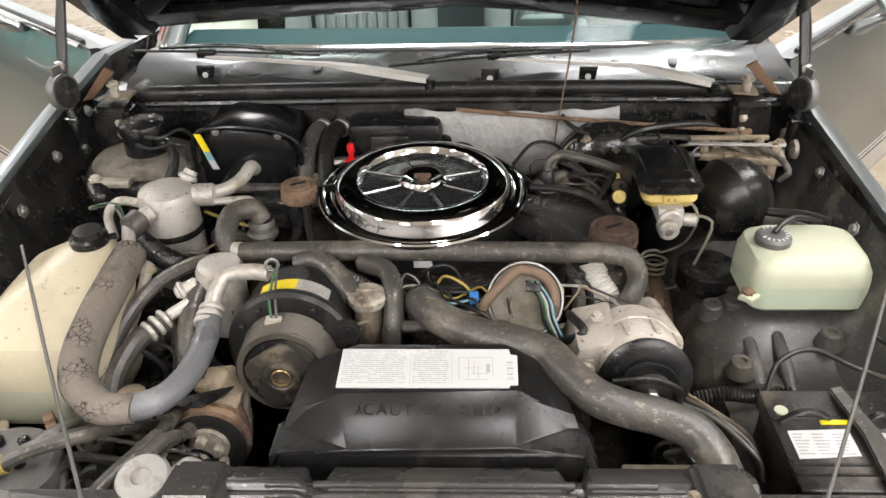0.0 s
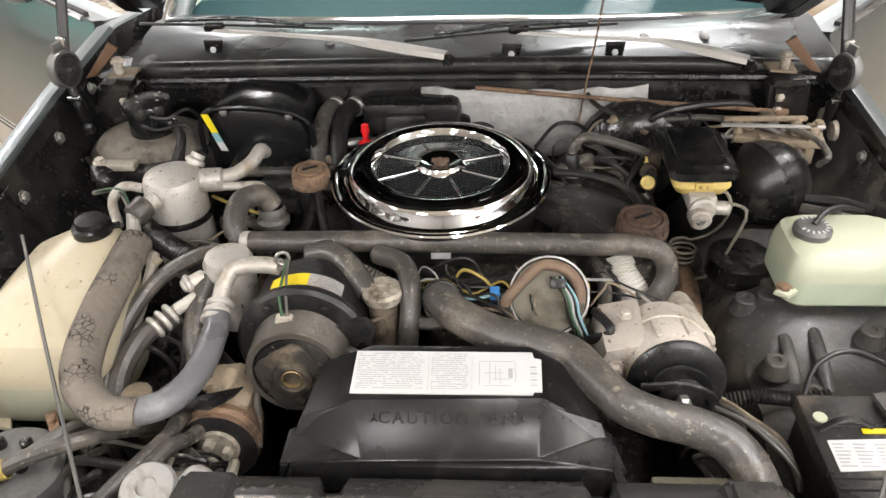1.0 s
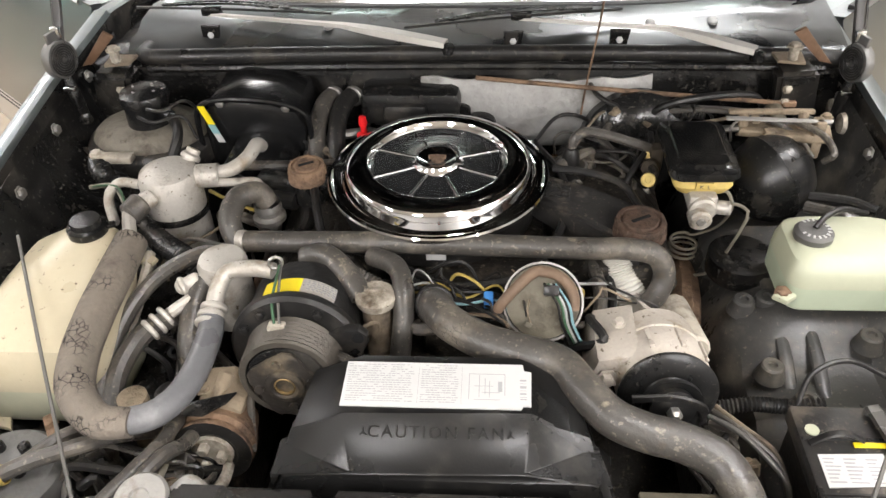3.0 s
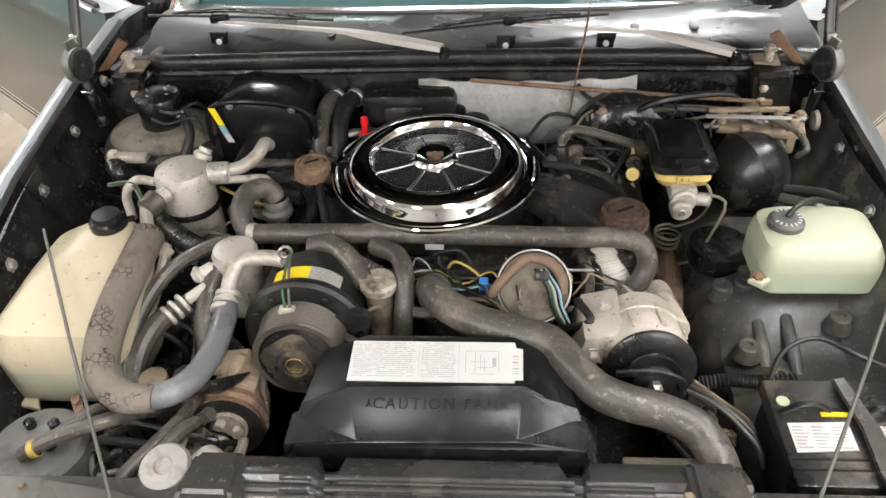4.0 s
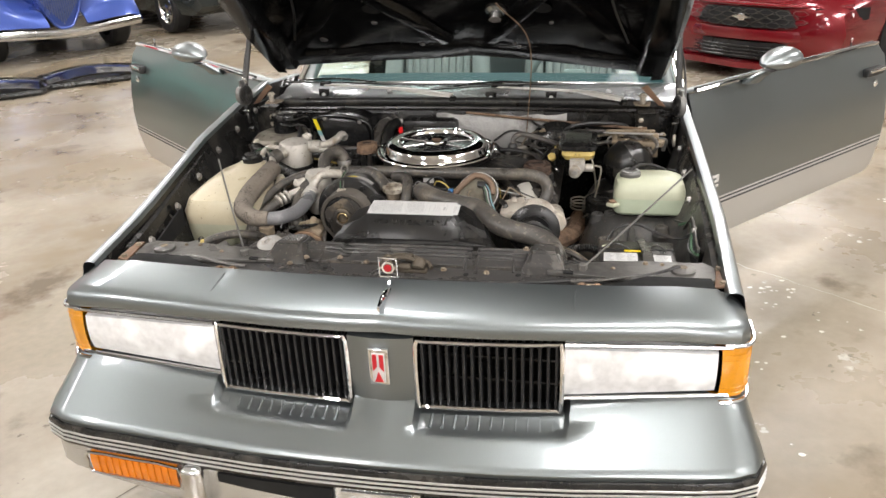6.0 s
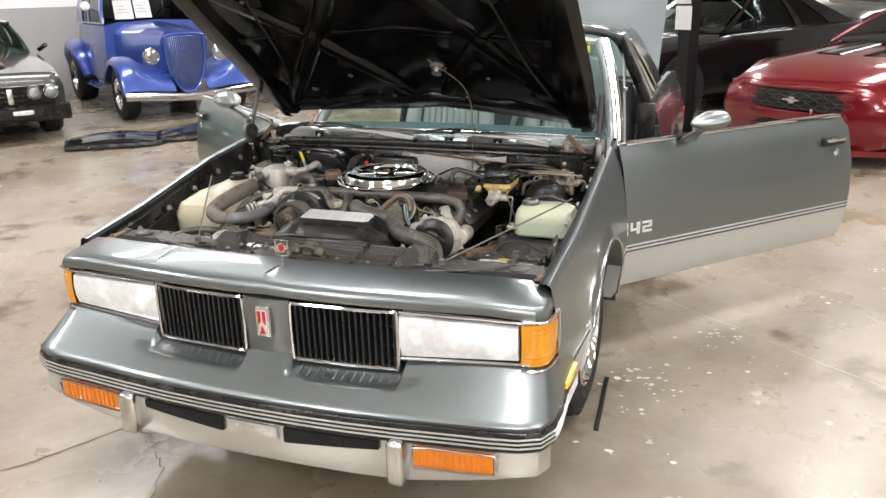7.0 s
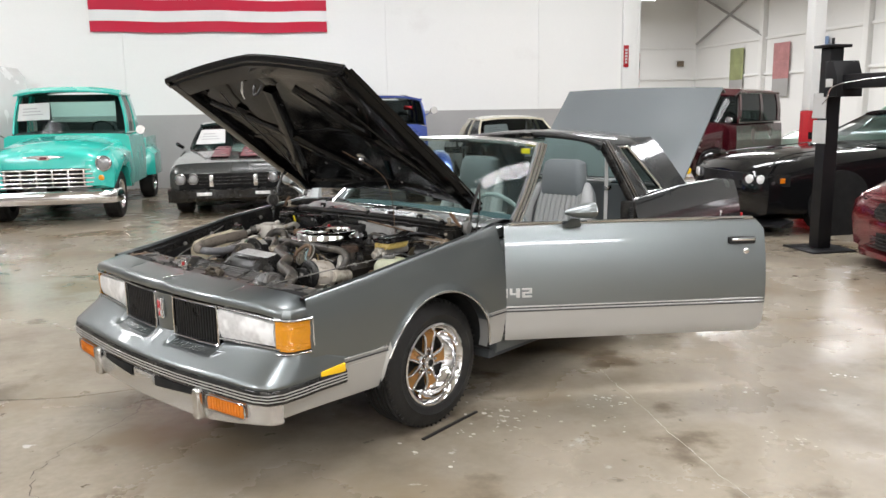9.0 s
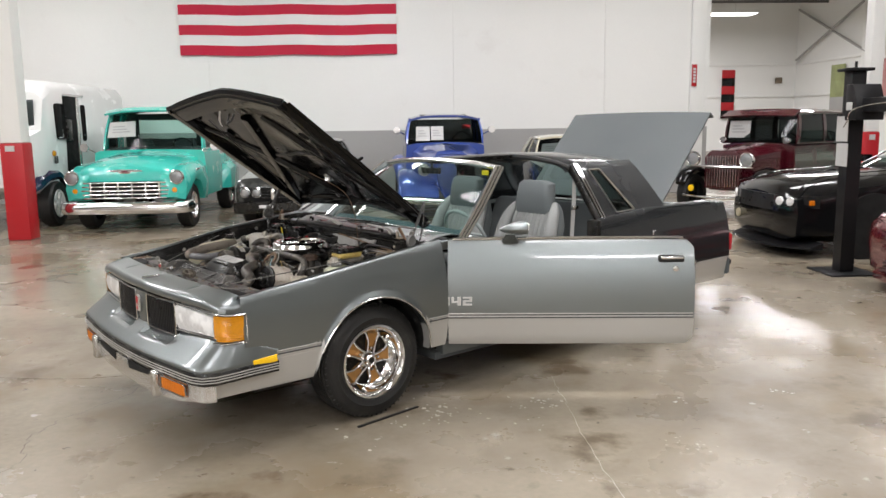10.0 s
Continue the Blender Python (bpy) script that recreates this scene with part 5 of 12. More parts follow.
    for k, ch in enumerate("442" if s > 0 else "244"):
        digit_bars(bm, ch, -0.046 + k * 0.066, 0.577, 0.055, 0.052, 0.010, 0.0155)
    if s < 0:
        bmesh.ops.scale(bm, vec=(-1, 1, 1), verts=bm.verts)
        bmesh.ops.translate(bm, vec=(0.20, 0, 0), verts=bm.verts)
    put("door_number", bm, "white", "white block numerals on the door")
    # mirror on a stalk
    bm = B()
    loft(bm, [[(0.385 + a * math.cos(t) * 0.9 - 0.02, b * math.sin(t) * 0.62 + o, c) for t in [math.radians(q * 30) for q in range(12)]] for a, b, o, c in ((0.055, 0.05, -0.04, 0.945), (0.045, 0.045, -0.02, 0.965), (0.035, 0.04, 0.01, 0.985), (0.03, 0.04, 0.035, 1.0))])
    mr = put("mirror_foot", bm, "paint", "dark grey mirror stalk")
    bm = B()
    for k in range(1):
        secs = []
        for t, ry, rz in ((0.0, 0.008, 0.008), (0.03, 0.030, 0.022), (0.075, 0.048, 0.036), (0.13, 0.058, 0.046), (0.175, 0.060, 0.048), (0.19, 0.056, 0.045)):
            secs.append([(0.305 + t * 0.82, 0.045 + ry * math.cos(q) * 1.2, 1.030 + 0.012 * (t / 0.19) + 0.86 * rz * math.sin(q)) for q in [math.radians(a * 24) for a in range(15)]])
        loft(bm, secs)
    put("mirror_shell", bm, "paint", "grey bullet-shaped mirror shell", parent=mr)
    bm = B()
    loft(bm, [[(0.4625 + o, 0.045 + 0.060 * math.cos(q), 1.042 + 0.034 * math.sin(q)) for q in [math.radians(a * 24) for a in range(15)]] for o in (0, 0.003)])
    put("mirror_glass", bm, "chrome", parent=mr)
    bm = B()
    tube(bm, [(1.21, -0.09, 0.955), (1.21, -0.09, 0.995)], 0.004, 6)
    turn(bm, [(0, 0), (0.007, 0), (0.006, 0.008), (0, 0.01)], Matrix.Translation((1.21, -0.09, 0.992)), 8)
    put("lock_knob", bm, "chrome")
    for z in (0.50, 0.82):
        bm = B()
        box(bm, (-0.05, -0.10, z), (0.03, -0.05, z + 0.06), 0.006)
        put("hinge", bm, "jamb")
    return ob


door(1, 42.4)
door(-1, 50.0)

# ---- wheels ----
def make_wheel(parent, at, s, spokes=5, r=0.325, rim=0.205, w=0.215, style="gold"):
    """A tyre on a bright five-spoke wheel; local z points outward."""
    wl = thing("wheel", "", "")
    wl.parent = parent
    wl.matrix_basis = Matrix.Translation(at) @ Matrix.Rotation(radians(90 * s), 4, "Y") @ Matrix.Rotation(radians(20), 4, "Z")
    h = w / 2
    bm = B()
    prof = [(rim - 0.005, -h + 0.02), (rim + 0.015, -h + 0.002), (rim + 0.05, -h - 0.004), (r - 0.05, -h), (r - 0.02, -h + 0.012), (r - 0.005, -h + 0.028)]
    for k in range(5):
        z = -h + 0.03 + (w - 0.06) * k / 5
        prof += [(r, z + 0.003), (r, z + (w - 0.06) / 5 - 0.009), (r - 0.008, z + (w - 0.06) / 5 - 0.006), (r - 0.008, z + (w - 0.06) / 5 + 0.001)]
    prof += [(r - 0.005, h - 0.028), (r - 0.02, h - 0.012), (r - 0.05, h), (rim + 0.05, h + 0.004), (rim + 0.046, h + 0.007), (rim + 0.040, h + 0.004), (rim + 0.015, h - 0.002), (rim - 0.005, h - 0.02)]
    turn(bm, prof, None, 56)
    ty = part("tyre", bm, "tyre", wl, "black road tyre", angle=28)
    bm = B()
    for k in range(60):
        a = 2 * math.pi * k / 60
        for z in (-h + 0.008, h - 0.030):
            box(bm, (r - 0.022, -0.003, z + 0.006), (r - 0.0055, 0.003, z + 0.016), 0, Matrix.Rotation(a, 4, "Z") )
    tagged(part("tread_block", bm, "tyre", ty, smooth=False), kind="stuff")
    bm = B()
    turn(bm, [(rim, h - 0.022), (rim + 0.006, h - 0.010), (rim + 0.004, h - 0.002), (rim - 0.006, h + 0.001), (rim - 0.013, h - 0.006), (rim - 0.019, h - 0.020), (rim - 0.026, h - 0.024), (rim - 0.031, h - 0.050), (rim - 0.040, h - 0.060), (rim - 0.048, h - 0.080), (rim - 0.058, h - 0.087), (rim - 0.060, h - 0.105), (rim - 0.05, -h + 0.02)], None, 56)
    part("rim", bm, "chrome" if style != "plain" else "steel", wl, "chromed rim")
    bm = B()
    turn(bm, [(0, h - 0.13), (rim - 0.052, h - 0.13)], None, 40)
    part("brake_disc", bm, "iron", wl)
    if style == "gold":
        bm = B()
        for k in range(spokes):
            a = 2 * math.pi * k / spokes
            prism(bm, [(0.050, -0.018), (0.095, -0.021), (0.147, -0.036), (0.147, 0.036), (0.095, 0.021), (0.050, 0.018)], h - 0.094, h - 0.078, "z", 0.003, Matrix.Rotation(a, 4, "Z"))
        part("spoke_face", bm, "gold", wl, "gold painted spoke recess")
    for k in range(spokes):
        a = 2 * math.pi * k / spokes
        if style == "gold":
            for q in (-1, 1):
                bm = B()
                R = Matrix.Rotation(a, 4, "Z")
                tube(bm, [R @ Vector(p) for p in ((0.040, q * 0.022, h - 0.064), (0.095, q * 0.026, h - 0.069), (0.124, q * 0.036, h - 0.076), (0.150, q * 0.054, h - 0.086))], [0.008, 0.0065, 0.007, 0.009], 8, 4)
                part("spoke", bm, "chrome", wl)
        else:
            bm = B()
            R = Matrix.Rotation(a, 4, "Z")
            prism(bm, [(0.03, -0.022), (rim - 0.03, -0.03), (rim - 0.03, 0.03), (0.03, 0.022)], h - 0.06, h - 0.03, "z", 0.005, R)
            part("spoke", bm, "dullchrome" if style != "black" else "plastic", wl)
    bm = B()
    turn(bm, [(0.018, h - 0.036), (0.024, h - 0.035), (0.031, h - 0.040), (0.034, h - 0.050), (0.036, h - 0.066), (0.050, h - 0.072), (0.053, h - 0.09)], None, 32)
    part("hub", bm, "chrome", wl)
    bm = B()
    turn(bm, [(0, h - 0.034), (0.017, h - 0.034), (0.0195, h - 0.037)], None, 20)
    part("hub_cap", bm, "plastic", wl)
    for k in range(5):
        a = 2 * math.pi * k / 5
        bm = B()
        turn(bm, [(0.010, h - 0.082), (0.010, h - 0.066), (0.006, h - 0.060), (0, h - 0.060)], Matrix.Translation((0.066 * math.cos(a), 0.066 * math.sin(a), 0)), 6)
        part("lug_nut", bm, "chrome", wl)
    return wl


for s in (-1, 1):
    make_wheel(coupe, (s * 0.685, 0.0 - 0.02, 0.325), s)
    make_wheel(coupe, (s * 0.685, 2.72, 0.325), s)

# ---- engine bay ----
def ep(name, bm, mats, label="", parent=None, **k):
    return part(name, bm, mats, parent or coupe, label, **k)


def cyl(bm, a, b, r, seg=20, mi=0, bevel=0.004, r2=None):
    """A solid round bar from a to b with softened ends."""
    a, b = Vector(a), Vector(b)
    h = (b - a).length
    r2 = r if r2 is None else r2
    bv = min(bevel, h * 0.4, r * 0.5)
    turn(bm, [(0, 0), (r - bv, 0), (r, bv), (r2, h - bv), (r2 - bv, h), (0, h)], to_axis(a, b - a), seg, mi)
    return bm


def bolt(bm, p, d=(0, 0, 1), r=0.008, h=0.006, mi=0):
    turn(bm, [(r * 1.5, 0), (r * 1.5, h * 0.25), (r, h * 0.25), (r, h * 0.9), (r * 0.8, h), (0, h)], to_axis(p, d), 6, mi)


# firewall, inner wings, splash floor, crossmember
bm = B()
rows = []
for x in [k / 12 * 0.76 for k in range(-12, 13)]:
    y = 0.335 + 0.02 * math.sin(x * 9)
    if 0.0 < x < 0.42:
        y += -0.05 * math.sin(math.pi * x / 0.42)
    rows.append([(x, y + 0.10, 0.30), (x, y + 0.03, 0.55), (x, y, 0.75), (x, y - 0.005, 0.86), (x, y + 0.01, 0.93), (x, y + 0.02, 0.955)])
grid(bm, rows, thick=0.01)
ep("firewall", bm, "bayblack", "black sheet-metal firewall")
bm = B()
rows = []
for k in range(15):
    x = lerp(-0.115, 0.36, k / 14)
    d = 0.02 * math.sin(math.pi * k / 14)
    w = 0.004 * math.sin(k * 2.3)
    rows.append([(x, 0.318 - d, 0.77), (x, 0.300 - d + w, 0.81), (x, 0.292 - d, 0.85 + w), (x, 0.292 - d - w, 0.89), (x, 0.306 - d, 0.932 + 0.004 * math.sin(k * 1.9))])
grid(bm, rows, thick=0.012)
M["insul"] = mat("silvery_grey_firewall_pad", (0.36, 0.355, 0.34), 0.45, 0.15, 0.35, 9, 70, 0.3, dirt=(0.10, 0.095, 0.085), dirt_amt=0.16, dirt_scale=7)
ep("firewall_pad", bm, "insul", "silvery sound pad on the firewall, scuffed")
for cx, cz, rr in ((-0.075, 0.872, 0.036), (-0.035, 0.858, 0.028), (0.005, 0.835, 0.034)):
    bm = B()
    ring = [(cx + rr * (1 + 0.16 * math.sin(3 * a + cx * 40)) * math.cos(a), cz + rr * (1 + 0.12 * math.sin(2 * a + 1)) * math.sin(a)) for a in [2 * math.pi * k / 22 for k in range(22)]]
    prism(bm, ring, 0.252 + 0.03 * abs(cx) / 0.1, 0.29, "y", 0.004)
    ep("sealer_patch", bm, "bayblack", "blob of dark body sealer")
for s in (-1, 1):
    bm = B()
    rows = []
    for k in range(25):
        y = lerp(-0.70, 0.36, k / 24)
        bump = 0.10 * math.exp(-((y - 0.02) / 0.34) ** 4)
        base = 0.60 + bump * 0.9 + (0.02 * math.sin(y * 31) if -0.35 < y < 0.3 else 0)
        zt = fender_top(y)
        rows.append([(s * 0.43, y, base - 0.16), (s * (0.455 - 0.3 * bump), y, base - 0.06), (s * 0.47, y, base + 0.01), (s * 0.53, y, base + 0.035), (s * 0.62, y, base + 0.035), (s * 0.68, y, base + 0.03), (s * 0.715, y, base + 0.06), (s * 0.748, y, lerp(base, zt, 0.7)), (s * 0.762, y, zt - 0.022), (s * 0.775, y, zt - 0.018)])
    grid(bm, rows, thick=0.004)
    wing_mat = "wingblack" if s > 0 else "bayblack"
    ia = ep("inner_wing", bm, wing_mat, "black moulded inner wing with raised bosses")
    for x, y, z in ((0.504, -0.271, 0.676), (0.547, -0.330, 0.664), (0.672, -0.221, 0.700), (0.480, -0.145, 0.706), (0.520, -0.140, 0.710)):
        bm = B()
        turn(bm, [(0.026, 0.0), (0.020, 0.018), (0.019, 0.026), (0.016, 0.029), (0.008, 0.029), (0.007, 0.024), (0, 0.024)], Matrix.Translation((s * x, y, z)), 18)
        part("boss", bm, wing_mat, ia)
    for y0, y1, x in ((-0.35, -0.10, 0.585), (-0.33, -0.08, 0.535), (-0.30, 0.0, 0.70)):
        bm = B()
        tube(bm, [(s * x, y0, 0.655), (s * x, (y0 + y1) / 2, 0.700), (s * x, y1, 0.722)], 0.012, 10, flat=0.5)
        part("stiffening_rib", bm, wing_mat, ia)
    # bolts and holes along the wing edge
    for k in range(6):
        y = lerp(-0.62, 0.30, k / 5)
        bm = B()
        bolt(bm, (s * 0.742, y, fender_top(y) - 0.045), (-s, 0, 0.25), 0.009, 0.010)
        part("wing_bolt", bm, "steel", ia)
    bm = B()
    prism(bm, [(-0.60, 0.70), (-0.42, 0.74), (-0.42, 0.80), (-0.60, 0.775)], s * 0.738, s * 0.7385 - s * 0.006, "x")
    part("wing_opening", bm, "void", ia, "dark opening in the inner wing")
    if s < 0:
        for ob in [ia] + list(ia.children):
            for v in ob.data.vertices:
                w = min(1, max(0, (-v.co.x - 0.66) / 0.07))
                v.co.x += w * table(v.co.y, [(-0.8, -0.032), (-0.55, -0.036), (-0.1, -0.07), (0.2, -0.085)])
                v.co.z += w * table(v.co.y, [(-0.85, 0.0), (-0.55, 0.014), (-0.1, 0.046), (0.2, 0.048)])
    # brace rod from wing to radiator support
    bm = B()
    tube(bm, [(s * 0.745, -0.205, 0.905), (s * 0.60, -0.455, 0.86), (s * 0.447, -0.712, 0.812)], 0.0028, 6)
    bolt(bm, (s * 0.447, -0.712, 0.803), (0, 0, 1), 0.012, 0.02)
    ep("brace_rod", bm, "rod", "thin dull steel brace rod")
bm = B()
box(bm, (-0.50, -0.62, 0.20), (0.50, 0.42, 0.26), 0.02)
box(bm, (-0.60, -0.68, 0.30), (0.60, -0.60, 0.44), 0.02)
for s in (-1, 1):
    box(bm, (s * 0.40, -0.95, 0.36), (s * 0.47, 0.42, 0.50), 0.015)
ep("frame_rail", bm, "iron", "grimy chassis rails under the engine")

# engine block, heads, manifold mass
bm = B()
prism(bm, [(-0.16, 0.30), (0.16, 0.30), (0.24, 0.62), (0.16, 0.74), (-0.16, 0.74), (-0.24, 0.62)], -0.36, 0.24, "y", 0.02)
ep("engine_block", bm, "iron", "greasy dark engine block")
for s in (-1, 1):
    bm = B()
    prism(bm, [(s * 0.16, 0.69), (s * 0.33, 0.70), (s * 0.36, 0.77), (s * 0.31, 0.82), (s * 0.20, 0.82), (s * 0.15, 0.77)], -0.165 if s > 0 else -0.22, 0.26, "y", 0.02)
    vc = ep("valve_cover", bm, "iron", "black greasy valve cover")
    for y in (-0.13, -0.05, 0.1, 0.23):
        bm = B()
        bolt(bm, (s * 0.335, y, 0.79), (s, 0, 0.6), 0.009, 0.01)
        part("cover_bolt", bm, "steel", vc)
    bm = B()
    tube(bm, [(s * 0.34, -0.22, 0.66), (s * 0.40, -0.1, 0.64), (s * 0.42, 0.1, 0.62), (s * 0.38, 0.25, 0.5)], 0.03, 10)
    ep("exhaust_manifold", bm, "rust", "rusty exhaust manifold")
bm = B()
box(bm, (-0.14, -0.25, 0.72), (0.14, 0.2, 0.80), 0.03)
box(bm, (-0.07, -0.30, 0.70), (0.07, -0.22, 0.82), 0.02)
ep("intake_manifold", bm, "iron", "grimy intake manifold")

# air cleaner
AC = Vector((-0.062, 0.024, 0))
AS = 1.0
ac = thing("air_cleaner", "", "")
ac.parent = coupe
ac["label"] = "round chrome air cleaner with a ribbed dark lid centre"
TM = Matrix.Translation((AC.x, AC.y, 0)) @ Matrix.Diagonal((AS, AS, 1, 1))
bm = B()
turn(bm, [(0.10, 0.79), (0.165, 0.795), (0.178, 0.805), (0.181, 0.835), (0.184, 0.858), (0.194, 0.868), (0.200, 0.874), (0.201, 0.879), (0.190, 0.882)], TM, 64)
part("pan", bm, "rubber_dk", ac, "black lower pan")
bm = B()
turn(bm, [(0.196, 0.8765), (0.2015, 0.8790), (0.2030, 0.8825), (0.2010, 0.8858), (0.1965, 0.8862), (0.1930, 0.8835), (0.1890, 0.8815), (0.1800, 0.8815), (0.1765, 0.8835), (0.1750, 0.8870), (0.1720, 0.8960), (0.1695, 0.9045), (0.1675, 0.9085), (0.1640, 0.9118), (0.1585, 0.9144), (0.1510, 0.9164), (0.1430, 0.9172), (0.1360, 0.9166), (0.1320, 0.9156), (0.1295, 0.9160), (0.1275, 0.9155), (0.1255, 0.9130), (0.1215, 0.9030)], TM, 96)
part("lid", bm, "chrome", ac, "bright chrome lid rim")
bm = B()
turn(bm, [(0.1218, 0.9034), (0.118, 0.9005), (0.08, 0.9015), (0.046, 0.904), (0.034, 0.909), (0.0, 0.909)], TM, 72)
M["blackchrome"] = mat("dulled_chrome", (0.40, 0.41, 0.42), 0.15, 0.95, 0.05, 5, 100, 0.0, rvar=0.03)
part("lid_centre", bm, "blackchrome", ac, "mirror-dark recessed lid centre")
for k in range(8):
    a = 2 * math.pi * (k + 0.5) / 8
    bm = B()
    d = Vector((math.cos(a), math.sin(a), 0))
    tube(bm, [AC + d * 0.036 + Vector((0, 0, 0.9085)), AC + d * 0.048 + Vector((0, 0, 0.9045)), AC + d * 0.12 + Vector((0, 0, 0.9018))], 0.0024, 8)
    part("lid_rib", bm, "dullchrome", ac)
bm = B()
turn(bm, [(0.046, 0.9045), (0.041, 0.909), (0.038, 0.915), (0.035, 0.9165), (0.032, 0.9155), (0.024, 0.910), (0.012, 0.908), (0, 0.908)], TM, 40)
part("lid_boss", bm, "chrome", ac)
bm = B()
turn(bm, [(0.011, 0.906), (0.012, 0.912), (0.007, 0.915), (0.004, 0.920), (0, 0.921)], TM, 12)
box(bm, (AC.x - 0.016, AC.y - 0.003, 0.912), (AC.x + 0.016, AC.y + 0.003, 0.920), 0.002)
part("wing_nut", bm, "rust", ac, "rusty wing nut")
bm = B()
box(bm, (AC.x - 0.010, AC.y - 0.1845, 0.826), (AC.x + 0.024, AC.y - 0.176, 0.845), 0.001)
part("spec_label", bm, "white", ac, "small stained label")
# fresh air duct to the right and heat tube
bm = B()
loft(bm, [[(0.10, -0.02, 0.82), (0.10, 0.06, 0.82), (0.10, 0.06, 0.87), (0.10, -0.02, 0.87)], [(0.20, -0.10, 0.80), (0.22, 0.00, 0.80), (0.22, 0.00, 0.872), (0.20, -0.10, 0.87)], [(0.250, -0.130, 0.81), (0.318, -0.05, 0.80), (0.314, -0.055, 0.862), (0.248, -0.128, 0.858)], [(0.300, -0.136, 0.81), (0.345, -0.080, 0.80), (0.341, -0.084, 0.846), (0.299, -0.134, 0.846)]])
bmesh.ops.bevel(bm, geom=list(bm.edges), offset=0.008, segments=2, affect="EDGES")
ep("air_snorkel", bm, "dustblack", "dusty black air inlet duct")
M["foilwhite"] = mat("white_corrugated_heat_tube", (0.62, 0.60, 0.55), 0.55, 0.1, 0.1, 9, 60, 0.2, dirt=(0.25, 0.2, 0.14), dirt_amt=0.15)
bm = B()
tube(bm, [(0.250, -0.128, 0.815), (0.258, -0.142, 0.795), (0.272, -0.160, 0.765), (0.285, -0.168, 0.72), (0.30, -0.160, 0.64)], 0.032, 18, 14, ribs=0.0025)
ep("heat_tube", bm, "foilwhite", "white corrugated heat tube")
M["caprust"] = mat("rust_pitted_cap", (0.085, 0.052, 0.036), 0.7, 0.15, 0.45, 30, 160, 0.5, dirt=(0.035, 0.028, 0.022), dirt_amt=0.5, dirt_scale=30)


def screw_cap(name, at, r, mt, label, neck):
    """A pressed cap on a neck: skirt with grip notches, stepped top, a slot across it."""
    bm = B()
    turn(bm, [(r * 0.80, -0.012), (r * 1.04, -0.010), (r * 1.06, -0.004), (r * 0.99, 0.0), (r * 0.985, 0.014), (r * 0.95, 0.020), (r * 0.80, 0.0205), (r * 0.76, 0.0175), (r * 0.70, 0.0175), (r * 0.66, 0.0215), (0, 0.0225)], Matrix.Translation(at), 40)
    cap = ep(name, bm, mt, label)
    for k in range(16):
        bm = B()
        box(bm, (r * 0.975, -0.0022, 0.001), (r * 1.03, 0.0022, 0.013), 0.001, Matrix.Translation(at) @ Matrix.Rotation(2 * math.pi * k / 16, 4, "Z"), seg=1)
        part("grip", bm, mt, cap)
    bm = B()
    box(bm, (-r * 0.42, -0.0035, 0.0215), (r * 0.42, 0.0035, 0.0235), 0.001, Matrix.Translation(at) @ Matrix.Rotation(0.5, 4, "Z"))
    part("slot", bm, "void", cap)
    bm = B()
    turn(bm, [(r * 0.9, -0.055), (r * 0.88, -0.012), (r * 0.78, -0.011)], Matrix.Translation(at), 26)
    part("neck", bm, neck, cap, "dark filler neck")
    return cap


rc = screw_cap("vacuum_motor", (0.288, -0.116, 0.864), 0.043, "caprust", "rusty round cap on the black air duct", "dustblack")
fc = screw_cap("filler_cap", (-0.305, 0.020, 0.880), 0.035, "rust", "rusty brown oil filler cap", "plastic")
bm = B()
tube(bm, [(-0.17, 0.05, 0.85), (-0.24, 0.04, 0.855), (-0.30, 0.03, 0.85), (-0.40, 0.06, 0.83)], 0.032, 12)
ep("crankcase_duct", bm, "plastic")
bm = B()
tube(bm, [(-0.29, -0.005, 0.865), (-0.27, -0.08, 0.855), (-0.25, -0.13, 0.845), (-0.20, -0.17, 0.83)], 0.008, 8)
ep("vacuum_hose", bm, "rubber_dk")
# red dipstick
bm = B()
tube(bm, [(-0.22, 0.168, 0.78), (-0.22, 0.168, 0.868)], 0.006, 8)
ds = ep("dipstick", bm, "steel", "dipstick with a red handle")
bm = B()
turn(bm, [(0, 0.866), (0.014, 0.868), (0.015, 0.876), (0.007, 0.882), (0.006, 0.892), (0.009, 0.902), (0.007, 0.915), (0, 0.917)], Matrix.Translation((-0.22, 0.168, 0)), 14)
part("handle", bm, "red", ds, "red plastic handle")
M["lidgloss"] = mat("glossy_black_moulding", (0.010, 0.010, 0.0102), 0.20, 0, 0.3, 6, 110, 0.05, dirt=(0.04, 0.037, 0.032), dirt_amt=0.18, dirt_scale=9)
M["palewire"] = mat("pale_blue_wire", (0.22, 0.38, 0.42), 0.5, 0, 0.1, 9, 99, 0)
# heater hoses at the firewall
for x, c in ((-0.315, "rubber"), (-0.275, "rubber_dk")):
    bm = B()
    tube(bm, [(x + 0.02, 0.29, 0.90), (x + 0.005, 0.25, 0.90), (x - 0.005, 0.20, 0.875), (x, 0.14, 0.82), (x + 0.02, 0.06, 0.76)], 0.019, 12)
    hh = ep("heater_hose", bm, c, "dusty rubber heater hose")
    bm = B()
    cyl(bm, (x + 0.022, 0.288, 0.90), (x + 0.018, 0.276, 0.90), 0.022, 14, bevel=0.002)
    part("hose_clamp", bm, "steel", hh)
bm = B()
box(bm, (-0.24, 0.25, 0.84), (-0.03, 0.34, 0.92), 0.02)
box(bm, (-0.19, 0.235, 0.86), (-0.10, 0.26, 0.90), 0.01)
ep("blower_case", bm, "plastic", "black heater blower case")
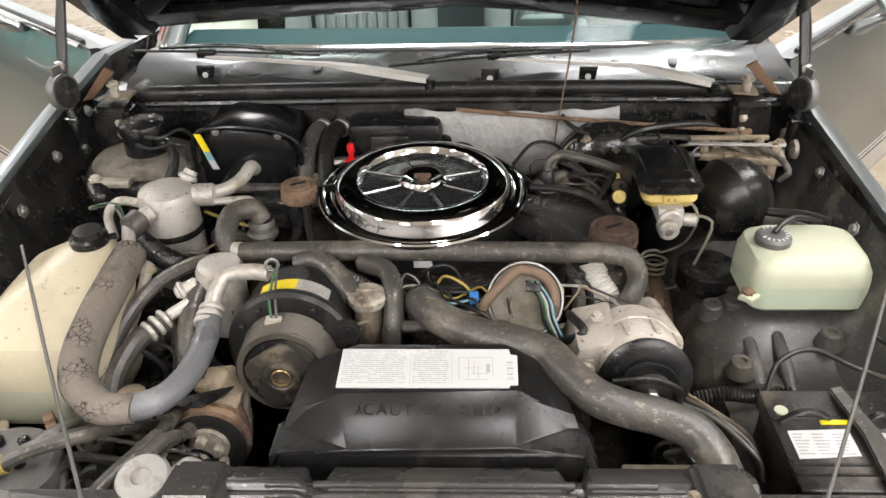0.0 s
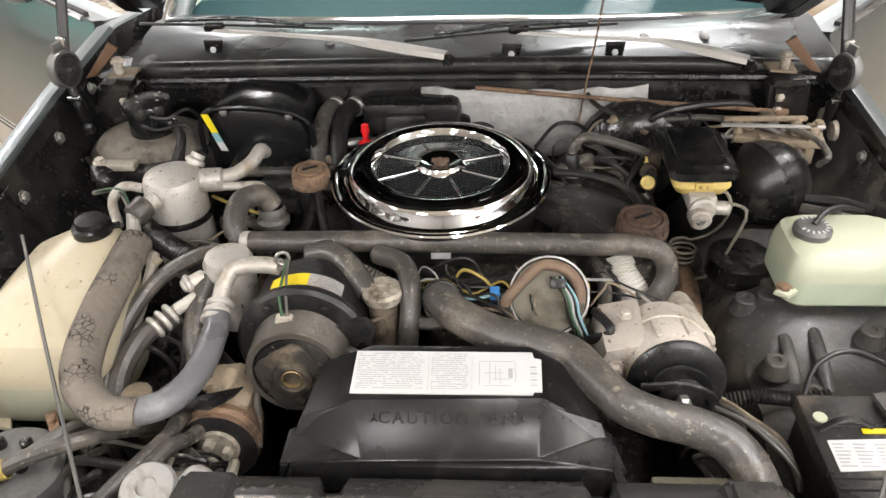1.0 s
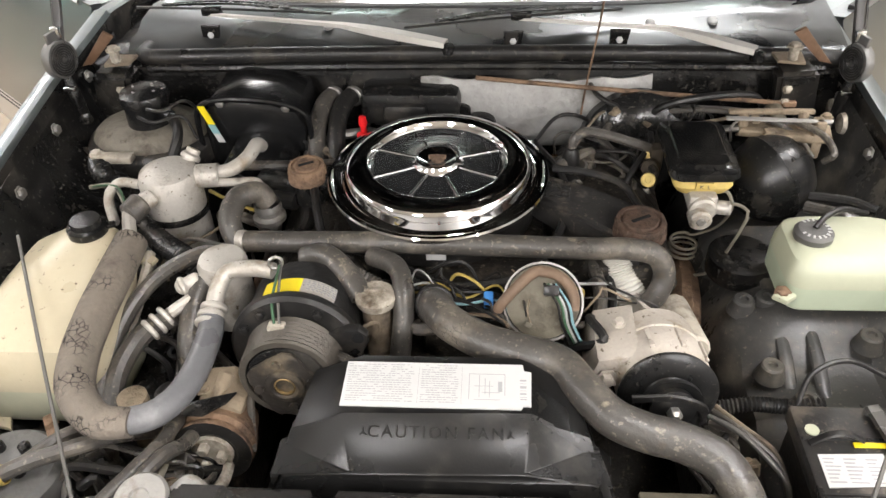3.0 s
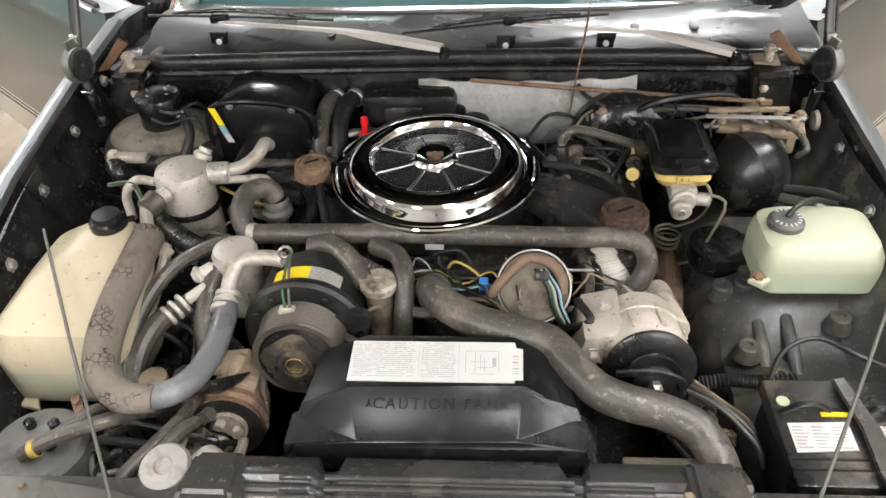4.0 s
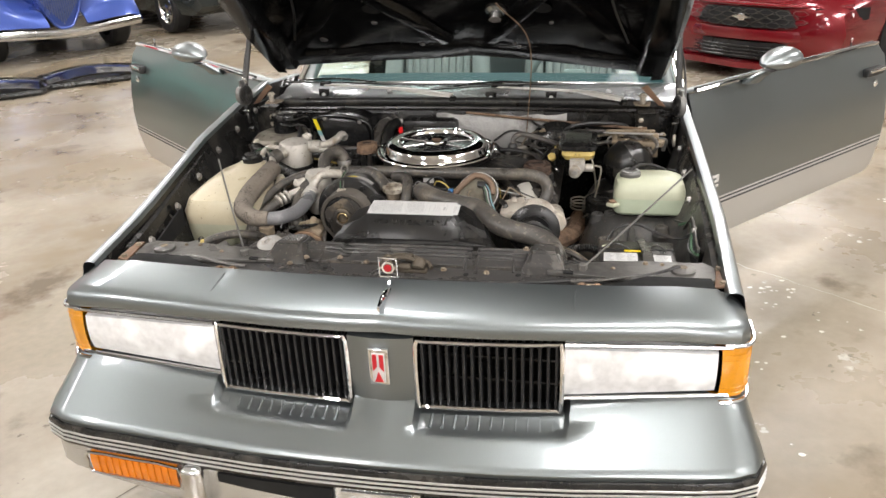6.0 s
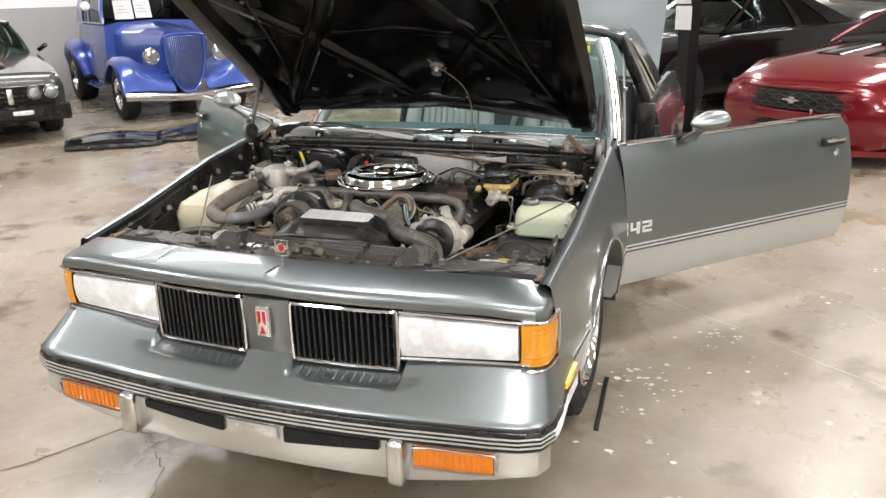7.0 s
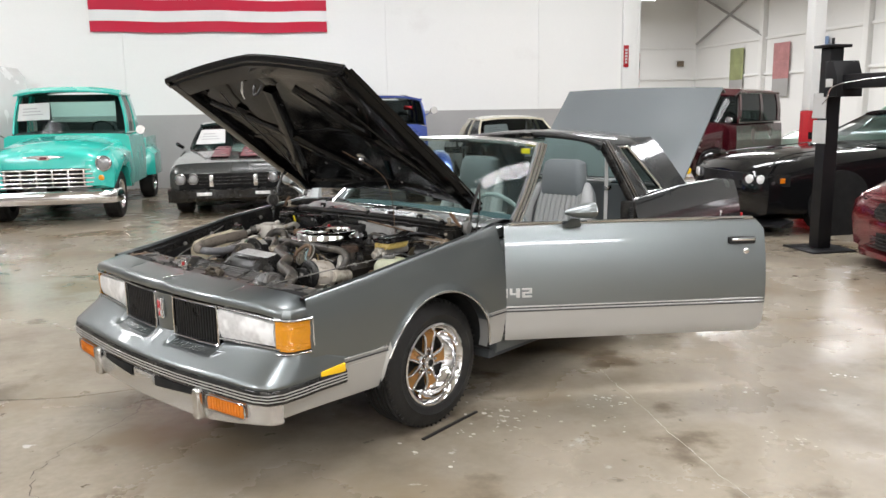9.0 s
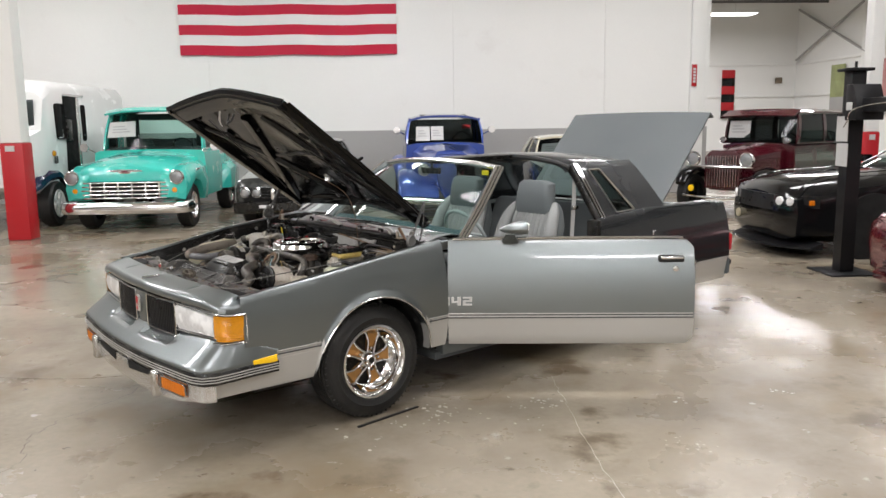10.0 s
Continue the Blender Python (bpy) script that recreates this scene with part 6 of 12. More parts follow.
# black heater box with a label
bm = B()
prism(bm, [(-0.545, 0.74), (-0.345, 0.74), (-0.335, 0.89), (-0.352, 0.925), (-0.40, 0.943), (-0.48, 0.950), (-0.528, 0.938), (-0.545, 0.90)], 0.168, 0.33, "y", 0.014)
hb = ep("heater_box", bm, "lidgloss", "glossy black moulded heater box")
bm = B()
prism(bm, [(-0.50, 0.74), (-0.355, 0.74), (-0.352, 0.845), (-0.375, 0.872), (-0.43, 0.882), (-0.475, 0.872), (-0.50, 0.84)], 0.075, 0.18, "y", 0.012)
part("box_snout", bm, "lidgloss", hb)
bm = B()
tube(bm, [(-0.553, 0.17, 0.75), (-0.553, 0.165, 0.90), (-0.535, 0.162, 0.945), (-0.48, 0.162, 0.958), (-0.40, 0.165, 0.951), (-0.345, 0.17, 0.93), (-0.327, 0.17, 0.89), (-0.335, 0.17, 0.75)], 0.006, 8, 4)
part("box_seam", bm, "lidgloss", hb)
for x, z in ((-0.536, 0.80), (-0.50, 0.945), (-0.37, 0.935), (-0.340, 0.83)):
    bm = B()
    bolt(bm, (x, 0.166, z), (0, -1, 0), 0.006, 0.006)
    part("box_screw", bm, "steel", hb)
for name, z0, z1, mt, lbl in (("box_label", 0.905, 0.945, "ylabel", "yellow warning label"), ("box_label_middle", 0.885, 0.905, "palewire", ""), ("box_label_lower", 0.865, 0.885, "white", "")):
    bm = B()
    grid(bm, [[(-0.543 + 0.35 * (0.945 - z), 0.156, z), (-0.529 + 0.35 * (0.945 - z), 0.155, z)] for z in (z0, z1)], thick=0.002)
    part(name, bm, mt, hb, lbl)
# shock tower with black motor
TW = Matrix.Translation((-0.672, 0.205, 0))
bm = B()
turn(bm, [(0.150, 0.70), (0.142, 0.80), (0.136, 0.845), (0.128, 0.858), (0.120, 0.862)], TW, 40, squash=0.82)
tw_ = ep("spring_tower", bm, "dustblack", "dusty pressed spring tower with a pale top")
bm = B()
turn(bm, [(0.121, 0.860), (0.116, 0.869), (0.108, 0.876), (0.094, 0.880), (0.090, 0.8835), (0.078, 0.8855), (0.055, 0.887), (0, 0.887)], TW, 40, squash=0.82)
M["towerdust"] = mat("dust_caked_grey_tower", (0.175, 0.158, 0.128), 0.62, 0.1, 0.3, 14, 110, 0.3, dirt=(0.06, 0.05, 0.04), dirt_amt=0.34, dirt_scale=16)
part("tower_top", bm, "towerdust", tw_, "dust-caked pale tower top")
for k in range(7):
    a = radians(200 + 20 * k)
    bm = B()
    box(bm, (0.137, -0.003, 0.78), (0.147, 0.003, 0.845), 0.001, TW @ Matrix.Diagonal((1, 0.82, 1, 1)) @ Matrix.Rotation(a, 4, "Z"), seg=1)
    part("tower_rib", bm, "dustblack", tw_)
for x, y in ((-0.735, 0.155), (-0.70, 0.135), (-0.60, 0.150), (-0.75, 0.22)):
    bm = B()
    bolt(bm, (x, y, 0.879), (0, 0, 1), 0.007, 0.006)
    part("tower_bolt", bm, "towerdust", tw_)
bm = B()
turn(bm, [(0.052, 0.880), (0.046, 0.884), (0.044, 0.930), (0.049, 0.933), (0.050, 0.945), (0.046, 0.953), (0.030, 0.956), (0, 0.957)], Matrix.Translation((-0.668, 0.205, 0)), 30)
cyl(bm, (-0.630, 0.185, 0.920), (-0.605, 0.165, 0.915), 0.014, 12)
vm = ep("wiper_pump", bm, "lidgloss", "black round pump")
for k in range(9):
    bm = B()
    random.seed(300 + k)
    a, r_ = random.uniform(0, 6.28), random.uniform(0.01, 0.04)
    turn(bm, [(0, 0), (random.uniform(0.002, 0.005), 0), (0.001, 0.0012), (0, 0.0012)], Matrix.Translation((-0.668 + r_ * math.cos(a), 0.205 + r_ * math.sin(a), 0.9545 if r_ > 0.03 else 0.9562)), 7, squash=random.uniform(0.5, 1))
    part("fleck", bm, "horngrey", vm, "pale fleck of worn paint")
for pts in ([(-0.612, 0.172, 0.917), (-0.592, 0.15, 0.912), (-0.585, 0.125, 0.89), (-0.60, 0.09, 0.85)], [(-0.66, 0.14, 0.93), (-0.62, 0.12, 0.93), (-0.58, 0.16, 0.92), (-0.55, 0.14, 0.88)], [(-0.64, 0.145, 0.945), (-0.60, 0.13, 0.95), (-0.57, 0.17, 0.95), (-0.55, 0.20, 0.90)]):
    bm = B()
    tube(bm, pts, 0.0105 if pts[0][2] < 0.92 else 0.0032, 8)
    part("pump_hose", bm, "rubber_dk", vm)
bm = B()
box(bm, (-0.745, 0.07, 0.865), (-0.665, 0.095, 0.88), 0.003, m=pose(0, 0, 0, 0, 0, 0))
bolt(bm, (-0.735, 0.08, 0.88), (0, 0, 1), 0.01, 0.01)
ep("tower_bracket", bm, "alu_dirty")
bm = B()
tube(bm, [(-0.74, 0.085, 0.858), (-0.705, 0.035, 0.862), (-0.655, 0.005, 0.856), (-0.600, -0.085, 0.850), (-0.535, -0.145, 0.845), (-0.475, -0.185, 0.838), (-0.45, -0.19, 0.80)], 0.021, 12, 20, ribs=0.004)
ep("corrugated_conduit", bm, "plastic", "black corrugated conduit")

# air-conditioning receiver and pipes
dr = thing("receiver_drier", "", "")
dr.parent = coupe
dr["label"] = "bright aluminium receiver drier with pipe fittings"
bm = B()
turn(bm, [(0, 0.70), (0.052, 0.705), (0.055, 0.72), (0.055, 0.90), (0.050, 0.912), (0.036, 0.919), (0.012, 0.921), (0, 0.921)], Matrix.Translation((-0.552, -0.02, 0)), 34)
part("canister", bm, "alu", dr)
bm = B()
turn(bm, [(0.0555, 0.822), (0.059, 0.824), (0.059, 0.834), (0.0555, 0.836)], Matrix.Translation((-0.552, -0.02, 0)), 34)
part("band", bm, "plastic", dr, "dark strap round the canister")
bm = B()
turn(bm, [(0, 0), (0.018, 0), (0.019, 0.004), (0.018, 0.008), (0.013, 0.012), (0.013, 0.020), (0, 0.020)], to_axis((-0.522, 0.020, 0.912), (0.35, 0.45, 0.6)), 18)
tube(bm, [(-0.545, -0.004, 0.89), (-0.532, 0.010, 0.903), (-0.522, 0.020, 0.912)], 0.013, 12)
part("port_cap", bm, "alu", dr)
bm = B()
cyl(bm, (-0.505, -0.012, 0.895), (-0.462, -0.005, 0.893), 0.022, 18)
part("fitting", bm, "alu", dr)
bm = B()
tube(bm, [(-0.475, -0.005, 0.896), (-0.44, 0.005, 0.900), (-0.415, 0.03, 0.910), (-0.405, 0.06, 0.918), (-0.405, 0.085, 0.90)], 0.013, 12)
part("pipe", bm, "alu", dr, "bare aluminium pipe")
bm = B()
tube(bm, [(-0.475, -0.018, 0.885), (-0.43, -0.014, 0.884), (-0.395, -0.010, 0.882), (-0.38, -0.02, 0.865)], 0.008, 10)
part("pipe", bm, "alu", dr, "bare aluminium pipe")
bm = B()
tube(bm, [(-0.60, -0.04, 0.895), (-0.64, -0.035, 0.895), (-0.655, -0.06, 0.88), (-0.63, -0.11, 0.86)], 0.009, 10)
part("pipe", bm, "alu", dr, "bare aluminium pipe")
bm = B()
cyl(bm, (-0.565, -0.07, 0.892), (-0.585, -0.095, 0.886), 0.017, 14)
part("pipe_nut", bm, "alu", dr)
bm = B()
cyl(bm, (-0.580, -0.085, 0.890), (-0.598, -0.115, 0.880), 0.022, 14)
part("pipe_boot", bm, "rubber", dr)
bm = B()
tube(bm, [(-0.600, -0.105, 0.882), (-0.590, -0.135, 0.876), (-0.578, -0.165, 0.87)], 0.012, 10)
part("suction_pipe", bm, "alu", dr)
HOSE = [(-0.575, -0.170, 0.868), (-0.575, -0.242, 0.862), (-0.574, -0.336, 0.856), (-0.568, -0.416, 0.848), (-0.547, -0.481, 0.843), (-0.501, -0.525, 0.838), (-0.450, -0.527, 0.836)]
bm = B()
tube(bm, HOSE, [0.028, 0.030, 0.030, 0.029, 0.028, 0.025, 0.021], 16, 8)
ep("insulated_hose", bm, "crackhose", "thick cracked insulated refrigerant hose")
bm = B()
tube(bm, [(-0.475, -0.530, 0.836), (-0.429, -0.511, 0.833), (-0.405, -0.475, 0.830), (-0.394, -0.42, 0.828), (-0.393, -0.352, 0.832), (-0.398, -0.320, 0.834)], 0.020, 14, 8)
M["greyhose"] = mat("shiny_grey_hose", (0.13, 0.13, 0.135), 0.38, 0, 0.2, 12, 120, 0.1, dirt=(0.25, 0.25, 0.25), dirt_amt=0.2, dirt_scale=12)
ep("refrigerant_hose", bm, "greyhose", "shiny grey refrigerant hose")
bm = B()
for k in range(3):
    cyl(bm, (-0.400 + 0.001 * k, -0.335 + k * 0.014, 0.832 + k * 0.003), (-0.400 + 0.001 * k, -0.326 + k * 0.014, 0.835 + k * 0.003), 0.022, 16, bevel=0.002)
tube(bm, [(-0.398, -0.31, 0.84), (-0.395, -0.275, 0.86), (-0.38, -0.255, 0.876), (-0.34, -0.252, 0.882), (-0.305, -0.258, 0.882)], 0.014, 12)
ep("crimped_fitting", bm, "alu", "aluminium hose fitting")
bm = B()
turn(bm, [(0, 0.74), (0.038, 0.745), (0.041, 0.76), (0.041, 0.868), (0.036, 0.878), (0.02, 0.882), (0, 0.882)], Matrix.Translation((-0.402, -0.222, 0)), 30)
mf = ep("muffler_can", bm, "alu", "aluminium muffler canister")
bm = B()
cyl(bm, (-0.435, -0.245, 0.855), (-0.47, -0.265, 0.845), 0.012, 12)
cyl(bm, (-0.455, -0.256, 0.849), (-0.465, -0.262, 0.846), 0.017, 12)
part("service_port", bm, "alu", mf)
bm = B()
tube(bm, [(-0.43, -0.24, 0.845), (-0.44, -0.27, 0.825), (-0.44, -0.33, 0.79), (-0.43, -0.37, 0.74)], 0.021, 12)
ep("short_hose", bm, "rubber", "short rubber hose")
bm = B()
tube(bm, [(-0.40, -0.185, 0.86), (-0.46, -0.19, 0.855), (-0.525, -0.24, 0.835), (-0.56, -0.32, 0.80), (-0.565, -0.41, 0.76), (-0.57, -0.50, 0.70)], 0.013, 10)
ep("power_hose", bm, "rubber", "brown-dusted rubber hose")
bm = B()
tube(bm, [(-0.47, -0.30, 0.82), (-0.52, -0.33, 0.80), (-0.545, -0.39, 0.77), (-0.545, -0.46, 0.72)], 0.017, 10)
ep("power_hose", bm, "rubber", "brown-dusted rubber hose")
bm = B()
tube(bm, [(-0.445, -0.275, 0.835), (-0.475, -0.30, 0.825), (-0.49, -0.315, 0.815)], 0.010, 10)
for k in range(3):
    cyl(bm, (-0.478 - k * 0.010, -0.302 - k * 0.011, 0.823 - k * 0.004), (-0.483 - k * 0.010, -0.308 - k * 0.011, 0.821 - k * 0.004), 0.020, 14, bevel=0.002)
ep("hose_coupling", bm, "alu", "pale metal hose coupling")
bm = B()
tube(bm, [(-0.55, -0.17, 0.84), (-0.545, -0.21, 0.83), (-0.55, -0.27, 0.80), (-0.56, -0.36, 0.76)], 0.010, 8)
ep("pale_pipe", bm, "alu_dirty")

# compressor
cp_ = thing("compressor", "", "")
cp_.parent = coupe
cp_["label"] = "black air-conditioning compressor with a ribbed pulley and clutch"
CX, CZ = -0.262, 0.785
TC = to_axis((CX, -0.228, CZ), (0, -1, 0.10))
M["clutchblack"] = mat("satin_black_casting", (0.016, 0.0155, 0.015), 0.33, 0.1, 0.3, 9, 110, 0.12, dirt=(0.06, 0.052, 0.042), dirt_amt=0.2, dirt_scale=14)
bm = B()
turn(bm, [(0, 0), (0.084, 0.0), (0.094, 0.012), (0.094, 0.097), (0.091, 0.099), (0.091, 0.101), (0.102, 0.103), (0.104, 0.106), (0.104, 0.118), (0.098, 0.124), (0.07, 0.127)], TC, 48)
part("body", bm, "clutchblack", cp_, "satin black compressor body")
bm = B()
pf = [(0.060, 0.13), (0.076, 0.132)]
for k in range(6):
    pf += [(0.0745, 0.135 + k * 0.008), (0.0715, 0.139 + k * 0.008)]
pf += [(0.0745, 0.184), (0.072, 0.188), (0.063, 0.188)]
turn(bm, pf, TC, 44)
M["pulley"] = mat("worn_grey_pulley", (0.085, 0.076, 0.064), 0.45, 0.4, 0.3, 12, 120, 0.2, dirt=(0.15, 0.125, 0.095), dirt_amt=0.25)
part("pulley", bm, "pulley", cp_, "worn ribbed pulley")
bm = B()
turn(bm, [(0.063, 0.180), (0.060, 0.190), (0.022, 0.194), (0.020, 0.200), (0.016, 0.200), (0.015, 0.188), (0, 0.188)], TC, 40)
part("clutch_plate", bm, "plastic", cp_)
bm = B()
out = []
for k in range(24):
    a = 2 * math.pi * k / 24
    rr = 0.053 + 0.009 * math.cos(4 * a + 0.9) + 0.004 * math.cos(3 * a)
    out.append((rr * math.cos(a), rr * math.sin(a)))
prism(bm, out, 0.192, 0.199, "z", 0.002, TC)
M["clutch"] = mat("greasy_dark_clutch_iron", (0.045, 0.04, 0.035), 0.4, 0.4, 0.3, 12, 140, 0.2, dirt=(0.16, 0.13, 0.09), dirt_amt=0.3, dirt_scale=20)
part("clutch_leaf", bm, "clutch", cp_, "greasy square-shouldered clutch plate")
bm = B()
turn(bm, [(0.030, 0.198), (0.029, 0.204), (0.021, 0.206), (0.017, 0.204), (0.0155, 0.196)], TC, 32)
part("hub_ring", bm, "clutch", cp_)
bm = B()
turn(bm, [(0.0165, 0.2035), (0.0145, 0.2045), (0.0135, 0.198)], TC, 28)
part("hub_sleeve", bm, "brass_sleeve", cp_, "worn brassy sleeve")
for k in range(4):
    a = 2 * math.pi * k / 4 + 0.2
    bm = B()
    turn(bm, [(0.007, 0), (0.007, 0.006), (0, 0.007)], TC @ Matrix.Rotation(a, 4, "Z") @ Matrix.Translation((0.041, 0, 0.1985)), 10)
    part("clutch_rivet", bm, "clutch", cp_)
bm = B()
turn(bm, [(0.010, 0), (0.010, 0.006), (0.005, 0.007), (0, 0.004)], TC @ Matrix.Translation((0, 0, 0.188)), 6)
part("shaft_nut", bm, "rust", cp_)


def arc_label(bm, a0, a1, h0, h1, r, mt=TC):
    rows = [[mt @ Vector((r * math.cos(radians(a)), r * math.sin(radians(a)), h)) for h in (h0, h1)] for a in np.linspace(a0, a1, 12)]
    grid(bm, rows, thick=0.001)


bm = B()
arc_label(bm, 84, 122, 0.060, 0.093, 0.0955)
part("yellow_label", bm, "ylabel", cp_, "yellow label on the compressor")
bm = B()
arc_label(bm, 50, 84, 0.060, 0.093, 0.0955)
gl_ = part("grey_label", bm, "alu", cp_, "silver type label with unreadable print")
bm = B()
random.seed(9)
for k in range(5):
    a0 = 50.0
    while a0 < 78:
        w = random.uniform(1.5, 5)
        arc_label(bm, a0, min(79, a0 + w), 0.065 + 0.005 * k, 0.067 + 0.005 * k, 0.0970)
        a0 += w + 1.5
tagged(part("label_print", bm, "inkgrey", gl_, smooth=False), kind="stuff")
bm = B()
prism(bm, [(-0.232, 0.838), (-0.205, 0.842), (-0.180, 0.852), (-0.158, 0.852), (-0.146, 0.840), (-0.146, 0.822), (-0.160, 0.806), (-0.168, 0.780), (-0.20, 0.762), (-0.225, 0.775)], -0.358, -0.340, "y", 0.005)
bolt(bm, (-0.212, -0.359, 0.818), (0, -1, 0.1), 0.006, 0.006)
part("mount_ear", bm, "clutchblack", cp_, "black cast mounting ear")
bm = B()
turn(bm, [(0, 0), (0.009, 0), (0.009, 0.003), (0, 0.003)], to_axis((-0.160, -0.3575, 0.837), (0, -1, 0)), 14)
part("ear_hole", bm, "void", cp_)
for a in (28, 60, 122, 150):
    bm = B()
    bolt(bm, TC @ Vector((0.086 * math.cos(radians(a)), 0.086 * math.sin(radians(a)), 0.124)), (0, -1, 0.1), 0.007, 0.008)
    part("body_bolt", bm, "clutchblack", cp_)
bm = B()
tube(bm, [(-0.280, -0.370, 0.876), (-0.288, -0.34, 0.890), (-0.290, -0.30, 0.897), (-0.292, -0.262, 0.897)], 0.0022, 6)
part("clutch_wire", bm, "rubwire", cp_)
bm = B()
tube(bm, [(-0.272, -0.370, 0.876), (-0.278, -0.34, 0.891), (-0.284, -0.30, 0.898), (-0.290, -0.262, 0.897)], 0.0022, 6)
part("clutch_wire", bm, "rod", cp_)
bm = B()
box(bm, (-0.290, -0.380, 0.862), (-0.264, -0.362, 0.876), 0.003)
part("wire_plug", bm, "alu_dirty", cp_)
bm = B()
turn(bm, [(0.010, -0.003), (0.013, 0), (0.010, 0.003), (0.007, 0)], to_axis((-0.298, -0.262, 0.902), (0.3, -1, 0.2)), 16, closed=True)
part("lift_eye", bm, "steel", cp_)
# hose bundle above the compressor
bm = B()
tube(bm, [(-0.27, -0.20, 0.86), (-0.235, -0.205, 0.872), (-0.20, -0.23, 0.862), (-0.165, -0.27, 0.84)], 0.020, 12)
ep("vent_hose", bm, "rubber")
bm = B()
tube(bm, [(-0.20, -0.215, 0.85), (-0.17, -0.235, 0.85), (-0.14, -0.245, 0.84)], 0.014, 12, 10, ribs=0.003)
ep("ribbed_hose", bm, "rubber")
# power steering reservoir
bm = B()
cyl(bm, (-0.142, -0.285, 0.72), (-0.142, -0.277, 0.845), 0.024, 18)
pr = ep("fluid_reservoir", bm, "grime", "brown fluid reservoir neck")
bm = B()
turn(bm, [(0.031, 0.838), (0.033, 0.843), (0.033, 0.852), (0.028, 0.857), (0, 0.858)], Matrix.Translation((-0.142, -0.277, 0)), 26)
box(bm, (-0.160, -0.280, 0.857), (-0.124, -0.274, 0.864), 0.002)
part("reservoir_cap", bm, "alu_dirty", pr, "worn grey screw cap")
bm = B()
tube(bm, [(-0.16, -0.18, 0.85), (-0.115, -0.22, 0.862), (-0.098, -0.27, 0.85), (-0.10, -0.31, 0.80), (-0.11, -0.33, 0.72)], 0.017, 12)
ep("return_hose", bm, "rubber")

# lower pulleys on the passenger side
bm = B()
TS = to_axis((-0.378, -0.40, 0.70), (0, -1, 0.12))
turn(bm, [(0, 0), (0.05, 0.0), (0.055, 0.03), (0.058, 0.035), (0.062, 0.06), (0.056, 0.066), (0.060, 0.072), (0.060, 0.080), (0.04, 0.082), (0.034, 0.078), (0, 0.078)], TS, 32)
for f in bm.faces:
    c = TS.inverted() @ f.calc_center_median()
    f.material_index = 1 if c.z > 0.071 and math.hypot(c.x, c.y) < 0.058 else 0
lp = ep("steering_pump", bm, ["rust", "rubber_dk"], "pump pulley with a rusty rim")
bm = B()
turn(bm, [(0, 0.084), (0.030, 0.084), (0.033, 0.080), (0.033, 0.076)], TS, 22)
part("hub", bm, "alu_dirty", lp)
for k in range(3):
    bm = B()
    turn(bm, [(0.009, 0.083), (0.009, 0.096), (0.007, 0.098), (0, 0.098)], TS @ Matrix.Translation((0.017 * math.cos(k * 2.1), 0.017 * math.sin(k * 2.1), 0)), 6)
    part("pulley_bolt", bm, "alu_dirty", lp)
bm = B()
prism(bm, [(-0.42, 0.70), (-0.345, 0.70), (-0.335, 0.755), (-0.36, 0.775), (-0.40, 0.77)], -0.44, -0.36, "y", 0.008)
cyl(bm, (-0.378, -0.43, 0.755), (-0.365, -0.385, 0.785), 0.012, 12)
bolt(bm, (-0.398, -0.41, 0.770), (0, 0, 1), 0.009, 0.010)
ep("pump_bracket", bm, "tanned", "dirty tan cast pump bracket")
for a, b, w in (((-0.30, -0.34, 0.84), (-0.15, -0.38, 0.80), 0.008), ((-0.335, -0.385, 0.76), (-0.32, -0.47, 0.70), 0.006)):
    bm = B()
    tube(bm, [a, b], w, 6, flat=0.5)
    ep("drive_belt", bm, "rubber", "worn drive belt")

# long hose over the engine
bm = B()
tube(bm, [(-0.385, -0.142, 0.848), (-0.30, -0.150, 0.855), (-0.13, -0.158, 0.862), (0.05, -0.165, 0.864), (0.19, -0.172, 0.866), (0.260, -0.172, 0.866), (0.308, -0.170, 0.852), (0.326, -0.178, 0.820), (0.317, -0.192, 0.788), (0.298, -0.200, 0.764)], 0.0185, 14, 8)
lh = ep("long_hose", bm, "rubber", "long grey rubber hose across the engine")
bm = B()
cyl(bm, (-0.40, -0.140, 0.846), (-0.385, -0.142, 0.848), 0.020, 14, bevel=0.002)
part("clamp", bm, "alu", lh)
bm = B()
cyl(bm, (0.303, -0.197, 0.772), (0.288, -0.203, 0.748), 0.026, 20, bevel=0.003)
part("clamp", bm, "alu", lh)
bm = B()
tube(bm, [(-0.405, -0.135, 0.835), (-0.42, -0.11, 0.865), (-0.415, -0.07, 0.885), (-0.385, -0.04, 0.88), (-0.37, -0.04, 0.855)], 0.020, 14, 8)
bh = ep("bent_hose", bm, "rubber", "bent rubber heater hose")
bm = B()
turn(bm, [(0.018, 0.80), (0.020, 0.82), (0.030, 0.825), (0.030, 0.833), (0.022, 0.838), (0.022, 0.848), (0.026, 0.85), (0.024, 0.862)], Matrix.Translation((-0.37, -0.045, 0)), 20)
part("valve", bm, "steel", bh, "metal heater valve")
bm = B()
tube(bm, [(-0.36, -0.12, 0.838), (-0.25, -0.135, 0.838), (-0.15, -0.16, 0.83), (-0.05, -0.215, 0.822), (0.02, -0.22, 0.825), (0.10, -0.19, 0.825), (0.16, -0.08, 0.835), (0.17, 0.05, 0.85), (0.12, 0.16, 0.86)], 0.0075, 8, 8)
ep("vacuum_line", bm, "rubber_dk", "black vacuum line round the air cleaner")
bm = B()
tube(bm, [(-0.17, -0.16, 0.83), (-0.09, -0.205, 0.818), (0.02, -0.212, 0.812), (0.09, -0.20, 0.82)], 0.006, 8, 8)
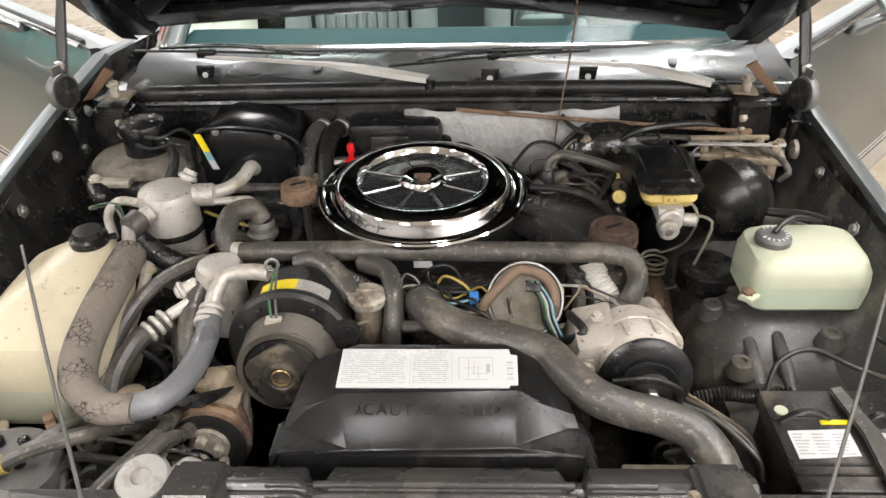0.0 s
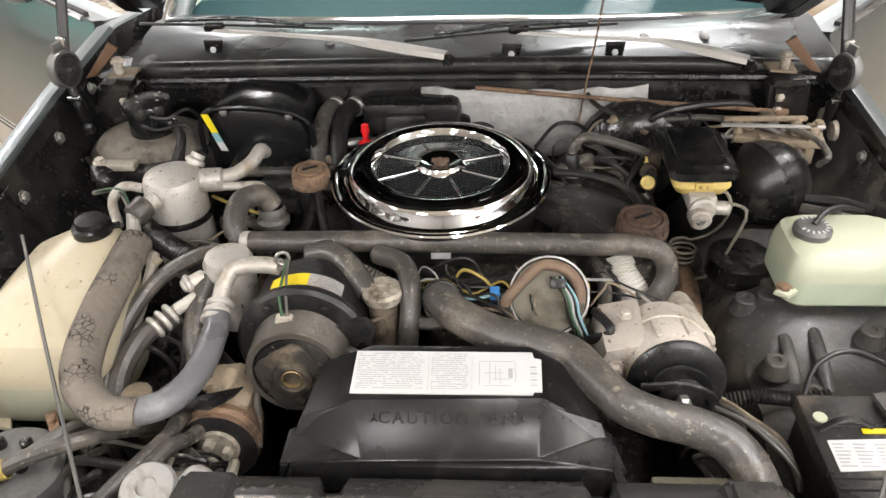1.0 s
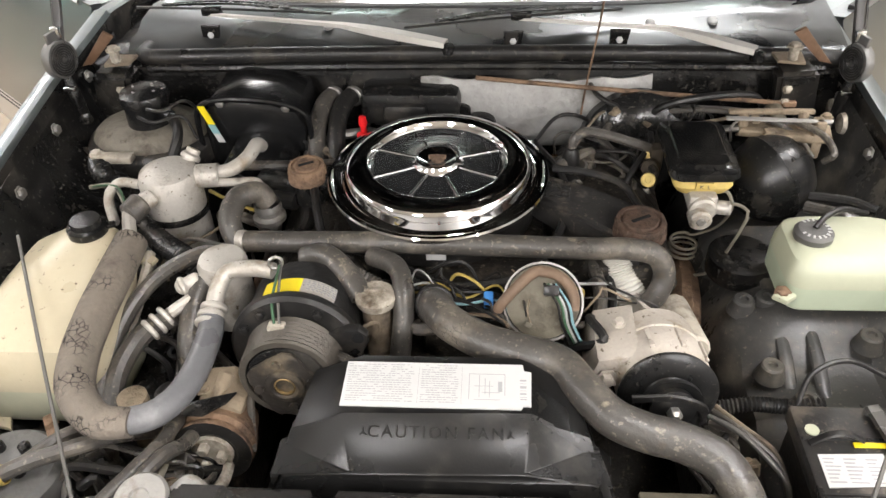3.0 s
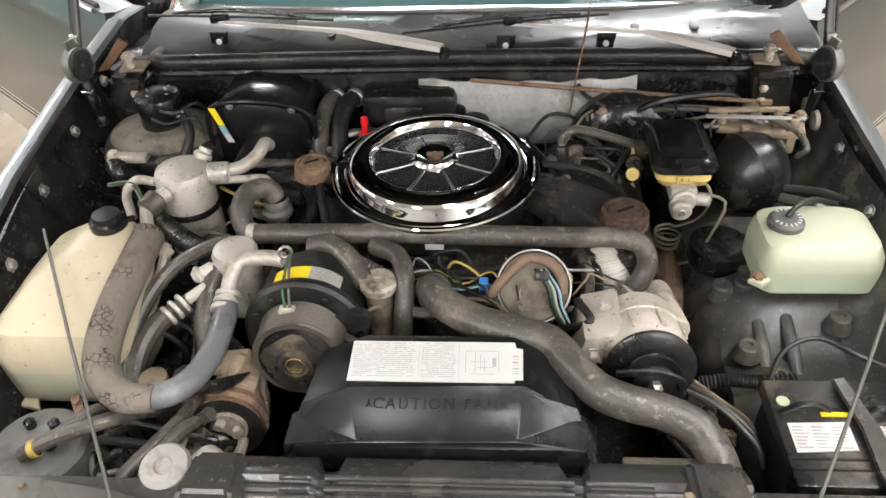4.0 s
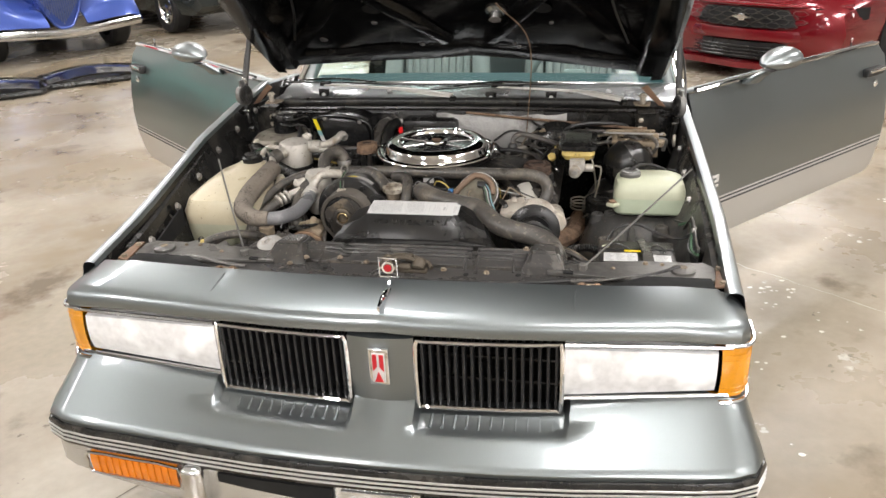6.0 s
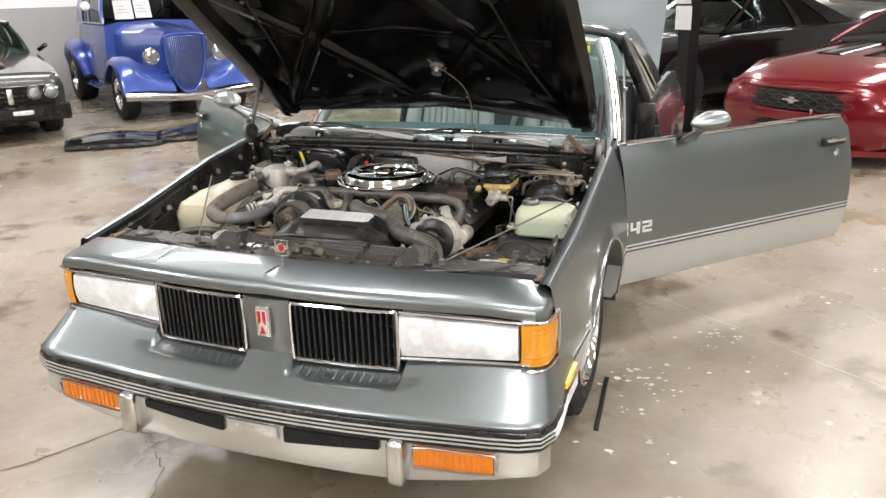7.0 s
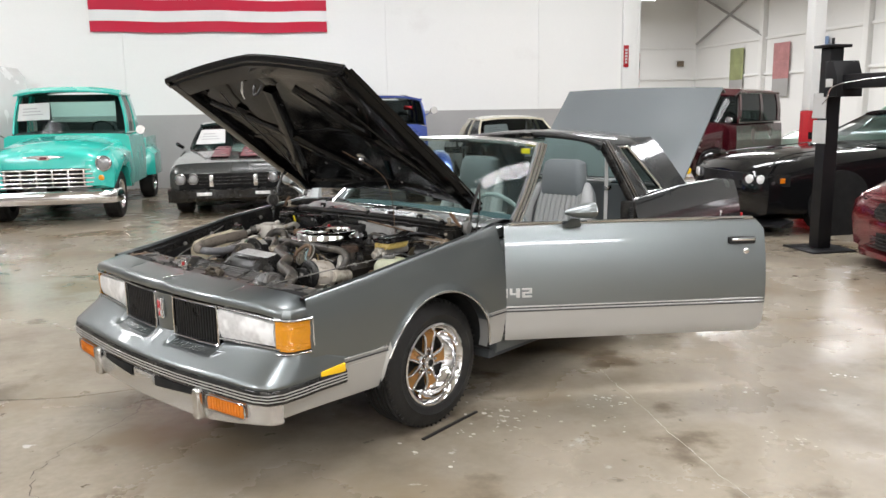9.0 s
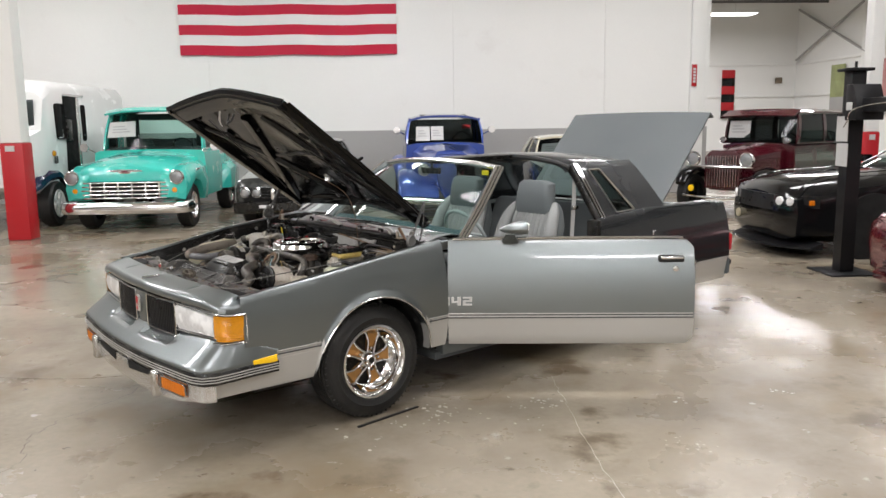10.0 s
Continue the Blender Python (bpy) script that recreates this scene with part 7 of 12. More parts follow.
ep("vacuum_line", bm, "rubber_dk", "black vacuum line round the air cleaner")

# upper radiator hose
bm = B()
tube(bm, [(-0.050, -0.275, 0.835), (-0.045, -0.300, 0.848), (-0.020, -0.338, 0.852), (0.029, -0.368, 0.847), (0.087, -0.386, 0.843), (0.142, -0.405, 0.839), (0.175, -0.449, 0.833), (0.207, -0.486, 0.826), (0.25, -0.504, 0.818), (0.302, -0.514, 0.810), (0.347, -0.535, 0.80), (0.372, -0.575, 0.782), (0.385, -0.63, 0.75), (0.39, -0.68, 0.715)], 0.0275, 18, 8)
ur = ep("radiator_hose", bm, "rubber", "thick grey moulded radiator hose")
bm = B()
cyl(bm, (-0.051, -0.272, 0.832), (-0.047, -0.290, 0.844), 0.031, 20, bevel=0.002)
part("clamp", bm, "rubber_dk", ur)
bm = B()
cyl(bm, (-0.052, -0.25, 0.76), (-0.05, -0.276, 0.836), 0.028, 16)
part("thermostat_neck", bm, "alu_dirty", ur)
# air pump with a brown pipe
TP = to_axis((0.124, -0.232, 0.808), (-0.05, -0.72, 0.55))
bm = B()
turn(bm, [(0, 0), (0.056, 0.0), (0.060, 0.01), (0.060, 0.045), (0.063, 0.047), (0.063, 0.053), (0.060, 0.055)], TP, 34)
ap_ = ep("air_pump", bm, "iron", "dark air pump with a pale rim and brown pipe")
bm = B()
turn(bm, [(0.060, 0.052), (0.0635, 0.053), (0.0635, 0.057), (0.060, 0.058)], TP, 34)
part("pale_rim", bm, "horngrey", ap_)
bm = B()
turn(bm, [(0.058, 0.057), (0.02, 0.059), (0, 0.059)], TP, 34)
part("pump_face", bm, "olive", ap_)
for a in (0.4, 1.6, 2.9, 4.2, 5.3):
    bm = B()
    turn(bm, [(0.006, 0.058), (0.006, 0.063), (0, 0.064)], TP @ Matrix.Translation((0.043 * math.cos(a), 0.043 * math.sin(a), 0)), 6)
    part("pump_bolt", bm, "olive", ap_)
bm = B()
tube(bm, [TP @ Vector((0.048 * math.cos(radians(a)), 0.048 * math.sin(radians(a)), 0.068)) for a in (-10, 15, 40, 65, 90, 115)] + [(0.058, -0.283, 0.846), (0.040, -0.282, 0.80)], 0.0088, 12)
M["brownpipe"] = mat("brown_heat_stained_pipe", (0.17, 0.115, 0.078), 0.7, 0.1, 0.3, 16, 90, 0.3)
part("brown_pipe", bm, "brownpipe", ap_, "brown heat-stained pipe")
for k, (c, o) in enumerate((("rubber_dk", 0), ("rubwire", 0.006), ("belt", 0.010), ("rubber_dk", 0.014), ("palewire", 0.018))):
    bm = B()
    tube(bm, [TP @ Vector((0.0 + o, 0.03, 0.066)), TP @ Vector((0.022 + o, 0.0, 0.080)), TP @ Vector((0.03 + o, -0.03, 0.070)), TP @ Vector((0.045 + o, -0.06, 0.05)), TP @ Vector((0.05 + o, -0.075, 0.0))], 0.0022, 6)
    part("pump_wire", bm, c, ap_)
bm = B()
box(bm, (-0.012, -0.008, 0), (0.012, 0.008, 0.02), 0.002, TP @ Matrix.Translation((0.012, 0.02, 0.06)))
part("plug", bm, "plastic", ap_)
# loom between
for k in range(9):
    c = ("wire_y", "rubber_dk", "rubber_dk", "palewire", "rubber_dk", "tanned", "rubber_dk", "brownpipe", "rubber_dk")[k]
    y = -0.235 - 0.008 * k
    bm = B()
    random.seed(40 + k)
    tube(bm, [(-0.10 + 0.01 * k, y + 0.02, 0.81), (-0.05, y + random.uniform(-0.02, 0.02), 0.835 + random.uniform(-0.01, 0.01)), (0.0, y + random.uniform(-0.02, 0.02), 0.83 + random.uniform(-0.01, 0.015)), (0.05, y + random.uniform(-0.03, 0.01), 0.83), (0.075, y - 0.02, 0.80)], 0.0024, 6)
    ep("loom_wire", bm, c)
bm = B()
box(bm, (0.028, -0.275, 0.822), (0.044, -0.255, 0.845), 0.003, m=None)
ep("blue_plug", bm, "wire_b", "small blue wire plug")

# thin wires straggling over the front of the engine
random.seed(23)
for k in range(22):
    x0 = random.uniform(-0.10, 0.20)
    x1 = x0 + random.uniform(-0.10, 0.14)
    y0, y1 = random.uniform(-0.30, -0.20), random.uniform(-0.26, -0.16)
    z0 = random.uniform(0.815, 0.845)
    bm = B()
    tube(bm, [(x0, y0, z0 - 0.03), (lerp(x0, x1, 0.25), y0 + random.uniform(-0.015, 0.02), z0 + random.uniform(0, 0.012)), (lerp(x0, x1, 0.6) + random.uniform(-0.02, 0.02), (y0 + y1) / 2, z0 + random.uniform(-0.005, 0.016)), (x1, y1, z0 - 0.02)], random.choice((0.0016, 0.002, 0.0026)), 6, 6)
    ep("thin_wire", bm, ("rubber_dk", "belt", "wire_y", "rubber_dk", "tanned", "rubber_dk", "rubber_dk", "rubber_dk")[k % 8])

# alternator
TA = to_axis((0.295, -0.27, 0.755), (0.05, -1, 0.18))
al = thing("alternator", "", "")
al.parent = coupe
al["label"] = "pale cast alternator with a large black pulley fan"
bm = B()
turn(bm, [(0, 0), (0.06, 0.0), (0.07, 0.012), (0.072, 0.05), (0.074, 0.052), (0.074, 0.06), (0.072, 0.062), (0.072, 0.11), (0.064, 0.122), (0.03, 0.13)], TA, 36)
part("housing", bm, "alu_tan", al)
for k in range(10):
    a = radians(36 * k)
    bm = B()
    box(bm, (0.071, -0.004, 0.068), (0.076, 0.004, 0.112), 0.001, TA @ Matrix.Rotation(a, 4, "Z"), seg=1)
    part("fin", bm, "alu_tan", al)
bm = B()
turn(bm, [(0.03, 0.128), (0.073, 0.130), (0.075, 0.138), (0.066, 0.144), (0.04, 0.146), (0.036, 0.152), (0.046, 0.158), (0.046, 0.166), (0.032, 0.160), (0.034, 0.172), (0.02, 0.176), (0, 0.176)], TA, 40)
part("pulley", bm, "plastic", al, "black pulley and fan")
bm = B()
turn(bm, [(0.011, 0.174), (0.011, 0.186), (0.006, 0.192), (0, 0.192)], TA, 6)
part("pulley_nut", bm, "steel", al)
bm = B()
prism(bm, [(0.185, 0.765), (0.20, 0.815), (0.26, 0.83), (0.27, 0.79), (0.24, 0.755)], -0.375, -0.26, "y", 0.01)
bolt(bm, (0.215, -0.377, 0.785), (0, -1, 0), 0.011, 0.014)
bolt(bm, (0.235, -0.31, 0.83), (0, 0, 1), 0.008, 0.01)
part("bracket", bm, "alu_tan", al, "cast mounting bracket")
bm = B()
tube(bm, [(0.245, -0.432, 0.80), (0.30, -0.436, 0.808), (0.345, -0.432, 0.785), (0.352, -0.43, 0.75)], 0.0045, 8, flat=1.8)
part("belt", bm, "rubber_dk", al)
bm = B()
cyl(bm, (0.345, -0.18, 0.745), (0.36, -0.30, 0.76), 0.03, 14)
part("terminal_cover", bm, "alu_dirty", al)

# fan shroud with warning
sh = thing("fan_shroud", "", "")
sh.parent = coupe
sh["label"] = "satin black plastic fan shroud with raised warning letters"
bm = B()
prof_l = [(-0.285, 0.72), (-0.245, 0.812), (-0.16, 0.845), (0.10, 0.845), (0.19, 0.808), (0.225, 0.72)]
secs = []
for y, dz, sx, top in ((-0.545, -0.036, 1.0, 0.0), (-0.535, -0.020, 0.99, 0.0), (-0.515, 0.002, 0.94, 0.006), (-0.505, 0.002, 0.93, 0.006), (-0.43, 0.010, 0.86, 0.01), (-0.415, 0.006, 0.85, 0.01)):
    c = -0.03
    secs.append([(c + (x - c) * sx, y, z + dz + (top if z > 0.8 else 0)) for x, z in prof_l])
grid(bm, secs)
part("shroud_body", bm, "shroud", sh)
# sloping front face with two slanted side facets, over a flat ledge
bm = B()
WP = {k: bm.verts.new(p) for k, p in {"tl": (-0.158, -0.516, 0.8565), "tr": (0.098, -0.509, 0.8565), "bl": (-0.140, -0.582, 0.814), "br": (0.088, -0.576, 0.814), "l": (-0.248, -0.524, 0.8), "r": (0.188, -0.520, 0.8), "cl": (-0.252, -0.578, 0.798), "cr": (0.204, -0.580, 0.798), "kl": (-0.252, -0.585, 0.755), "kr": (0.204, -0.587, 0.755), "ul": (-0.262, -0.50, 0.755), "ur": (0.212, -0.50, 0.755)}.items()}
for q in (("tl", "tr", "br", "bl"), ("tl", "bl", "l"), ("tr", "r", "br"), ("l", "bl", "cl"), ("bl", "br", "cr", "cl"), ("br", "r", "cr"), ("cl", "cr", "kr", "kl"), ("l", "cl", "kl", "ul"), ("r", "ur", "kr", "cr")):
    bm.faces.new([WP[k] for k in q])
bmesh.ops.recalc_face_normals(bm, faces=bm.faces)
bmesh.ops.bevel(bm, geom=[e for e in bm.edges if len(e.link_faces) == 2], offset=0.0025, segments=2, affect="EDGES")
part("front_face", bm, "shroud", sh, angle=50)
bm = B()
prism(bm, [(-0.163, -0.502), (0.084, -0.502), (0.086, -0.497), (0.097, -0.497), (0.098, -0.444), (0.088, -0.442), (0.086, -0.432), (-0.160, -0.432)], 0.0, 0.002, "z")
for v in bm.verts:
    v.co.z += table(v.co.y, [(-0.502, 0.8535), (-0.432, 0.8645)])
lb = part("notice_label", bm, "white", sh, "white notice label with fine print", smooth=False)
random.seed(5)
bm = B()
for k in range(17):
    y = -0.4365 - k * 0.0036
    z = table(y, [(-0.502, 0.8535), (-0.432, 0.8645)]) + 0.0024
    for x0, x1 in ((-0.157, -0.062), (-0.054, 0.0)):
        x = x0
        while x < x1 - 0.006:
            w = random.uniform(0.002, 0.007)
            if random.random() < 0.82:
                box(bm, (x, y - 0.0006, z), (min(x + w, x1), y + 0.0006, z + 0.0003))
            x += w + 0.0012
for a, b in (((0.012, -0.488), (0.013, -0.448)), ((0.012, -0.449), (0.062, -0.448)), ((0.061, -0.482), (0.062, -0.448)), ((0.02, -0.489), (0.055, -0.488)), ((0.026, -0.485), (0.027, -0.45)), ((0.034, -0.48), (0.035, -0.455)), ((0.040, -0.485), (0.041, -0.46)), ((0.02, -0.468), (0.045, -0.467)), ((0.03, -0.478), (0.055, -0.477)), ((0.052, -0.476), (0.058, -0.46)), ((0.082, -0.488), (0.091, -0.486)), ((0.082, -0.484), (0.091, -0.483)), ((0.082, -0.480), (0.091, -0.477)), ((0.082, -0.474), (0.091, -0.473)), ((0.082, -0.470), (0.091, -0.466)), ((0.082, -0.463), (0.091, -0.462)), ((0.082, -0.459), (0.091, -0.456)), ((0.002, -0.496), (0.0025, -0.438)), ((-0.058, -0.496), (-0.0575, -0.438))):
    y = (a[1] + b[1]) / 2
    z0, z1 = table(a[1], [(-0.502, 0.8535), (-0.432, 0.8645)]) + 0.0024, table(b[1], [(-0.502, 0.8535), (-0.432, 0.8645)]) + 0.0024
    vs = [bm.verts.new(p) for p in ((a[0], a[1], z0), (b[0], a[1], z0), (b[0], b[1], z1), (a[0], b[1], z1))]
    bm.faces.new(vs)
tagged(part("fine_print", bm, "inkgrey", lb, "unreadable fine print and a diagram", smooth=False), kind="stuff")


def letters(text, size, depth):
    """Letters from the built-in font as a mesh."""
    cu = bpy.data.curves.new("letters", "FONT")
    cu.body, cu.size, cu.extrude, cu.align_x, cu.align_y = text, size, depth, "CENTER", "CENTER"
    cu.space_character = 1.25
    cu.resolution_u = 3
    ob = new("letters", cu)
    bpy.context.view_layer.update()
    me = bpy.data.meshes.new_from_object(ob.evaluated_get(bpy.context.evaluated_depsgraph_get()))
    bpy.data.objects.remove(ob)
    return me


me = letters("CAUTION FAN", 0.023, 0.0012)
me.materials.append(M["shroud"])
ob = new("warning_letters", me)
ob.parent = sh
d1 = Vector((0, 0.066, 0.0425)).normalized()
ob.matrix_basis = Matrix(((1, 0, 0, -0.030), (0, d1.y, -d1.z, -0.536), (0, d1.z, d1.y, 0.8437), (0, 0, 0, 1)))
for x in (-0.138, 0.076):
    bm = B()
    for k in range(5):
        a = radians((-45, 45, 180, 180, 180)[k])
        box(bm, (-0.001, 0, 0), (0.001, 0.006, 0.0016), 0, Matrix.Translation((x * 0.92, -0.536, 0.8430)) @ Matrix.Rotation(radians(33), 4, "X") @ Matrix.Rotation(a + math.pi, 4, "Z"))
    part("raised_star", bm, "shroud", sh, smooth=False)
for s, x in ((-1, -0.252), (1, 0.205)):
    bm = B()
    prism(bm, [(x - 0.006, -0.655), (x + 0.006, -0.655), (x - s * 0.03, -0.45), (x - s * 0.045, -0.45)], 0.745, 0.80, "z", 0.004)
    part("shroud_flange", bm, "shroud", sh)
bm = B()
box(bm, (0.24, -0.625, 0.76), (0.36, -0.565, 0.772), 0.004)
ep("shroud_bracket", bm, "olive", "bare dusty bracket")

# radiator support with the moulded cover
bm = B()
box(bm, (-0.36, -0.72, 0.40), (0.40, -0.655, 0.80), 0.01)
ep("radiator", bm, "iron", "dark radiator core")
rs = thing("radiator_support", "", "")
rs.parent = coupe
rs["label"] = "black pressed radiator support panel with bolts and ribs"
bm = B()
rows = []
for k in range(156):
    x = lerp(-0.775, 0.775, k / 155)
    ax = abs(x + 0.0)
    up = 1.0 if -0.37 < x < 0.40 else 0.0
    e = hood_edge(x)
    notch = 1.0 if min(abs(x + 0.175), abs(x - 0.1625)) < 0.0155 else 0.0
    up *= 1 - 0.45 * notch
    r = [(x, -0.590 - 0.055 * (1 - up), 0.760 + 0.025 * up), (x, -0.597 - 0.045 * (1 - up), 0.785 + 0.012 * up), (x, -0.606 - 0.036 * (1 - up), 0.792 + 0.012 * up), (x, -0.622 - 0.02 * (1 - up), 0.797 + 0.018 * up), (x, -0.640, 0.799 + 0.025 * up), (x, -0.646, 0.799 + 0.0265 * up), (x, -0.650, 0.798 + 0.0245 * up), (x, -0.654, 0.798 + 0.019 * up), (x, -0.6585, 0.798 + 0.0205 * up), (x, -0.6625, 0.798 + 0.019 * up), (x, -0.666, 0.798 + 0.0145 * up), (x, -0.6695, 0.798 + 0.0155 * up), (x, -0.6735, 0.798 + 0.0135 * up), (x, -0.6775, 0.797 + 0.0095 * up), (x, -0.706, 0.797 + 0.005 * up), (x, -0.712, 0.797), (x, -0.725, 0.797), (x, e + 0.020, 0.795), (x, e + 0.012, 0.775), (x, e + 0.004, 0.74)]
    rows.append(r)
grid(bm, rows, thick=0.003)
part("support_panel", bm, "cover", rs, angle=30)
M["baygrey"] = mat("scuffed_grey_panel", (0.10, 0.096, 0.089), 0.30, 0.2, 0.3, 5, 60, 0.1, dirt=(0.03, 0.03, 0.03), dirt_amt=0.35, dirt_scale=6)
for s in (-1, 1):
    bm = B()
    prism(bm, [(s * 0.36, -0.735), (s * 0.36, -0.70), (s * 0.47, -0.665), (s * 0.60, -0.648), (s * 0.745, -0.645), (s * 0.765, -0.67), (s * 0.76, -0.745), (s * 0.57, -0.752)], 0.798, 0.808, "z", 0.003)
    part("side_plate", bm, "baygrey", rs, "scuffed grey side plate")
    for x, y, rr in ((0.688, -0.70, 0.014), (0.60, -0.665, 0.007), (0.52, -0.70, 0.006), (0.64, -0.668, 0.006)):
        bm = B()
        bolt(bm, (s * x, y, 0.807), (0, 0, 1), rr * 0.75, rr)
        part("panel_bolt", bm, "grime", rs)
    bm = B()
    turn(bm, [(0.030, 0), (0.030, 0.010), (0.022, 0.014), (0, 0.014)], Matrix.Translation((s * 0.688, -0.70, 0.805)), 22)
    part("rubber_stop", bm, "baygrey", rs)
    bm = B()
    box(bm, (s * 0.40, -0.742, 0.8075), (s * 0.425, -0.728, 0.8095), 0.003)
    part("panel_slot", bm, "void", rs, "dark slot")
    bm = B()
    prism(bm, [(s * 0.50, -0.800), (s * 0.755, -0.786), (s * 0.750, -0.735), (s * 0.60, -0.738), (s * 0.56, -0.765)], 0.800, 0.8105, "z", 0.002)
    part("panel_slot", bm, "void", rs, "dark slot")
    bm = B()
    box(bm, (s * 0.435, -0.812, 0.795), (s * 0.495, -0.782, 0.805), 0.003)
    nb = part("nose_bracket", bm, "tanned", rs, "pale bracket with rusty bolts")
    for x in (0.447, 0.483):
        bm = B()
        bolt(bm, (s * x, -0.796, 0.805), (0, 0, 1), 0.008, 0.006)
        part("bracket_bolt", bm, "rust", nb)
    bm = B()
    prism(bm, [(s * 0.752, -0.785), (s * 0.785, -0.775), (s * 0.79, -0.67), (s * 0.768, -0.665)], 0.806, 0.8125, "z", 0.002)
    cbk = part("corner_bracket", bm, "rustplate", rs, "brown rust-stained corner bracket")
    for y in (-0.765, -0.69):
        bm = B()
        bolt(bm, (s * 0.772, y, 0.8125), (0, 0, 1), 0.007, 0.007)
        part("bracket_bolt", bm, "grime", cbk)
    bm = B()
    tube(bm, [(s * 0.62, -0.728, 0.808), (s * 0.56, -0.742, 0.810), (s * 0.50, -0.765, 0.809), (s * 0.42, -0.772, 0.804)], 0.006, 8, 4, flat=0.6)
    part("plate_bead", bm, "baygrey", rs)
    # tall moulded humps at both ends of the cover
    bm = B()
    loft(bm, [[(s * 0.28 + 0.01, -0.74, 0.79), (s * 0.40 + 0.01, -0.74, 0.79), (s * 0.39 + 0.01, -0.715, 0.815), (s * 0.30 + 0.01, -0.715, 0.815)], [(s * 0.28 + 0.01, -0.70, 0.79), (s * 0.40 + 0.01, -0.70, 0.79), (s * 0.375 + 0.01, -0.69, 0.842), (s * 0.305 + 0.01, -0.69, 0.842)], [(s * 0.28 + 0.01, -0.60, 0.77), (s * 0.39 + 0.01, -0.60, 0.77), (s * 0.37 + 0.01, -0.615, 0.832), (s * 0.305 + 0.01, -0.615, 0.832)]])
    bmesh.ops.bevel(bm, geom=list(bm.edges), offset=0.007, segments=2, affect="EDGES")
    part("cover_hump", bm, "cover", rs)
for x0, x1 in ((-0.236, -0.194), (-0.157, 0.145), (0.18, 0.265)):
    for y, z in ((-0.6475, 0.8215), (-0.6605, 0.8145), (-0.6715, 0.8095)):
        bm = B()
        tube(bm, [(x0, y, z - 0.003), (x0 + 0.006, y, z), (x1 - 0.006, y, z), (x1, y, z - 0.003)], 0.0052, 12, 3)
        part("cover_rib", bm, "cover", rs)
for x in (-0.24, 0.148, 0.178, 0.272):
    bm = B()
    tube(bm, [(x, -0.664, 0.810), (x, -0.676, 0.806), (x + 0.002, -0.706, 0.800), (x + 0.004, -0.728, 0.795)], 0.0045, 10, 3)
    part("cover_rib", bm, "cover", rs)
for x, y, z in ((-0.311, -0.738, 0.80), (-0.109, -0.717, 0.803), (0.304, -0.678, 0.84), (-0.185, -0.70, 0.805), (0.10, -0.735, 0.80), (0.21, -0.742, 0.80), (-0.03, -0.71, 0.805), (-0.275, -0.71, 0.806)):
    bm = B()
    bolt(bm, (x, y, z), (0, 0, 1), 0.006, 0.006)
    part("panel_bolt", bm, "grime", rs)
for x, y in ((0.16, -0.755), (-0.21, -0.75), (-0.05, -0.77), (0.29, -0.745)):
    bm = B()
    turn(bm, [(0, 0), (0.007, 0), (0.007, 0.0012), (0, 0.0012)], Matrix.Translation((x, y, 0.7995)), 12)
    part("round_hole", bm, "void", rs)
bm = B()
tube(bm, [(-0.66, -0.755, 0.803), (-0.50, -0.79, 0.802), (-0.35, -0.797, 0.80), (0.0, -0.80, 0.80), (0.30, -0.785, 0.80), (0.44, -0.762, 0.803), (0.58, -0.74, 0.808), (0.68, -0.70, 0.82)], 0.004, 6, 8)
part("release_cable", bm, "rubber_dk", rs)
# latch
bm = B()
box(bm, (-0.06, -0.755, 0.795), (0.06, -0.728, 0.806), 0.004)
cyl(bm, (-0.045, -0.75, 0.805), (-0.045, -0.722, 0.826), 0.016, 14)
cyl(bm, (0.035, -0.75, 0.803), (0.038, -0.726, 0.822), 0.018, 14)
box(bm, (-0.018, -0.758, 0.803), (0.018, -0.735, 0.818), 0.006)
tube(bm, [(-0.065, -0.735, 0.808), (-0.04, -0.715, 0.822), (0.0, -0.712, 0.826), (0.05, -0.72, 0.815), (0.07, -0.74, 0.806)], 0.006, 8)
tube(bm, [(-0.045, -0.735, 0.822), (0.0, -0.742, 0.834), (0.038, -0.735, 0.820)], 0.006, 8)
bolt(bm, (0.012, -0.728, 0.825), (0, 0, 1), 0.011, 0.012)
M["brass"] = mat("tarnished_brassy_latch", (0.085, 0.07, 0.052), 0.55, 0.5, 0.25, 14, 90, 0.3, dirt=(0.05, 0.04, 0.03), dirt_amt=0.35)
ep("bonnet_latch", bm, "brass", "tarnished bonnet latch")

# battery
bt = thing("battery", "", "")
bt.parent = coupe
bt["label"] = "black car battery with white labels under a steel strap"
bm = B()
box(bm, (0.49, -0.59, 0.56), (0.685, -0.40, 0.742), 0.008)
box(bm, (0.484, -0.596, 0.72), (0.691, -0.394, 0.752), 0.006)
part("case", bm, "dustblack", bt)
bm = B()
prism(bm, [(0.50, -0.538), (0.590, -0.532), (0.590, -0.480), (0.50, -0.484)], 0.7515, 0.7535, "z")
prism(bm, [(0.632, -0.538), (0.678, -0.538), (0.678, -0.490), (0.632, -0.487)], 0.7515, 0.7535, "z")
part("battery_label", bm, "white", bt, "white battery label", smooth=False)
bm = B()
for k in range(7):
    for x0, x1 in ((0.504, 0.526), (0.532, 0.556), (0.562, 0.584), (0.637, 0.671)):
        box(bm, (x0, -0.530 + k * 0.0063, 0.7537), (x1 - 0.003 * (k * 7 % 4), -0.5275 + k * 0.0063, 0.7540))
tagged(part("label_print", bm, "inkgrey", bt, "unreadable label print", smooth=False), kind="stuff")
bm = B()
box(bm, (0.555, -0.47, 0.7515), (0.60, -0.462, 0.754))
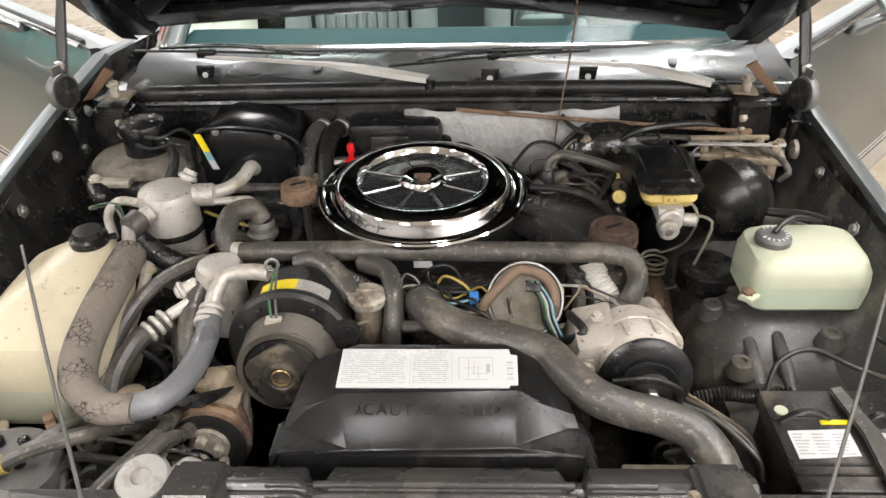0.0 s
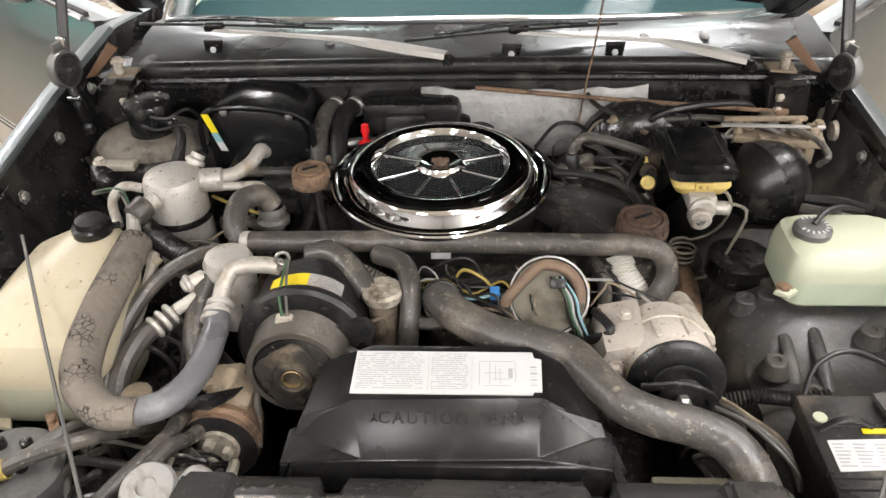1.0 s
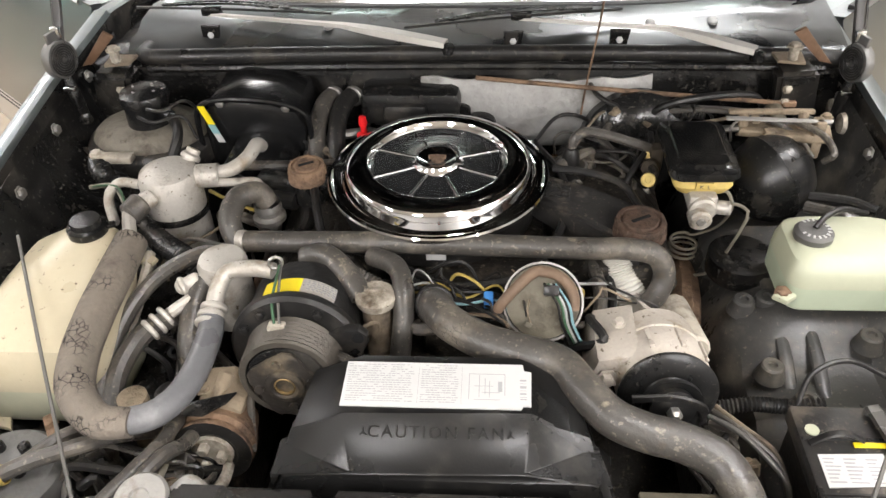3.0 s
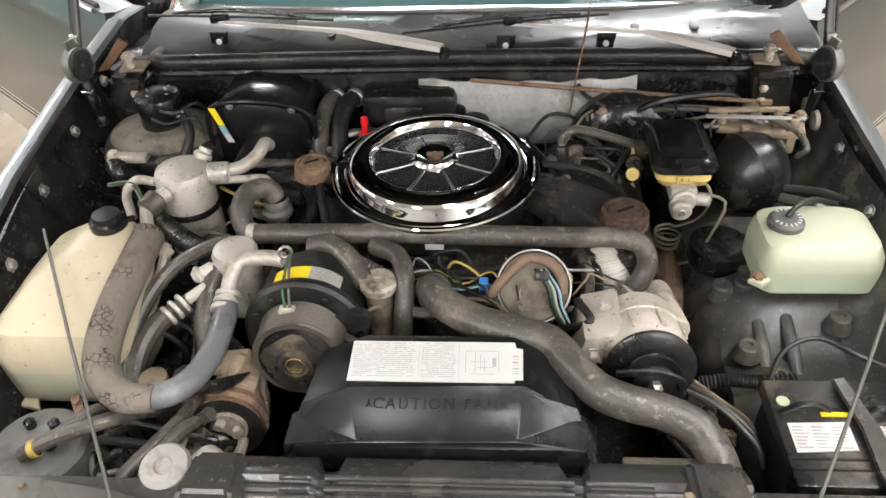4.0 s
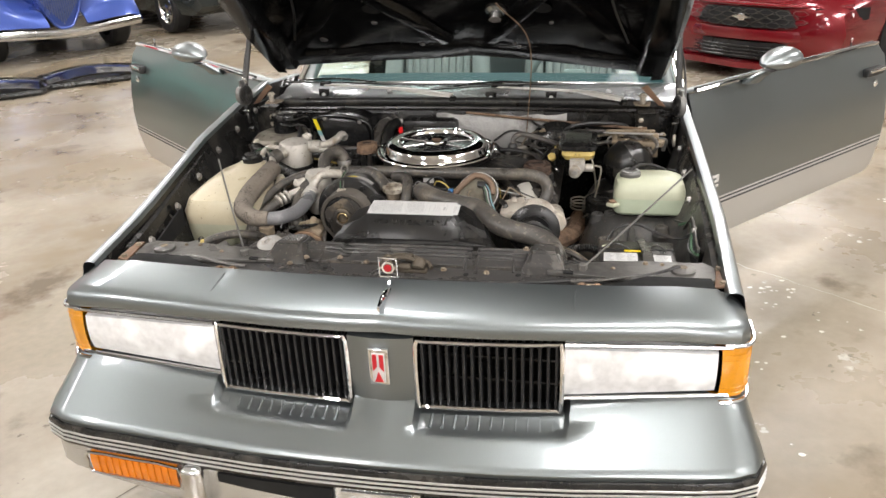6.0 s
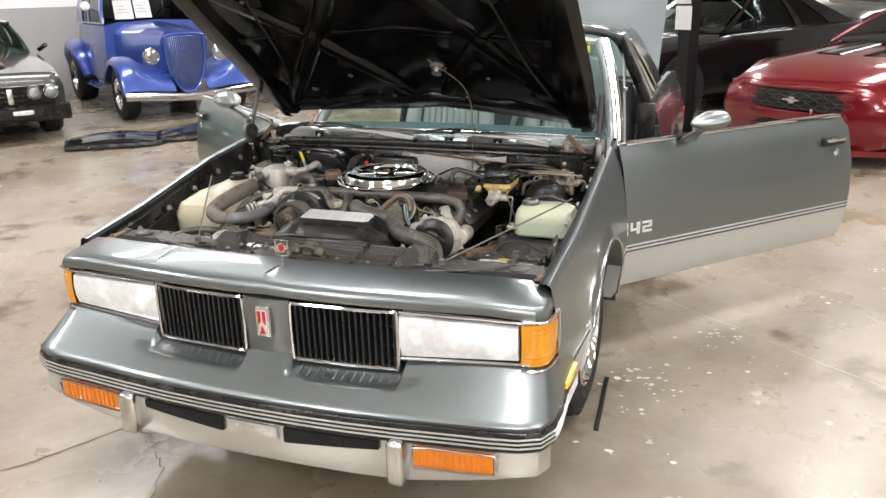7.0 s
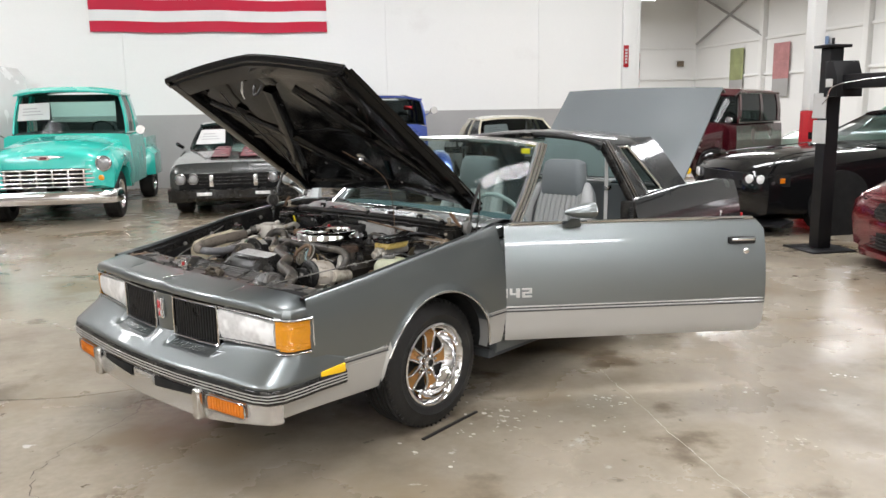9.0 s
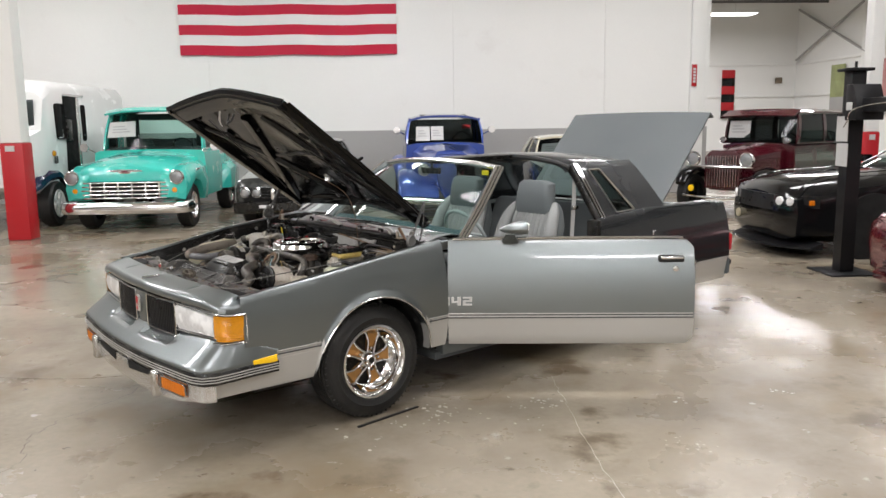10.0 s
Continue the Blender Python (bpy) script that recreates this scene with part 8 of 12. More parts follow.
part("yellow_bar", bm, "ylabel", bt)
bm = B()
turn(bm, [(0, 0), (0.010, 0), (0.010, 0.002), (0, 0.002)], Matrix.Translation((0.505, -0.441, 0.752)), 18)
part("charge_eye", bm, "tank_g", bt, "pale charge indicator")
for x0, x1, y in ((0.488, 0.598, -0.456), (0.622, 0.688, -0.452), (0.488, 0.598, -0.548), (0.636, 0.688, -0.548), (0.488, 0.598, -0.566)):
    bm = B()
    tube(bm, [(x0, y, 0.752), (x1, y, 0.752)], 0.003, 6, 2)
    part("case_rib", bm, "plastic", bt)
bm = B()
tube(bm, [(0.495, -0.465, 0.754), (0.52, -0.462, 0.770), (0.545, -0.458, 0.768), (0.57, -0.46, 0.756)], 0.006, 8, flat=0.5)
part("carry_handle", bm, "rubber_dk", bt)
bm = B()
tube(bm, [(0.615, -0.47, 0.756), (0.64, -0.465, 0.770), (0.665, -0.465, 0.756)], 0.006, 8, flat=0.5)
part("carry_handle", bm, "rubber_dk", bt)
bm = B()
prism(bm, [(0.588, -0.405), (0.608, -0.400), (0.628, -0.50), (0.632, -0.58), (0.640, -0.66), (0.605, -0.66), (0.600, -0.58), (0.605, -0.50)], 0.758, 0.766, "z", 0.002)
bolt(bm, (0.62, -0.635, 0.766), (0, 0, 1), 0.011, 0.012)
part("hold_strap", bm, "baygrey", bt, "grey steel hold-down strap")
bm = B()
tube(bm, [(0.50, -0.39, 0.73), (0.53, -0.345, 0.765), (0.59, -0.325, 0.775), (0.66, -0.35, 0.755), (0.72, -0.38, 0.76), (0.76, -0.36, 0.80)], 0.0042, 8, 8)
ep("battery_cable", bm, "rubber_dk", "black battery cable")
bm = B()
tube(bm, [(0.40, -0.36, 0.70), (0.45, -0.36, 0.71), (0.50, -0.355, 0.70), (0.56, -0.355, 0.705)], 0.013, 10, 16, ribs=0.003)
ep("ribbed_loom", bm, "rubber_dk", "ribbed cable loom")
for k in range(3):
    bm = B()
    tube(bm, [(0.37, -0.33 - 0.02 * k, 0.70), (0.42, -0.40 - 0.01 * k, 0.71), (0.47, -0.44 - 0.02 * k, 0.69), (0.48, -0.50, 0.66)], 0.0042, 8)
    ep("lower_pipe", bm, ("grime", "rubber", "rod")[k])
for k in range(4):
    bm = B()
    random.seed(60 + k)
    tube(bm, [(0.70 + 0.01 * k, -0.30 - 0.03 * k, 0.78), (0.735, -0.40, 0.80 + 0.01 * k), (0.72 + 0.008 * k, -0.50, 0.78), (0.735, -0.58, 0.79 + 0.01 * k)], 0.004, 6, 8)
    ep("side_wire", bm, ("rubber_dk", "rubwire", "rubber_dk", "rubber")[k])

# right-hand washer bottle
wb = thing("washer_bottle", "", "")
wb.parent = coupe
wb["label"] = "pale translucent washer bottle with a grey lettered cap"


def rrect(x0, x1, y0, y1, z, r=0.03, n=4):
    pts = []
    for cx, cy, a0 in ((x1 - r, y1 - r, 0), (x0 + r, y1 - r, 90), (x0 + r, y0 + r, 180), (x1 - r, y0 + r, 270)):
        for k in range(n + 1):
            a = radians(a0 + 90 * k / n)
            pts.append((cx + r * math.cos(a), cy + r * math.sin(a), z))
    return pts


bm = B()
loft(bm, [rrect(0.535, 0.735, -0.185, -0.055, 0.748, 0.025), rrect(0.528, 0.742, -0.192, -0.045, 0.756, 0.03), rrect(0.528, 0.742, -0.192, -0.045, 0.80, 0.03)])
part("bottle_base", bm, "coolant_b", wb, "greenish fluid level")
bm = B()
loft(bm, [rrect(0.528, 0.742, -0.192, -0.045, 0.80, 0.03), rrect(0.530, 0.740, -0.190, -0.045, 0.822, 0.03), rrect(0.536, 0.732, -0.180, -0.050, 0.842, 0.03), rrect(0.55, 0.71, -0.165, -0.06, 0.852, 0.03)])
part("bottle_top", bm, "tank_g", wb)
bm = B()
turn(bm, [(0.030, 0.848), (0.032, 0.852), (0.032, 0.862), (0.026, 0.868), (0, 0.869)], Matrix.Translation((0.575, -0.115, 0)), 24)
part("bottle_cap", bm, "hingegrey", wb, "grey screw cap")
bm = B()
for k in range(14):
    a = radians(-150 + k * 21)
    box(bm, (0.020, -0.0018, 0.8675), (0.0265, 0.0018, 0.8688), 0, Matrix.Translation((0.575, -0.115, 0)) @ Matrix.Rotation(a, 4, "Z"))
tagged(part("cap_print", bm, "white", wb, "ring of small pale letters, unreadable", smooth=False), kind="stuff")
bm = B()
prism(bm, [(0.505, -0.19), (0.54, -0.15), (0.545, -0.19), (0.525, -0.205)], 0.775, 0.787, "z", 0.004)
part("bottle_foot", bm, "tank_g", wb)
bm = B()
bolt(bm, (0.523, -0.185, 0.786), (0, -0.3, 1), 0.010, 0.008)
part("foot_bolt", bm, "rust", wb)
bm = B()
tube(bm, [(0.575, -0.115, 0.868), (0.60, -0.09, 0.876), (0.64, -0.06, 0.868), (0.69, -0.04, 0.845)], 0.0055, 8)
part("bottle_hose", bm, "rubber_dk", wb)

# left coolant bottle
cb = thing("coolant_bottle", "", "")
cb.parent = coupe
cb["label"] = "large yellowed coolant bottle with a black cap"
bm = B()
loft(bm, [rrect(-0.775, -0.565, -0.41, -0.235, 0.685, 0.035), rrect(-0.785, -0.56, -0.418, -0.225, 0.70, 0.04), rrect(-0.787, -0.558, -0.42, -0.222, 0.765, 0.04)])
part("bottle_base", bm, "tank_lo", cb)
bm = B()
loft(bm, [rrect(-0.787, -0.558, -0.42, -0.222, 0.765, 0.04), rrect(-0.79, -0.555, -0.42, -0.215, 0.80, 0.04), rrect(-0.78, -0.555, -0.40, -0.19, 0.835, 0.04), rrect(-0.745, -0.57, -0.33, -0.145, 0.865, 0.04), rrect(-0.70, -0.595, -0.24, -0.14, 0.882, 0.04), rrect(-0.68, -0.605, -0.215, -0.14, 0.892, 0.035)])
part("bottle_body", bm, "tank", cb)
bm = B()
prism(bm, [(-0.77, -0.43), (-0.72, -0.44), (-0.735, -0.41), (-0.77, -0.40)], 0.69, 0.70, "z", 0.004)
part("bottle_lug", bm, "tank", cb)
bm = B()
prism(bm, [(-0.575, -0.19), (-0.535, -0.20), (-0.53, -0.185), (-0.575, -0.15)], 0.835, 0.845, "z", 0.004)
part("bottle_lug", bm, "tank", cb)
bm = B()
turn(bm, [(0.030, 0.886), (0.033, 0.890), (0.033, 0.905), (0.026, 0.908), (0.024, 0.918), (0, 0.919)], Matrix.Translation((-0.640, -0.175, 0)), 24)
for a in (0.4, 2.6):
    box(bm, (0.028, -0.007, 0.892), (0.045, 0.007, 0.90), 0.003, Matrix.Translation((-0.640, -0.175, 0)) @ Matrix.Rotation(a, 4, "Z"))
part("bottle_cap", bm, "plastic", cb, "black moulded cap")
# wires beside the cap
for k in range(3):
    bm = B()
    tube(bm, [(-0.72, 0.0, 0.86), (-0.68 + 0.01 * k, -0.03, 0.885), (-0.63, -0.06, 0.90 - 0.01 * k), (-0.60, -0.11, 0.87)], (0.0018, 0.0022, 0.0045)[k], 6)
    ep("tower_wire", bm, ("rubwire", "rubber_dk", "pipetan")[k])

# charcoal canister, horn, pipes at the front left
bm = B()
turn(bm, [(0, 0.60), (0.075, 0.61), (0.078, 0.63), (0.078, 0.735), (0.070, 0.745), (0.03, 0.748), (0, 0.748)], Matrix.Translation((-0.66, -0.545, 0)), 34)
cc = ep("vapour_canister", bm, "canister", "black round vapour canister with hoses")
for dx, dy in ((-0.02, 0.03), (0.03, -0.01), (0.02, 0.03)):
    bm = B()
    cyl(bm, (-0.66 + dx, -0.545 + dy, 0.745), (-0.66 + dx, -0.545 + dy, 0.765), 0.009, 10)
    part("nipple", bm, "plastic", cc)
for pts, r_ in (([(-0.635, -0.555, 0.758), (-0.60, -0.535, 0.775), (-0.565, -0.50, 0.775), (-0.52, -0.47, 0.74)], 0.011), ([(-0.665, -0.575, 0.755), (-0.61, -0.565, 0.785), (-0.55, -0.54, 0.79), (-0.505, -0.50, 0.77), (-0.47, -0.45, 0.72)], 0.012), ([(-0.47, -0.62, 0.74), (-0.44, -0.60, 0.785), (-0.415, -0.55, 0.79), (-0.40, -0.50, 0.76), (-0.41, -0.44, 0.72)], 0.011)):
    bm = B()
    tube(bm, pts, r_, 10, 8)
    ep("vapour_hose", bm, "rubber", "dusty rubber hose")
bm = B()
turn(bm, [(0.0125, -0.006), (0.0145, -0.005), (0.0145, 0.005), (0.0125, 0.006)], to_axis((-0.64, -0.573, 0.770), (1, 0.2, 0.3)), 14)
ep("hose_band", bm, "wire_y")
bm = B()
turn(bm, [(0, 0.012), (0.012, 0.012), (0.014, 0.016), (0.034, 0.012), (0.038, 0.006), (0.034, 0.0), (0.0, -0.01)], to_axis((-0.412, -0.622, 0.795), (0, -0.25, 1)), 30)
hn = ep("horn", bm, "horngrey", "bright round horn disc")
bm = B()
tube(bm, [(-0.38, -0.60, 0.785), (-0.36, -0.585, 0.79), (-0.33, -0.60, 0.78)], 0.009, 10)
part("horn_trumpet", bm, "horngrey", hn)
bm = B()
box(bm, (-0.47, -0.67, 0.765), (-0.40, -0.64, 0.772), 0.003)
part("horn_bracket", bm, "alu_dirty", hn)
for k in range(7):
    random.seed(80 + k)
    bm = B()
    x = -0.50 + 0.02 * k
    tube(bm, [(x, -0.63 + random.uniform(-0.02, 0.02), 0.72), (x + 0.02, -0.58, 0.74 + random.uniform(-0.02, 0.03)), (x + 0.03, -0.52, 0.70), (x + 0.01, -0.44, 0.66)], random.choice([0.006, 0.009, 0.012]), 8)
    ep("front_pipe", bm, random.choice(["alu_dirty", "rust", "rubber", "grime"]))
# hose, tan tubes, bracket and sleeve below the large looped hose
bm = B()
tube(bm, [(-0.490, -0.640, 0.765), (-0.478, -0.615, 0.776), (-0.448, -0.564, 0.781), (-0.429, -0.517, 0.776), (-0.427, -0.470, 0.762), (-0.435, -0.42, 0.72)], 0.0115, 12, 8)
ep("pump_hose", bm, "rubber", "worn rubber pump hose")
for pts in ([(-0.432, -0.600, 0.760), (-0.431, -0.560, 0.764), (-0.431, -0.526, 0.755), (-0.438, -0.480, 0.735), (-0.44, -0.44, 0.69)], [(-0.412, -0.600, 0.755), (-0.415, -0.575, 0.766), (-0.420, -0.540, 0.757), (-0.428, -0.50, 0.735), (-0.43, -0.46, 0.69)]):
    bm = B()
    tube(bm, pts, 0.0055, 8, 6)
    ep("drain_tube", bm, "pipetan", "thin tan drain tube")
bm = B()
prism(bm, [(-0.426, -0.452), (-0.341, -0.424), (-0.352, -0.446), (-0.380, -0.470), (-0.412, -0.470)], 0.780, 0.785, "z", 0.0015)
ep("pump_stay", bm, "bayblack", "black pressed pump stay")
bm = B()
turn(bm, [(0.0, 0.60), (0.019, 0.60), (0.020, 0.74), (0.023, 0.742), (0.023, 0.768), (0.017, 0.772), (0, 0.772)], Matrix.Translation((-0.508, -0.425, 0)), 20)
ep("hose_sleeve", bm, "tanned", "brown dusty sleeve on a hose")
# brake master cylinder
mc = thing("brake_cylinder", "", "")
mc.parent = coupe
mc["label"] = "brake master cylinder with a yellowed reservoir and black lid"
bm = B()
loft(bm, [rrect(0.366, 0.457, -0.012, 0.135, 0.864, 0.02), rrect(0.358, 0.464, -0.020, 0.145, 0.880, 0.02), rrect(0.360, 0.462, -0.014, 0.148, 0.898, 0.02)])
part("reservoir", bm, "mcyellow", mc, "yellowed plastic reservoir")
bm = B()
loft(bm, [rrect(0.350, 0.470, -0.024, 0.160, 0.897, 0.022), rrect(0.348, 0.472, -0.026, 0.162, 0.902, 0.022), rrect(0.350, 0.470, -0.024, 0.160, 0.912, 0.022), rrect(0.362, 0.458, -0.010, 0.148, 0.914, 0.02), rrect(0.368, 0.452, -0.004, 0.142, 0.920, 0.018)])
M["lidblack"] = mat("glossy_black_moulded_lid", (0.008, 0.008, 0.008), 0.16, 0, 0.2, 8, 90, 0.04, dirt=(0.05, 0.046, 0.04), dirt_amt=0.15)
part("lid", bm, "lidblack", mc, "black rubber-rimmed lid")
bm = B()
box(bm, (0.395, -0.0235, 0.878), (0.425, -0.0175, 0.893), 0.001)
part("tag", bm, "mcyellow", mc)
me = letters("K L", 0.011, 0.0003)
me.materials.append(M["ink"])
lo = new("tag_letters", me)
lo.parent = mc
lo.matrix_basis = Matrix.Translation((0.41, -0.0240, 0.8855)) @ pose(0, 0, 0, 90, 0, 0)
bm = B()
cyl(bm, (0.41, -0.045, 0.848), (0.41, 0.17, 0.848), 0.024, 18)
box(bm, (0.385, -0.035, 0.845), (0.435, 0.0, 0.872), 0.006)
cyl(bm, (0.404, -0.062, 0.838), (0.404, -0.03, 0.838), 0.020, 16)
cyl(bm, (0.43, -0.02, 0.842), (0.462, -0.03, 0.845), 0.013, 12)
part("cylinder", bm, "alu", mc, "cast metal cylinder")
bm = B()
cyl(bm, (0.404, -0.066, 0.838), (0.404, -0.058, 0.838), 0.009, 6)
part("end_plug", bm, "steel", mc)
bm = B()
box(bm, (0.335, 0.10, 0.83), (0.36, 0.13, 0.885), 0.006)
turn(bm, [(0.016, 0), (0.016, 0.012), (0.008, 0.014), (0, 0.014)], to_axis((0.335, 0.09, 0.855), (-0.3, -1, 0.2)), 16)
part("sensor", bm, "brass", mc)
for p in ((0.338, 0.111, 0.868), (0.324, 0.039, 0.858)):
    bm = B()
    turn(bm, [(0.013, -0.010), (0.014, 0), (0.012, 0.004), (0.006, 0.004), (0.005, 0.002), (0, 0.002)], to_axis(p, (-0.15, -0.8, 0.6)), 18)
    part("yellow_plug", bm, "mcyellow", mc, "round yellow plug")


def spring(c, r, h, n, up=(0, 0, 1)):
    return [Vector(c) + Vector((r * math.cos(2 * math.pi * k / 10), r * 0.9 * math.sin(2 * math.pi * k / 10), h * k / (10 * n))) for k in range(10 * n + 1)]


for start, mid, c in (((0.455, -0.022, 0.848), (0.486, -0.048, 0.835), (0.404, -0.006, 0.655)), ((0.440, -0.008, 0.866), (0.462, -0.030, 0.845), (0.416, 0.060, 0.705))):
    bm = B()
    tube(bm, [start, (lerp(start[0], mid[0], 0.7), start[1] - 0.004, start[2] + 0.001), mid, (c[0] + 0.055, c[1] - 0.012, c[2] + 0.040)] + spring(c, 0.026, -0.036, 3)[1:], 0.0030, 8, 3)
    part("brake_pipe", bm, "pipetan", mc, "coiled bare brake pipe")
# booster ball
bm = B()
turn(bm, [(0, -0.085), (0.03, -0.080), (0.06, -0.060), (0.078, -0.033), (0.086, -0.004), (0.089, 0), (0.086, 0.004), (0.080, 0.03), (0.062, 0.058), (0.03, 0.078), (0, 0.083)], to_axis((0.575, 0.125, 0.805), (0.75, 0.3, 0.25)), 36)
bb = ep("vacuum_tank", bm, "plastic", "black round vacuum tank with a seam")
bm = B()
tube(bm, [(0.655, 0.10, 0.86), (0.665, 0.09, 0.885), (0.655, 0.14, 0.895), (0.62, 0.20, 0.89)], 0.0065, 10)
part("tank_pipe", bm, "rubber", bb)
bm = B()
turn(bm, [(0.06, 0), (0.10, 0.006), (0.115, 0.02), (0.118, 0.05), (0.10, 0.075), (0.06, 0.09), (0, 0.09)], to_axis((0.33, 0.30, 0.80), (0.05, -1, 0.05)), 36)
ep("brake_booster", bm, "plastic", "black brake booster drum")
# cruise linkage, brackets and cables at the right of the firewall
bm = B()
prism(bm, [(0.52, 0.195), (0.60, 0.175), (0.69, 0.165), (0.70, 0.215), (0.64, 0.235), (0.53, 0.23)], 0.856, 0.872, "z", 0.005)
box(bm, (0.50, 0.215, 0.893), (0.665, 0.228, 0.902), 0.003, Matrix.Translation((0, 0, 0)))
cyl(bm, (0.53, 0.21, 0.868), (0.53, 0.22, 0.895), 0.010, 10)
cyl(bm, (0.64, 0.20, 0.868), (0.645, 0.22, 0.898), 0.010, 10)
box(bm, (0.655, 0.17, 0.82), (0.675, 0.20, 0.90), 0.004)
box(bm, (0.56, 0.165, 0.83), (0.58, 0.185, 0.885), 0.004)
for x, y in ((0.55, 0.21), (0.64, 0.20), (0.69, 0.22)):
    bolt(bm, (x, y, 0.884), (0, 0, 1), 0.009, 0.009)
ep("cruise_bracket", bm, "tanned", "dirty cast linkage bracket")
bm = B()
cyl(bm, (0.60, 0.22, 0.872), (0.60, 0.27, 0.880), 0.018, 14)
ep("cruise_motor", bm, "olive")
bm = B()
prism(bm, [(0.49, 0.188), (0.685, 0.176), (0.690, 0.186), (0.49, 0.202)], 0.896, 0.900, "z", 0.0015)
ep("linkage_bar", bm, "horngrey", "flat pale linkage bar")
bm = B()
tube(bm, [(0.00, 0.280, 0.942), (0.25, 0.270, 0.922), (0.44, 0.264, 0.908), (0.625, 0.262, 0.893)], 0.0048, 8)
box(bm, (0.612, 0.252, 0.888), (0.640, 0.266, 0.900), 0.003)
ep("rusty_rod", bm, "rust", "rusty linkage rod")
for pts, r_, c in (
    ([(0.29, 0.245, 0.862), (0.38, 0.24, 0.885), (0.47, 0.235, 0.893), (0.57, 0.215, 0.885), (0.63, 0.19, 0.862), (0.655, 0.15, 0.835)], 0.0058, "rubber"),
    ([(0.187, 0.112, 0.878), (0.192, 0.118, 0.897), (0.212, 0.126, 0.908), (0.25, 0.124, 0.903), (0.300, 0.118, 0.890), (0.345, 0.12, 0.872)], 0.0095, "rubber"),
    ([(0.12, 0.14, 0.88), (0.16, 0.20, 0.895), (0.20, 0.22, 0.89), (0.24, 0.26, 0.85)], 0.004, "rubber_dk"),
    ([(0.15, 0.05, 0.875), (0.21, 0.03, 0.88), (0.27, 0.0, 0.875), (0.30, -0.08, 0.87)], 0.007, "rubber_dk"),
    ([(0.23, 0.30, 0.925), (0.25, 0.26, 0.91), (0.30, 0.24, 0.895), (0.36, 0.25, 0.89)], 0.005, "rubber_dk"),
    ([(0.28, 0.05, 0.83), (0.31, 0.09, 0.86), (0.34, 0.14, 0.87), (0.35, 0.2, 0.86)], 0.006, "rubber_dk"),
    ([(0.62, 0.04, 0.80), (0.67, 0.0, 0.81), (0.71, -0.02, 0.80), (0.74, -0.08, 0.80)], 0.011, "rubber"),
    ([(0.63, 0.06, 0.81), (0.69, 0.03, 0.82), (0.73, 0.0, 0.82)], 0.009, "rubber_dk"),
    ([(0.16, -0.05, 0.80), (0.20, -0.12, 0.81), (0.22, -0.20, 0.80), (0.21, -0.28, 0.77)], 0.012, "rubber"),
    ([(0.17, -0.03, 0.79), (0.215, -0.10, 0.80), (0.24, -0.18, 0.79), (0.235, -0.26, 0.76)], 0.009, "rubber_dk"),
    ([(-0.30, -0.08, 0.80), (-0.26, -0.12, 0.82), (-0.22, -0.14, 0.82), (-0.18, -0.19, 0.80)], 0.011, "rubber_dk"),
    ([(-0.33, 0.05, 0.80), (-0.30, -0.05, 0.82), (-0.31, -0.12, 0.82)], 0.013, "rubber_dk"),
    ([(-0.50, 0.02, 0.84), (-0.44, -0.03, 0.85), (-0.38, -0.06, 0.85)], 0.0035, "wire_y"),
    ([(-0.52, 0.08, 0.83), (-0.46, 0.05, 0.84), (-0.40, 0.02, 0.83), (-0.33, 0.0, 0.83)], 0.017, "rubber_dk"),
):
    bm = B()
    tube(bm, pts, r_, 10, 8)
    ep("under_bonnet_line", bm, c)
bm = B()
tube(bm, [(0.27, 0.245, 0.845), (0.33, 0.245, 0.868), (0.40, 0.243, 0.882), (0.46, 0.238, 0.880)], 0.011, 10, 18, ribs=0.003)
ep("ribbed_sleeve", bm, "rubber_dk")
bm = B()
tube(bm, [(0.215, 0.255, 0.865), (0.222, 0.275, 0.91), (0.235, 0.20, 1.20), (0.15, -0.02, 1.36)], 0.0022, 6)
ep("bonnet_lamp_wire", bm, "rust", "thin wire up to the bonnet lamp")
bm = B()
turn(bm, [(0, 0.80), (0.030, 0.80), (0.030, 0.845), (0.024, 0.850), (0.018, 0.852), (0.016, 0.872), (0.010, 0.882), (0, 0.883)], Matrix.Translation((0.187, 0.108, 0)), 20)
ds2 = ep("distributor", bm, "rubber_dk", "black ignition cap with a metal clip")
bm = B()
turn(bm, [(0.031, -0.002), (0.0335, 0), (0.031, 0.002), (0.0285, 0)], Matrix.Translation((0.187, 0.108, 0.846)), 20, closed=True)
part("clip_ring", bm, "steel", ds2)
bm = B()
turn(bm, [(0, 0.70), (0.06, 0.70), (0.06, 0.74), (0.05, 0.745), (0, 0.745)], Matrix.Translation((0.50, -0.03, 0)), 22)
ep("wing_cup", bm, "bayblack")

# tangle of small lines, clips and brackets in the gaps between the larger parts
random.seed(77)
ZONES = [((0.15, 0.34), (0.04, 0.24), (0.80, 0.865), 11), ((-0.50, -0.20), (0.06, 0.24), (0.80, 0.86), 9), ((-0.34, 0.22), (-0.31, -0.21), (0.765, 0.82), 12), ((-0.64, -0.36), (-0.63, -0.46), (0.70, 0.765), 11), ((0.34, 0.44), (-0.50, -0.30), (0.62, 0.69), 6), ((-0.62, -0.36), (-0.12, 0.03), (0.76, 0.83), 8), ((-0.55, -0.40), (-0.44, -0.28), (0.70, 0.78), 5), ((0.20, 0.70), (0.20, 0.28), (0.86, 0.91), 7)]
